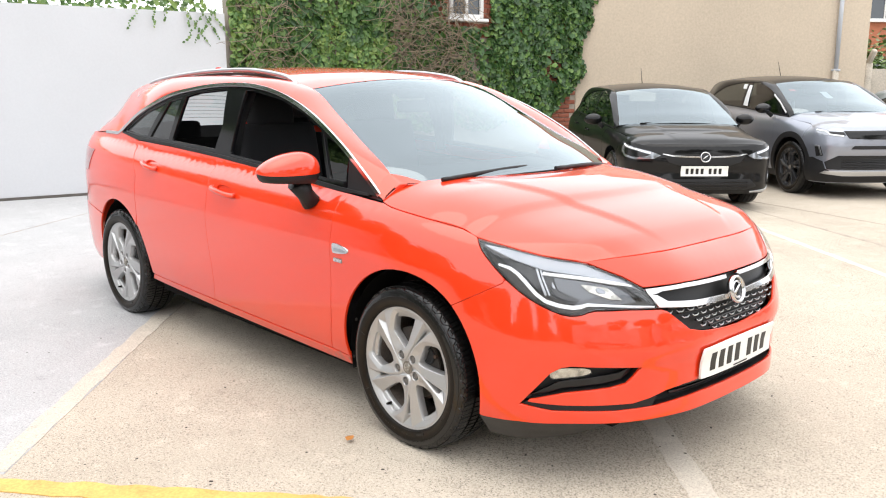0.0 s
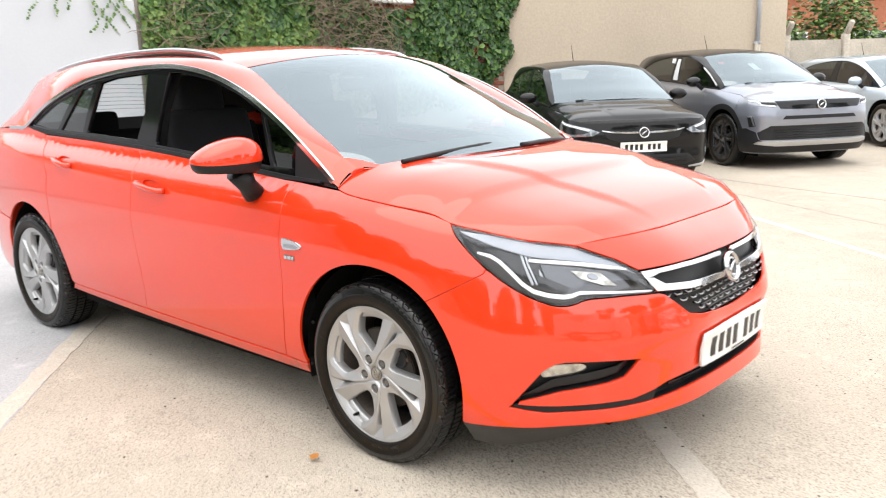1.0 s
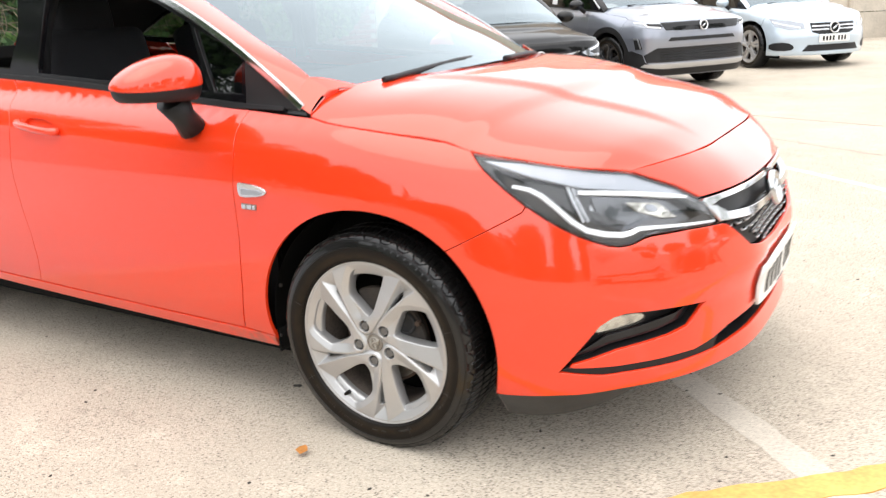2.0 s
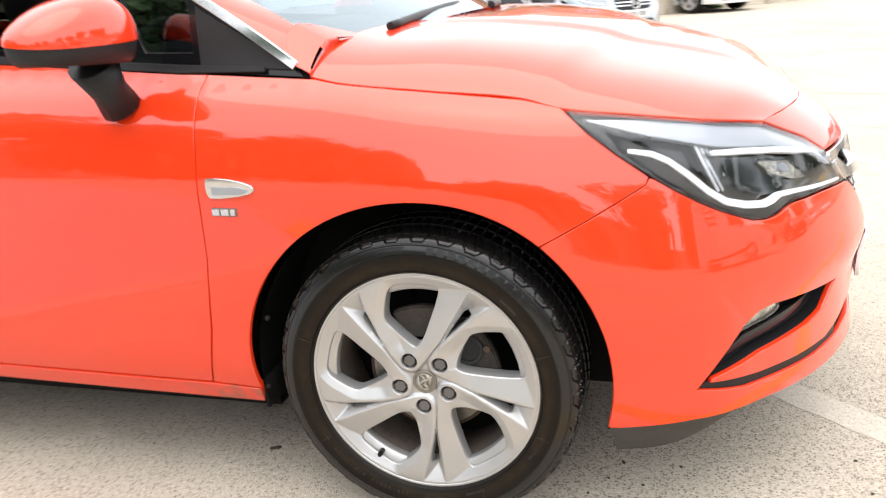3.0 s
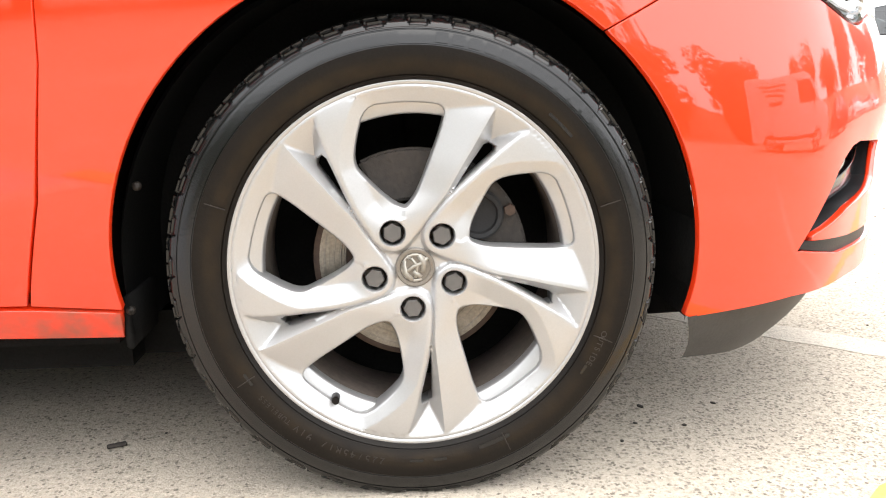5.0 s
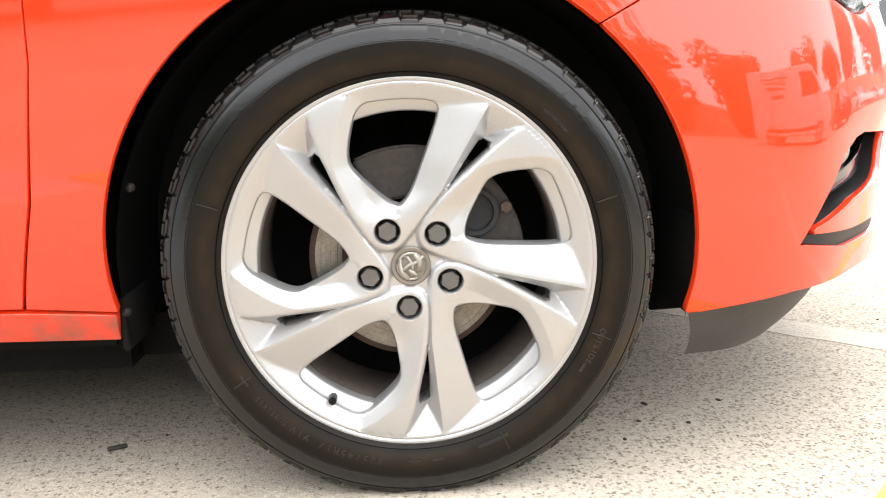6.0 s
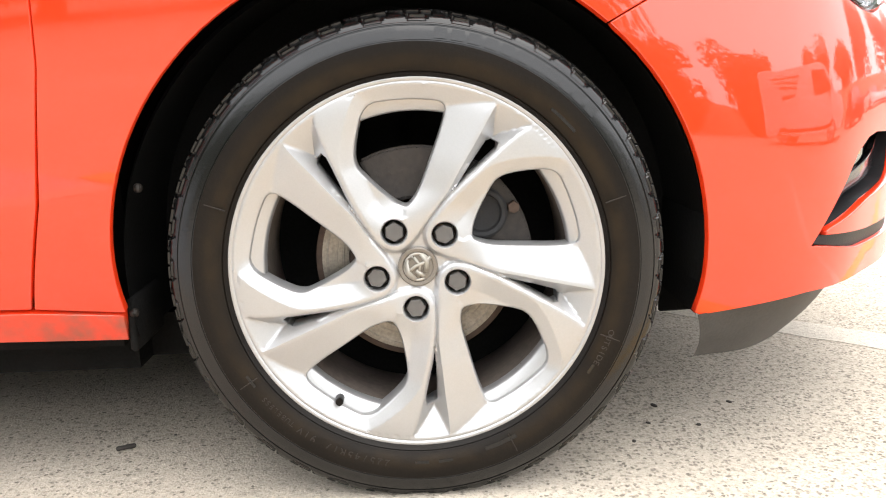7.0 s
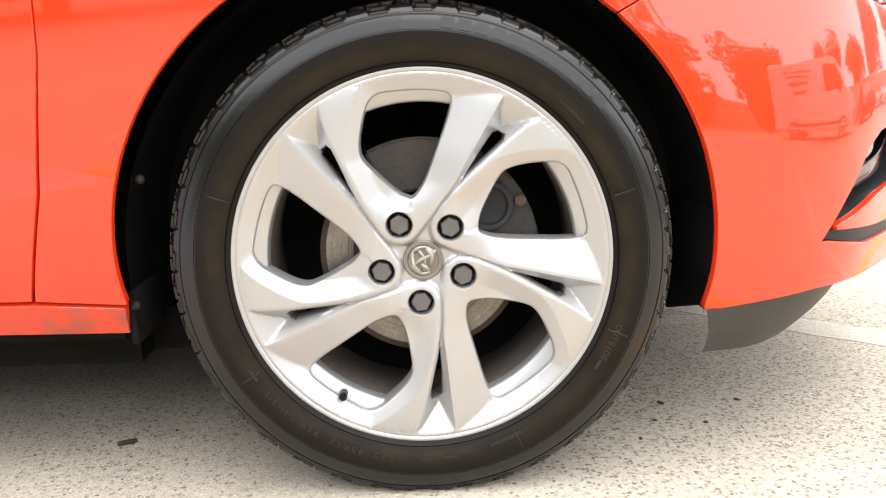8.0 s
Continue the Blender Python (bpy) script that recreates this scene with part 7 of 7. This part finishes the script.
    upper_body(car, shell, T(DLO_TOP), redge, T([(4.75, 1.09)])[0], roof_paint, roof_paint)
    bonnet_panel(car, shell, side, front, paint, 0.022, 0.005)
    zs = redge[0][2]
    scuttle(car, float(ku(-0.10)), zs - 0.012, 1.30 * sy)
    # face
    groups = {}
    for nm, poly, material, off, fold, mirrored, lab, owner in face:
        par = groups.get(owner, bumper)
        hh = 0.03
        ob = part(nm, skin(shell.on(off), poly, h=hh, hb=0.025, fold=fold), material, par, lab)
        groups.setdefault(nm, ob)
        if mirrored:
            part(nm, skin(shell.on(off), mirror_u(poly), h=hh, hb=0.025, fold=fold), material, par, lab)
    # mirrors, aerial, plain dark cabin
    for sg in (1, -1):
        bm = bmesh.new()
        bmesh.ops.create_uvsphere(bm, u_segments=20, v_segments=12, radius=1.0)
        for v in bm.verts:
            v.co = (v.co.x * (0.075 if v.co.x > 0 else 0.04), v.co.y * 0.115, v.co.z * 0.068)
        for f in bm.faces:
            f.smooth = True
        zm = float(belt0(-0.6)) * kz + 0.09
        bmesh.ops.transform(bm, matrix=pose(float(ku(-0.60)), -sg * (width / 2 + 0.075), zm), verts=bm.verts)
        mir = part("door_mirror", bm, paint if name != "crossover_car" else M_GLOSSBLACK, car)
        part("mirror_stalk", tube([(float(ku(-0.58)), -sg * (width / 2 - 0.05), zm - 0.10), (float(ku(-0.60)), -sg * (width / 2 + 0.03), zm - 0.03)], 0.028, 8), M_BLACK, mir)
    for y in (-0.36, 0.36):
        seat = part("front_seat", box(0.14, 0.48, 0.75, (float(ku(-1.6)), y, 0.85 * kz), 0.05, 2), M_SEAT, car)
        part("headrest", box(0.10, 0.26, 0.17, (float(ku(-1.66)), y, 1.28 * kz), 0.04, 2), M_SEAT, seat)
    part("dashboard", box(0.5, 1.3, 0.30, (float(ku(-0.55)), 0, 0.80 * kz), 0.06, 2), M_CABIN, car)
    part("cabin_floor", box(base + 0.6, 1.35, 0.25, (-base / 2, 0, 0.36), 0.03, 1), M_LINERDARK, car)
    part("engine_bay", box(0.85, 1.2, 0.3, (0.18, 0, 0.5), 0.02, 1), M_LINERDARK, car)
    part("rear_bulkhead", box(0.1, 1.2, 0.7, (-base * 0.98, 0, 0.8), 0.02, 1), M_SEAT, car)
    part("interior_mirror", box(0.03, 0.22, 0.06, (float(ku(-0.85)), 0, redge[4][2] - 0.04), 0.012, 1), M_CABIN, car)
    part("wiper", tube([(float(ku(-0.10)), -0.5, zs + 0.025), (float(ku(-0.07)), 0.0, zs + 0.05), (float(ku(-0.12)), 0.4, zs + 0.04)], 0.009, 6), M_BLACK, car)
    ax = float(ku(-1.9))
    part("aerial", tube([(ax, 0, redge[7][2] + 0.04), (ax - 0.10, 0, redge[7][2] + 0.26)], [0.006, 0.003], 6), M_BLACK, car)
    for sg in (1, -1):
        for x in (0.0, -base):
            parked_wheel(car, pose(x, -sg * (width / 2 - 0.035), radius - 0.004, 0, 0, 0 if sg > 0 else 180), alloy, radius, 13 * (x + 2) + 20 * sg)
            v, fcs = lathe([(R + 0.005, 0.0), (R + 0.005, 0.25)], 30, start=radians(-14), sweep=radians(208))
            me = fix(raw([(p[0] + x, -sg * (width / 2 - 0.075 - p[1]), p[2] + zc) for p in v], fcs))
            part("arch_liner", me, M_LINERDARK, car)
            part("arch_wall", box(2 * R, 0.02, 0.55, (x, -sg * (width / 2 - 0.30), 0.42)), M_LINERDARK, car)
        for u, z in ((2.84, 0.885), (3.66, 0.945)):
            p0 = T([(u + 0.09, z + 0.008), (u - 0.09, z - 0.008)])
            q = [shell.point([sg * a], [b], o)[0] for (a, b), o in ((p0[0], 0.004), (((p0[0][0] + p0[1][0]) / 2, (p0[0][1] + p0[1][1]) / 2), 0.03), (p0[1], 0.004))]
            part("door_handle", tube(catmull(q, 0.03)[1], 0.012, 8), paint, car)
    return car, shell, T, redge


def plate_face(z0, z1, off=0.02, u=0.26):
    out = [("number_plate", [(-u, z0), (u, z0), (u, z1), (-u, z1)], M_PLATE, off, 0.012, False, "white number plate", "")]
    x = 0.215
    for i in range(7):
        if i == 4:
            x -= 0.03
        out.append(("plate_bar", [(x - 0.004, z0 + 0.02), (x - 0.036, z0 + 0.02), (x - 0.036, z1 - 0.02), (x - 0.004, z1 - 0.02)], M_INK, off + 0.0015, 0.001, False, "", "number_plate"))
        x -= 0.056
    return out


def round_badge(car, shell, z, r, off=0.012):
    c = shell.point([0.0], [z], off)[0]
    em = thing("emblem", "", "")
    em.parent = car
    em.matrix_basis = Matrix.Translation(c) @ pose(0, 0, 0, 0, -10, 0)
    part("emblem_ring", fix(raw(*lathe([(r * 0.78, 0.002), (r * 0.86, 0.012), (r, 0.010), (r * 1.02, -0.012)], 32, axis="x"))), M_CHROME, em)
    part("emblem_field", fix(raw(*lathe([(0.001, 0.002), (r * 0.8, 0.002)], 24, axis="x"))), M_GLOSSBLACK, em)
    part("emblem_figure", tube([(0.004, -r * 0.5, -r * 0.35), (0.006, 0, 0), (0.004, r * 0.5, r * 0.35)], r * 0.14, 6), M_CHROME, em)


M_CARBLACK = mat("black_paint", (0.006, 0.006, 0.0065), 0.3, coat=0.55, vary=0.05, scale=2, spec=0.05)
M_CARGREY = mat("grey_metallic_paint", (0.29, 0.31, 0.36), 0.34, metal=0.7, coat=0.8, vary=0.03, scale=2, fine=900)
M_CARBLUE = mat("pale_blue_silver_paint", (0.48, 0.56, 0.63), 0.32, metal=0.35, coat=1.0, vary=0.03, scale=2, fine=900)
M_CARSILVER = mat("silver_paint", (0.55, 0.56, 0.58), 0.32, metal=0.4, coat=1.0, vary=0.03, scale=2, fine=900)
M_CARWHITE = mat("white_paint", (0.72, 0.73, 0.74), 0.3, coat=1.0, vary=0.02, scale=2)
M_DARKALLOY = mat("dark_alloy", (0.05, 0.05, 0.055), 0.3, metal=0.4, vary=0.1)
M_TWOTONE = mat("grey_alloy", (0.06, 0.06, 0.063), 0.2, metal=0.6, vary=0.1)
M_LAMPGLASS = mat("clear_lamp_unit", (0.30, 0.32, 0.35), 0.10, metal=0.6, coat=1.0, vary=0.15, scale=20)
M_STICKER = mat("red_sticker", (0.75, 0.10, 0.06), 0.6, vary=0.05)

# black hatchback
face = []
face.append(("grille", [(0.46, 0.655), (0.0, 0.645), (-0.46, 0.655), (-0.40, 0.56), (-0.28, 0.525), (0.28, 0.525), (0.40, 0.56)], M_BLACK, 0.004, 0.01, False, "black grille with chrome bar", ""))
face.append(("chrome_bar", ribbon([(0.47, 0.648), (0.36, 0.628), (0.2, 0.618), (0.06, 0.616)], [0.006, 0.014, 0.016, 0.016]), M_CHROME, 0.009, 0.008, True, "", "grille"))
face.append(("headlamp", [(1.05, 0.752), (0.80, 0.712), (0.60, 0.672), (0.49, 0.632), (0.56, 0.596), (0.76, 0.584), (0.92, 0.604), (1.03, 0.66)], M_LAMPGLASS, 0.005, 0.008, True, "clear headlamp with bright strips", ""))
face.append(("light_strip", ribbon([(1.02, 0.735), (0.90, 0.712), (0.76, 0.690), (0.60, 0.655)], 0.014), M_DRL, 0.008, 0.004, True, "white light strip", "headlamp"))
face.append(("lamp_dark", [(0.97, 0.705), (0.74, 0.672), (0.60, 0.638), (0.66, 0.614), (0.80, 0.608), (0.94, 0.635)], M_LAMPDARK, 0.007, 0.003, True, "", "headlamp"))
face.append(("lower_intake", [(0.52, 0.37), (-0.52, 0.37), (-0.62, 0.29), (-0.50, 0.255), (0.50, 0.255), (0.62, 0.29)], M_BLACK, 0.004, 0.01, False, "black lower intake", ""))
for k in range(3):
    face.append(("intake_bar", ribbon([(-0.5, 0.285 + 0.027 * k), (0.5, 0.285 + 0.027 * k)], 0.006), M_GLOSSBLACK, 0.010, 0.004, False, "", "lower_intake"))
face.append(("fog_recess", [(0.97, 0.45), (0.80, 0.43), (0.78, 0.33), (0.92, 0.31)], M_BLACK, 0.004, 0.008, True, "", ""))
face.append(("fog_lamp", smooth_poly([(0.90, 0.42), (0.83, 0.41), (0.82, 0.36), (0.88, 0.35)], 2), M_LAMPGLASS, 0.008, 0.006, True, "", "fog_recess"))
face.append(("lip_blade", ribbon([(0.98, 0.27), (0.80, 0.235), (0.55, 0.225)], [0.02, 0.03, 0.012]), M_RAIL, 0.006, 0.01, True, "silver lip end", ""))
face += plate_face(0.405, 0.515, 0.016)
hatch, csh, cT, cr = parked_car("hatchback_car", "shiny black hatchback parked before the beige wall", pose(-2.93, 6.02, 0, 0, 0, -41), 4.06, 1.765, 0.80, 2.538, 0.915, 1.0, M_CARBLACK, M_CARBLACK, M_DARKALLOY, 0.318, face, None, True)
round_badge(hatch, csh, 0.615, 0.058)

# grey crossover
face = []
face.append(("visor", [(0.62, 0.845), (0.0, 0.850), (-0.62, 0.845), (-0.55, 0.755), (-0.30, 0.745), (0.30, 0.745), (0.55, 0.755)], M_GLOSSBLACK, 0.004, 0.01, False, "black visor panel across the nose", ""))
face.append(("headlamp", [(1.02, 0.86), (0.63, 0.848), (0.57, 0.77), (0.80, 0.785), (0.98, 0.815)], M_LAMPGLASS, 0.005, 0.008, True, "slim clear headlamp", ""))
face.append(("lamp_dark", [(0.80, 0.835), (0.62, 0.828), (0.59, 0.79), (0.78, 0.80)], M_LAMPDARK, 0.008, 0.003, True, "", "headlamp"))
face.append(("light_strip", ribbon([(1.0, 0.85), (0.84, 0.838), (0.78, 0.80), (0.62, 0.785)], 0.014), M_DRL, 0.010, 0.004, True, "white light strip", "headlamp"))
face.append(("upper_slot", [(0.48, 0.665), (-0.48, 0.665), (-0.52, 0.625), (0.52, 0.625)], M_BLACK, 0.004, 0.01, False, "", ""))
face.append(("lower_intake", [(0.66, 0.545), (-0.66, 0.545), (-0.82, 0.46), (-0.78, 0.375), (0.78, 0.375), (0.82, 0.46)], M_BLACK, 0.004, 0.012, False, "black mesh intake", ""))
for k in range(4):
    face.append(("intake_bar", ribbon([(-0.62, 0.405 + 0.03 * k), (0.62, 0.405 + 0.03 * k)], 0.006), M_GLOSSBLACK, 0.010, 0.004, False, "", "lower_intake"))
face.append(("side_slot", [(0.96, 0.66), (0.88, 0.655), (0.84, 0.54), (0.93, 0.53)], M_BLACK, 0.004, 0.008, True, "dark upright slot", ""))
face.append(("slot_trim", ribbon([(0.955, 0.66), (0.90, 0.655), (0.86, 0.545)], 0.016), M_RAIL, 0.009, 0.006, True, "", "side_slot"))
face.append(("skid_plate", [(0.80, 0.355), (-0.80, 0.355), (-0.86, 0.325), (-0.6, 0.30), (0.6, 0.30), (0.86, 0.325)], M_RAIL, 0.012, 0.016, False, "silver skid plate", ""))
face.append(("lower_cladding", [(1.12, 0.50), (0.98, 0.515), (0.84, 0.47), (0.80, 0.38), (0.60, 0.29), (0.60, 0.215), (1.12, 0.215)], M_BLACK, 0.007, 0.012, True, "black plastic cladding", ""))
face.append(("under_cladding", [(0.6, 0.29), (-0.6, 0.29), (-0.6, 0.215), (0.6, 0.215)], M_BLACK, 0.007, 0.012, False, "", ""))
cross, msh, mT, mr = parked_car("crossover_car", "silver-grey crossover with a black roof parked in the yard", pose(-1.98, 8.62, 0, 0, 0, -35), 4.151, 1.791, 0.80, 2.557, 1.03, 1.0, M_CARGREY, M_CARBLACK, M_TWOTONE, 0.345, face, M_BLACK, True)
round_badge(cross, msh, 0.795, 0.062)
# delivery film on the pillar, papers behind the screen
for sg in (1,):
    part("white_film", skin(msh.on(0.006), mT([(2.86, 1.06), (2.99, 1.07), (2.95, 1.36), (2.87, 1.355)]), h=0.05, fold=0.004), M_WHITE, cross, "white protective film")
    part("white_film", skin(msh.on(0.004), mT([(3.02, 1.30), (3.12, 1.31), (3.12, 1.37), (3.02, 1.37)]), h=0.05, fold=0.003), M_WHITE, cross, "white protective film")
    part("white_film", skin(msh.on(0.010), mT(ribbon([(1.80, 1.00), (2.00, 1.135), (2.20, 1.235)], 0.022)), h=0.04, fold=0.003), M_WHITE, cross, "white protective film")


def screen_paper(redge, k, y, w, h, material, car, nm, lab):
    a, b = Vector(redge[1]), Vector(redge[4])
    p = a.lerp(b, k)
    up = (b - a).normalized()
    up.y = 0
    up.normalize()
    q = 1 - (y / abs(p.y)) ** 2
    c = Vector((p.x + 0.13 * q - 0.02, y, p.z + 0.04 * q - 0.02))
    bm = bmesh.new()
    vs = [bm.verts.new(c + Vector((0, sx * w / 2, 0)) + up * (sz * h / 2)) for sx, sz in ((-1, -1), (1, -1), (1, 1), (-1, 1))]
    bm.faces.new(vs)
    part(nm, bm, material, car, lab)


screen_paper(mr, 0.45, -0.10, 0.10, 0.20, M_WHITE, cross, "paper_slip", "white paper behind the windscreen")
screen_paper(mr, 0.72, -0.46, 0.09, 0.06, M_STICKER, cross, "sticker", "small red sticker")

# pale blue coupe
face = []
face.append(("grille", [(0.40, 0.66), (-0.40, 0.66), (-0.36, 0.53), (-0.25, 0.50), (0.25, 0.50), (0.36, 0.53)], M_BLACK, 0.004, 0.012, False, "black grille with chrome bars", ""))
for z in (0.615, 0.565):
    face.append(("grille_bar", ribbon([(-0.37, z), (0.37, z)], 0.018), M_CHROME, 0.012, 0.01, False, "", "grille"))
face.append(("headlamp", [(1.06, 0.735), (0.72, 0.705), (0.50, 0.66), (0.48, 0.585), (0.70, 0.575), (0.92, 0.63)], M_LAMPGLASS, 0.005, 0.008, True, "clear headlamp", ""))
face.append(("light_strip", ribbon([(0.98, 0.69), (0.74, 0.64), (0.54, 0.60)], 0.014), M_DRL, 0.008, 0.004, True, "", "headlamp"))
face.append(("side_intake", smooth_poly([(0.98, 0.38), (0.72, 0.40), (0.60, 0.33), (0.66, 0.27), (0.98, 0.28)], 1), M_BLACK, 0.004, 0.012, True, "black side intake", ""))
face.append(("lower_intake", [(0.42, 0.35), (-0.42, 0.35), (-0.50, 0.26), (0.50, 0.26)], M_BLACK, 0.004, 0.012, False, "black lower intake", ""))
face += plate_face(0.385, 0.49, 0.018)
coupe, esh, eT, er = parked_car("coupe_car", "pale blue silver coupe parked beside the crossover", pose(-0.78, 11.80, 0, 0, 0, -43), 4.70, 1.79, 0.84, 2.76, 0.925, 0.92, M_CARBLUE, M_CARBLUE, M_ALLOY, 0.33, face)
round_badge(coupe, esh, 0.59, 0.085, 0.02)
# white car beyond
FACE = [("headlamp", [(1.02, 0.75), (0.62, 0.72), (0.58, 0.64), (0.95, 0.66)], M_LAMPGLASS, 0.005, 0.008, True, "clear headlamp", ""), ("lower_intake", [(0.6, 0.42), (-0.6, 0.42), (-0.6, 0.27), (0.6, 0.27)], M_BLACK, 0.004, 0.012, False, "", "")]
parked_car("saloon_car", "white car standing far off in the yard", pose(1.25, 19.3, 0, 0, 0, -43), 4.3, 1.8, 0.85, 2.6, 1.0, 1.0, M_CARWHITE, M_CARWHITE, M_ALLOY, 0.325, FACE)
# cars along the far side of the yard
parked_car("crossover_car", "silver crossover with black arch trim and bright wheels", pose(5.05, 9.35, 0, 0, 0, 187), 4.3, 1.82, 0.85, 2.65, 1.08, 1.0, M_CARSILVER, M_CARSILVER, M_ALLOY, 0.36, FACE, M_BLACK)
parked_car("hatchback_car", "dark hatchback parked across the yard", pose(10.5, 1.2, 0, 0, 0, 168), 4.1, 1.78, 0.82, 2.55, 0.95, 1.0, M_CARBLACK, M_CARBLACK, M_ALLOY, 0.32, FACE)
for x, y in ((15.0, 5.2), (16.0, 8.4)):
    parked_car("saloon_car", "light car parked across the yard", pose(x, y, 0, 0, 0, 175), 4.3, 1.8, 0.85, 2.6, 1.0, 1.0, M_CARWHITE, M_CARWHITE, M_ALLOY, 0.325, FACE)


def panel_van(at):
    van = thing("panel_van", "white panel van parked across the yard", "van", at=at)
    prof = [(2.45, 0.32), (2.50, 0.75), (2.38, 1.02), (1.70, 1.20), (1.18, 1.86), (0.95, 1.98), (-2.40, 2.02), (-2.50, 1.9), (-2.52, 0.45), (-2.45, 0.32)]
    bm = bmesh.new()
    f = bm.faces.new([bm.verts.new((x, -0.95, z)) for x, z in prof])
    ex = bmesh.ops.extrude_face_region(bm, geom=[f])
    bmesh.ops.translate(bm, vec=(0, 1.9, 0), verts=[v for v in ex["geom"] if isinstance(v, bmesh.types.BMVert)])
    bmesh.ops.recalc_face_normals(bm, faces=bm.faces)
    bmesh.ops.bevel(bm, geom=list(bm.edges), offset=0.06, segments=3, affect="EDGES", profile=0.6)
    for f in bm.faces:
        f.smooth = True
    body = part("body", bm, M_CARWHITE, van)
    for sg in (-1, 1):
        w = bmesh.new()
        w.faces.new([w.verts.new((x, sg * 0.954, z)) for x, z in ((1.50, 1.22), (1.10, 1.72), (0.45, 1.78), (0.45, 1.22))])
        part("side_window", w, M_GLOSSBLACK, van)
        part("sill_trim", box(3.2, 0.02, 0.10, (-0.1, sg * 0.955, 0.52), 0.01, 1), M_BLACK, van)
        for k in range(4):
            part("text_bar", box(1.5 - 0.25 * k, 0.004, 0.05, (-1.1, sg * 0.953, 1.70 - 0.13 * k)), M_LAMPGREY, van)
        part("door_mirror", box(0.12, 0.2, 0.26, (1.30, sg * 1.06, 1.30), 0.04, 2), M_BLACK, van)
        for x in (1.55, -1.55):
            parked_wheel(van, pose(x, sg * 0.955, 0.33, 0, 0, 0 if sg < 0 else 180), M_ALLOY, 0.335, 20)
            v, fcs = lathe([(0.395, 0.0), (0.39, 0.01), (0.001, 0.01)], 30)
            part("wheel_arch", fix(raw([(p[0] + x, sg * (0.956 - p[1]), max(p[2] + 0.34, 0.30)) for p in v], fcs)), M_LINERDARK, van)
    part("bumper", box(0.14, 1.86, 0.34, (2.46, 0, 0.50), 0.05, 2), M_BLACK, van)
    w = bmesh.new()
    w.faces.new([w.verts.new(p) for p in ((1.68, -0.80, 1.235), (1.68, 0.80, 1.235), (1.22, 0.74, 1.82), (1.22, -0.74, 1.82))])
    part("windscreen", w, M_GLOSSBLACK, van)
    return van


panel_van(pose(7.6, -3.4, 0, 0, 0, 78))
# another wall added out of view, closing the yard for the reflections
tagged(part("wall_east", along(Vector((19.5, -20, 0)), Vector((0.05, 1, 0)), 52, 0.25, 2.4, back=-1), M_BEIGE), "plain rendered wall added out of view to close the yard", "wall", kind="structure")
for x, y, h, r in ((22, -6, 7.4, 3.0), (22.5, 0, 6.4, 2.8), (23, 6, 7.6, 3.2), (23, 13, 6.6, 3.0)):
    tree((x, y, 0), h, r, 4200, "broadleaf tree standing behind the yard")
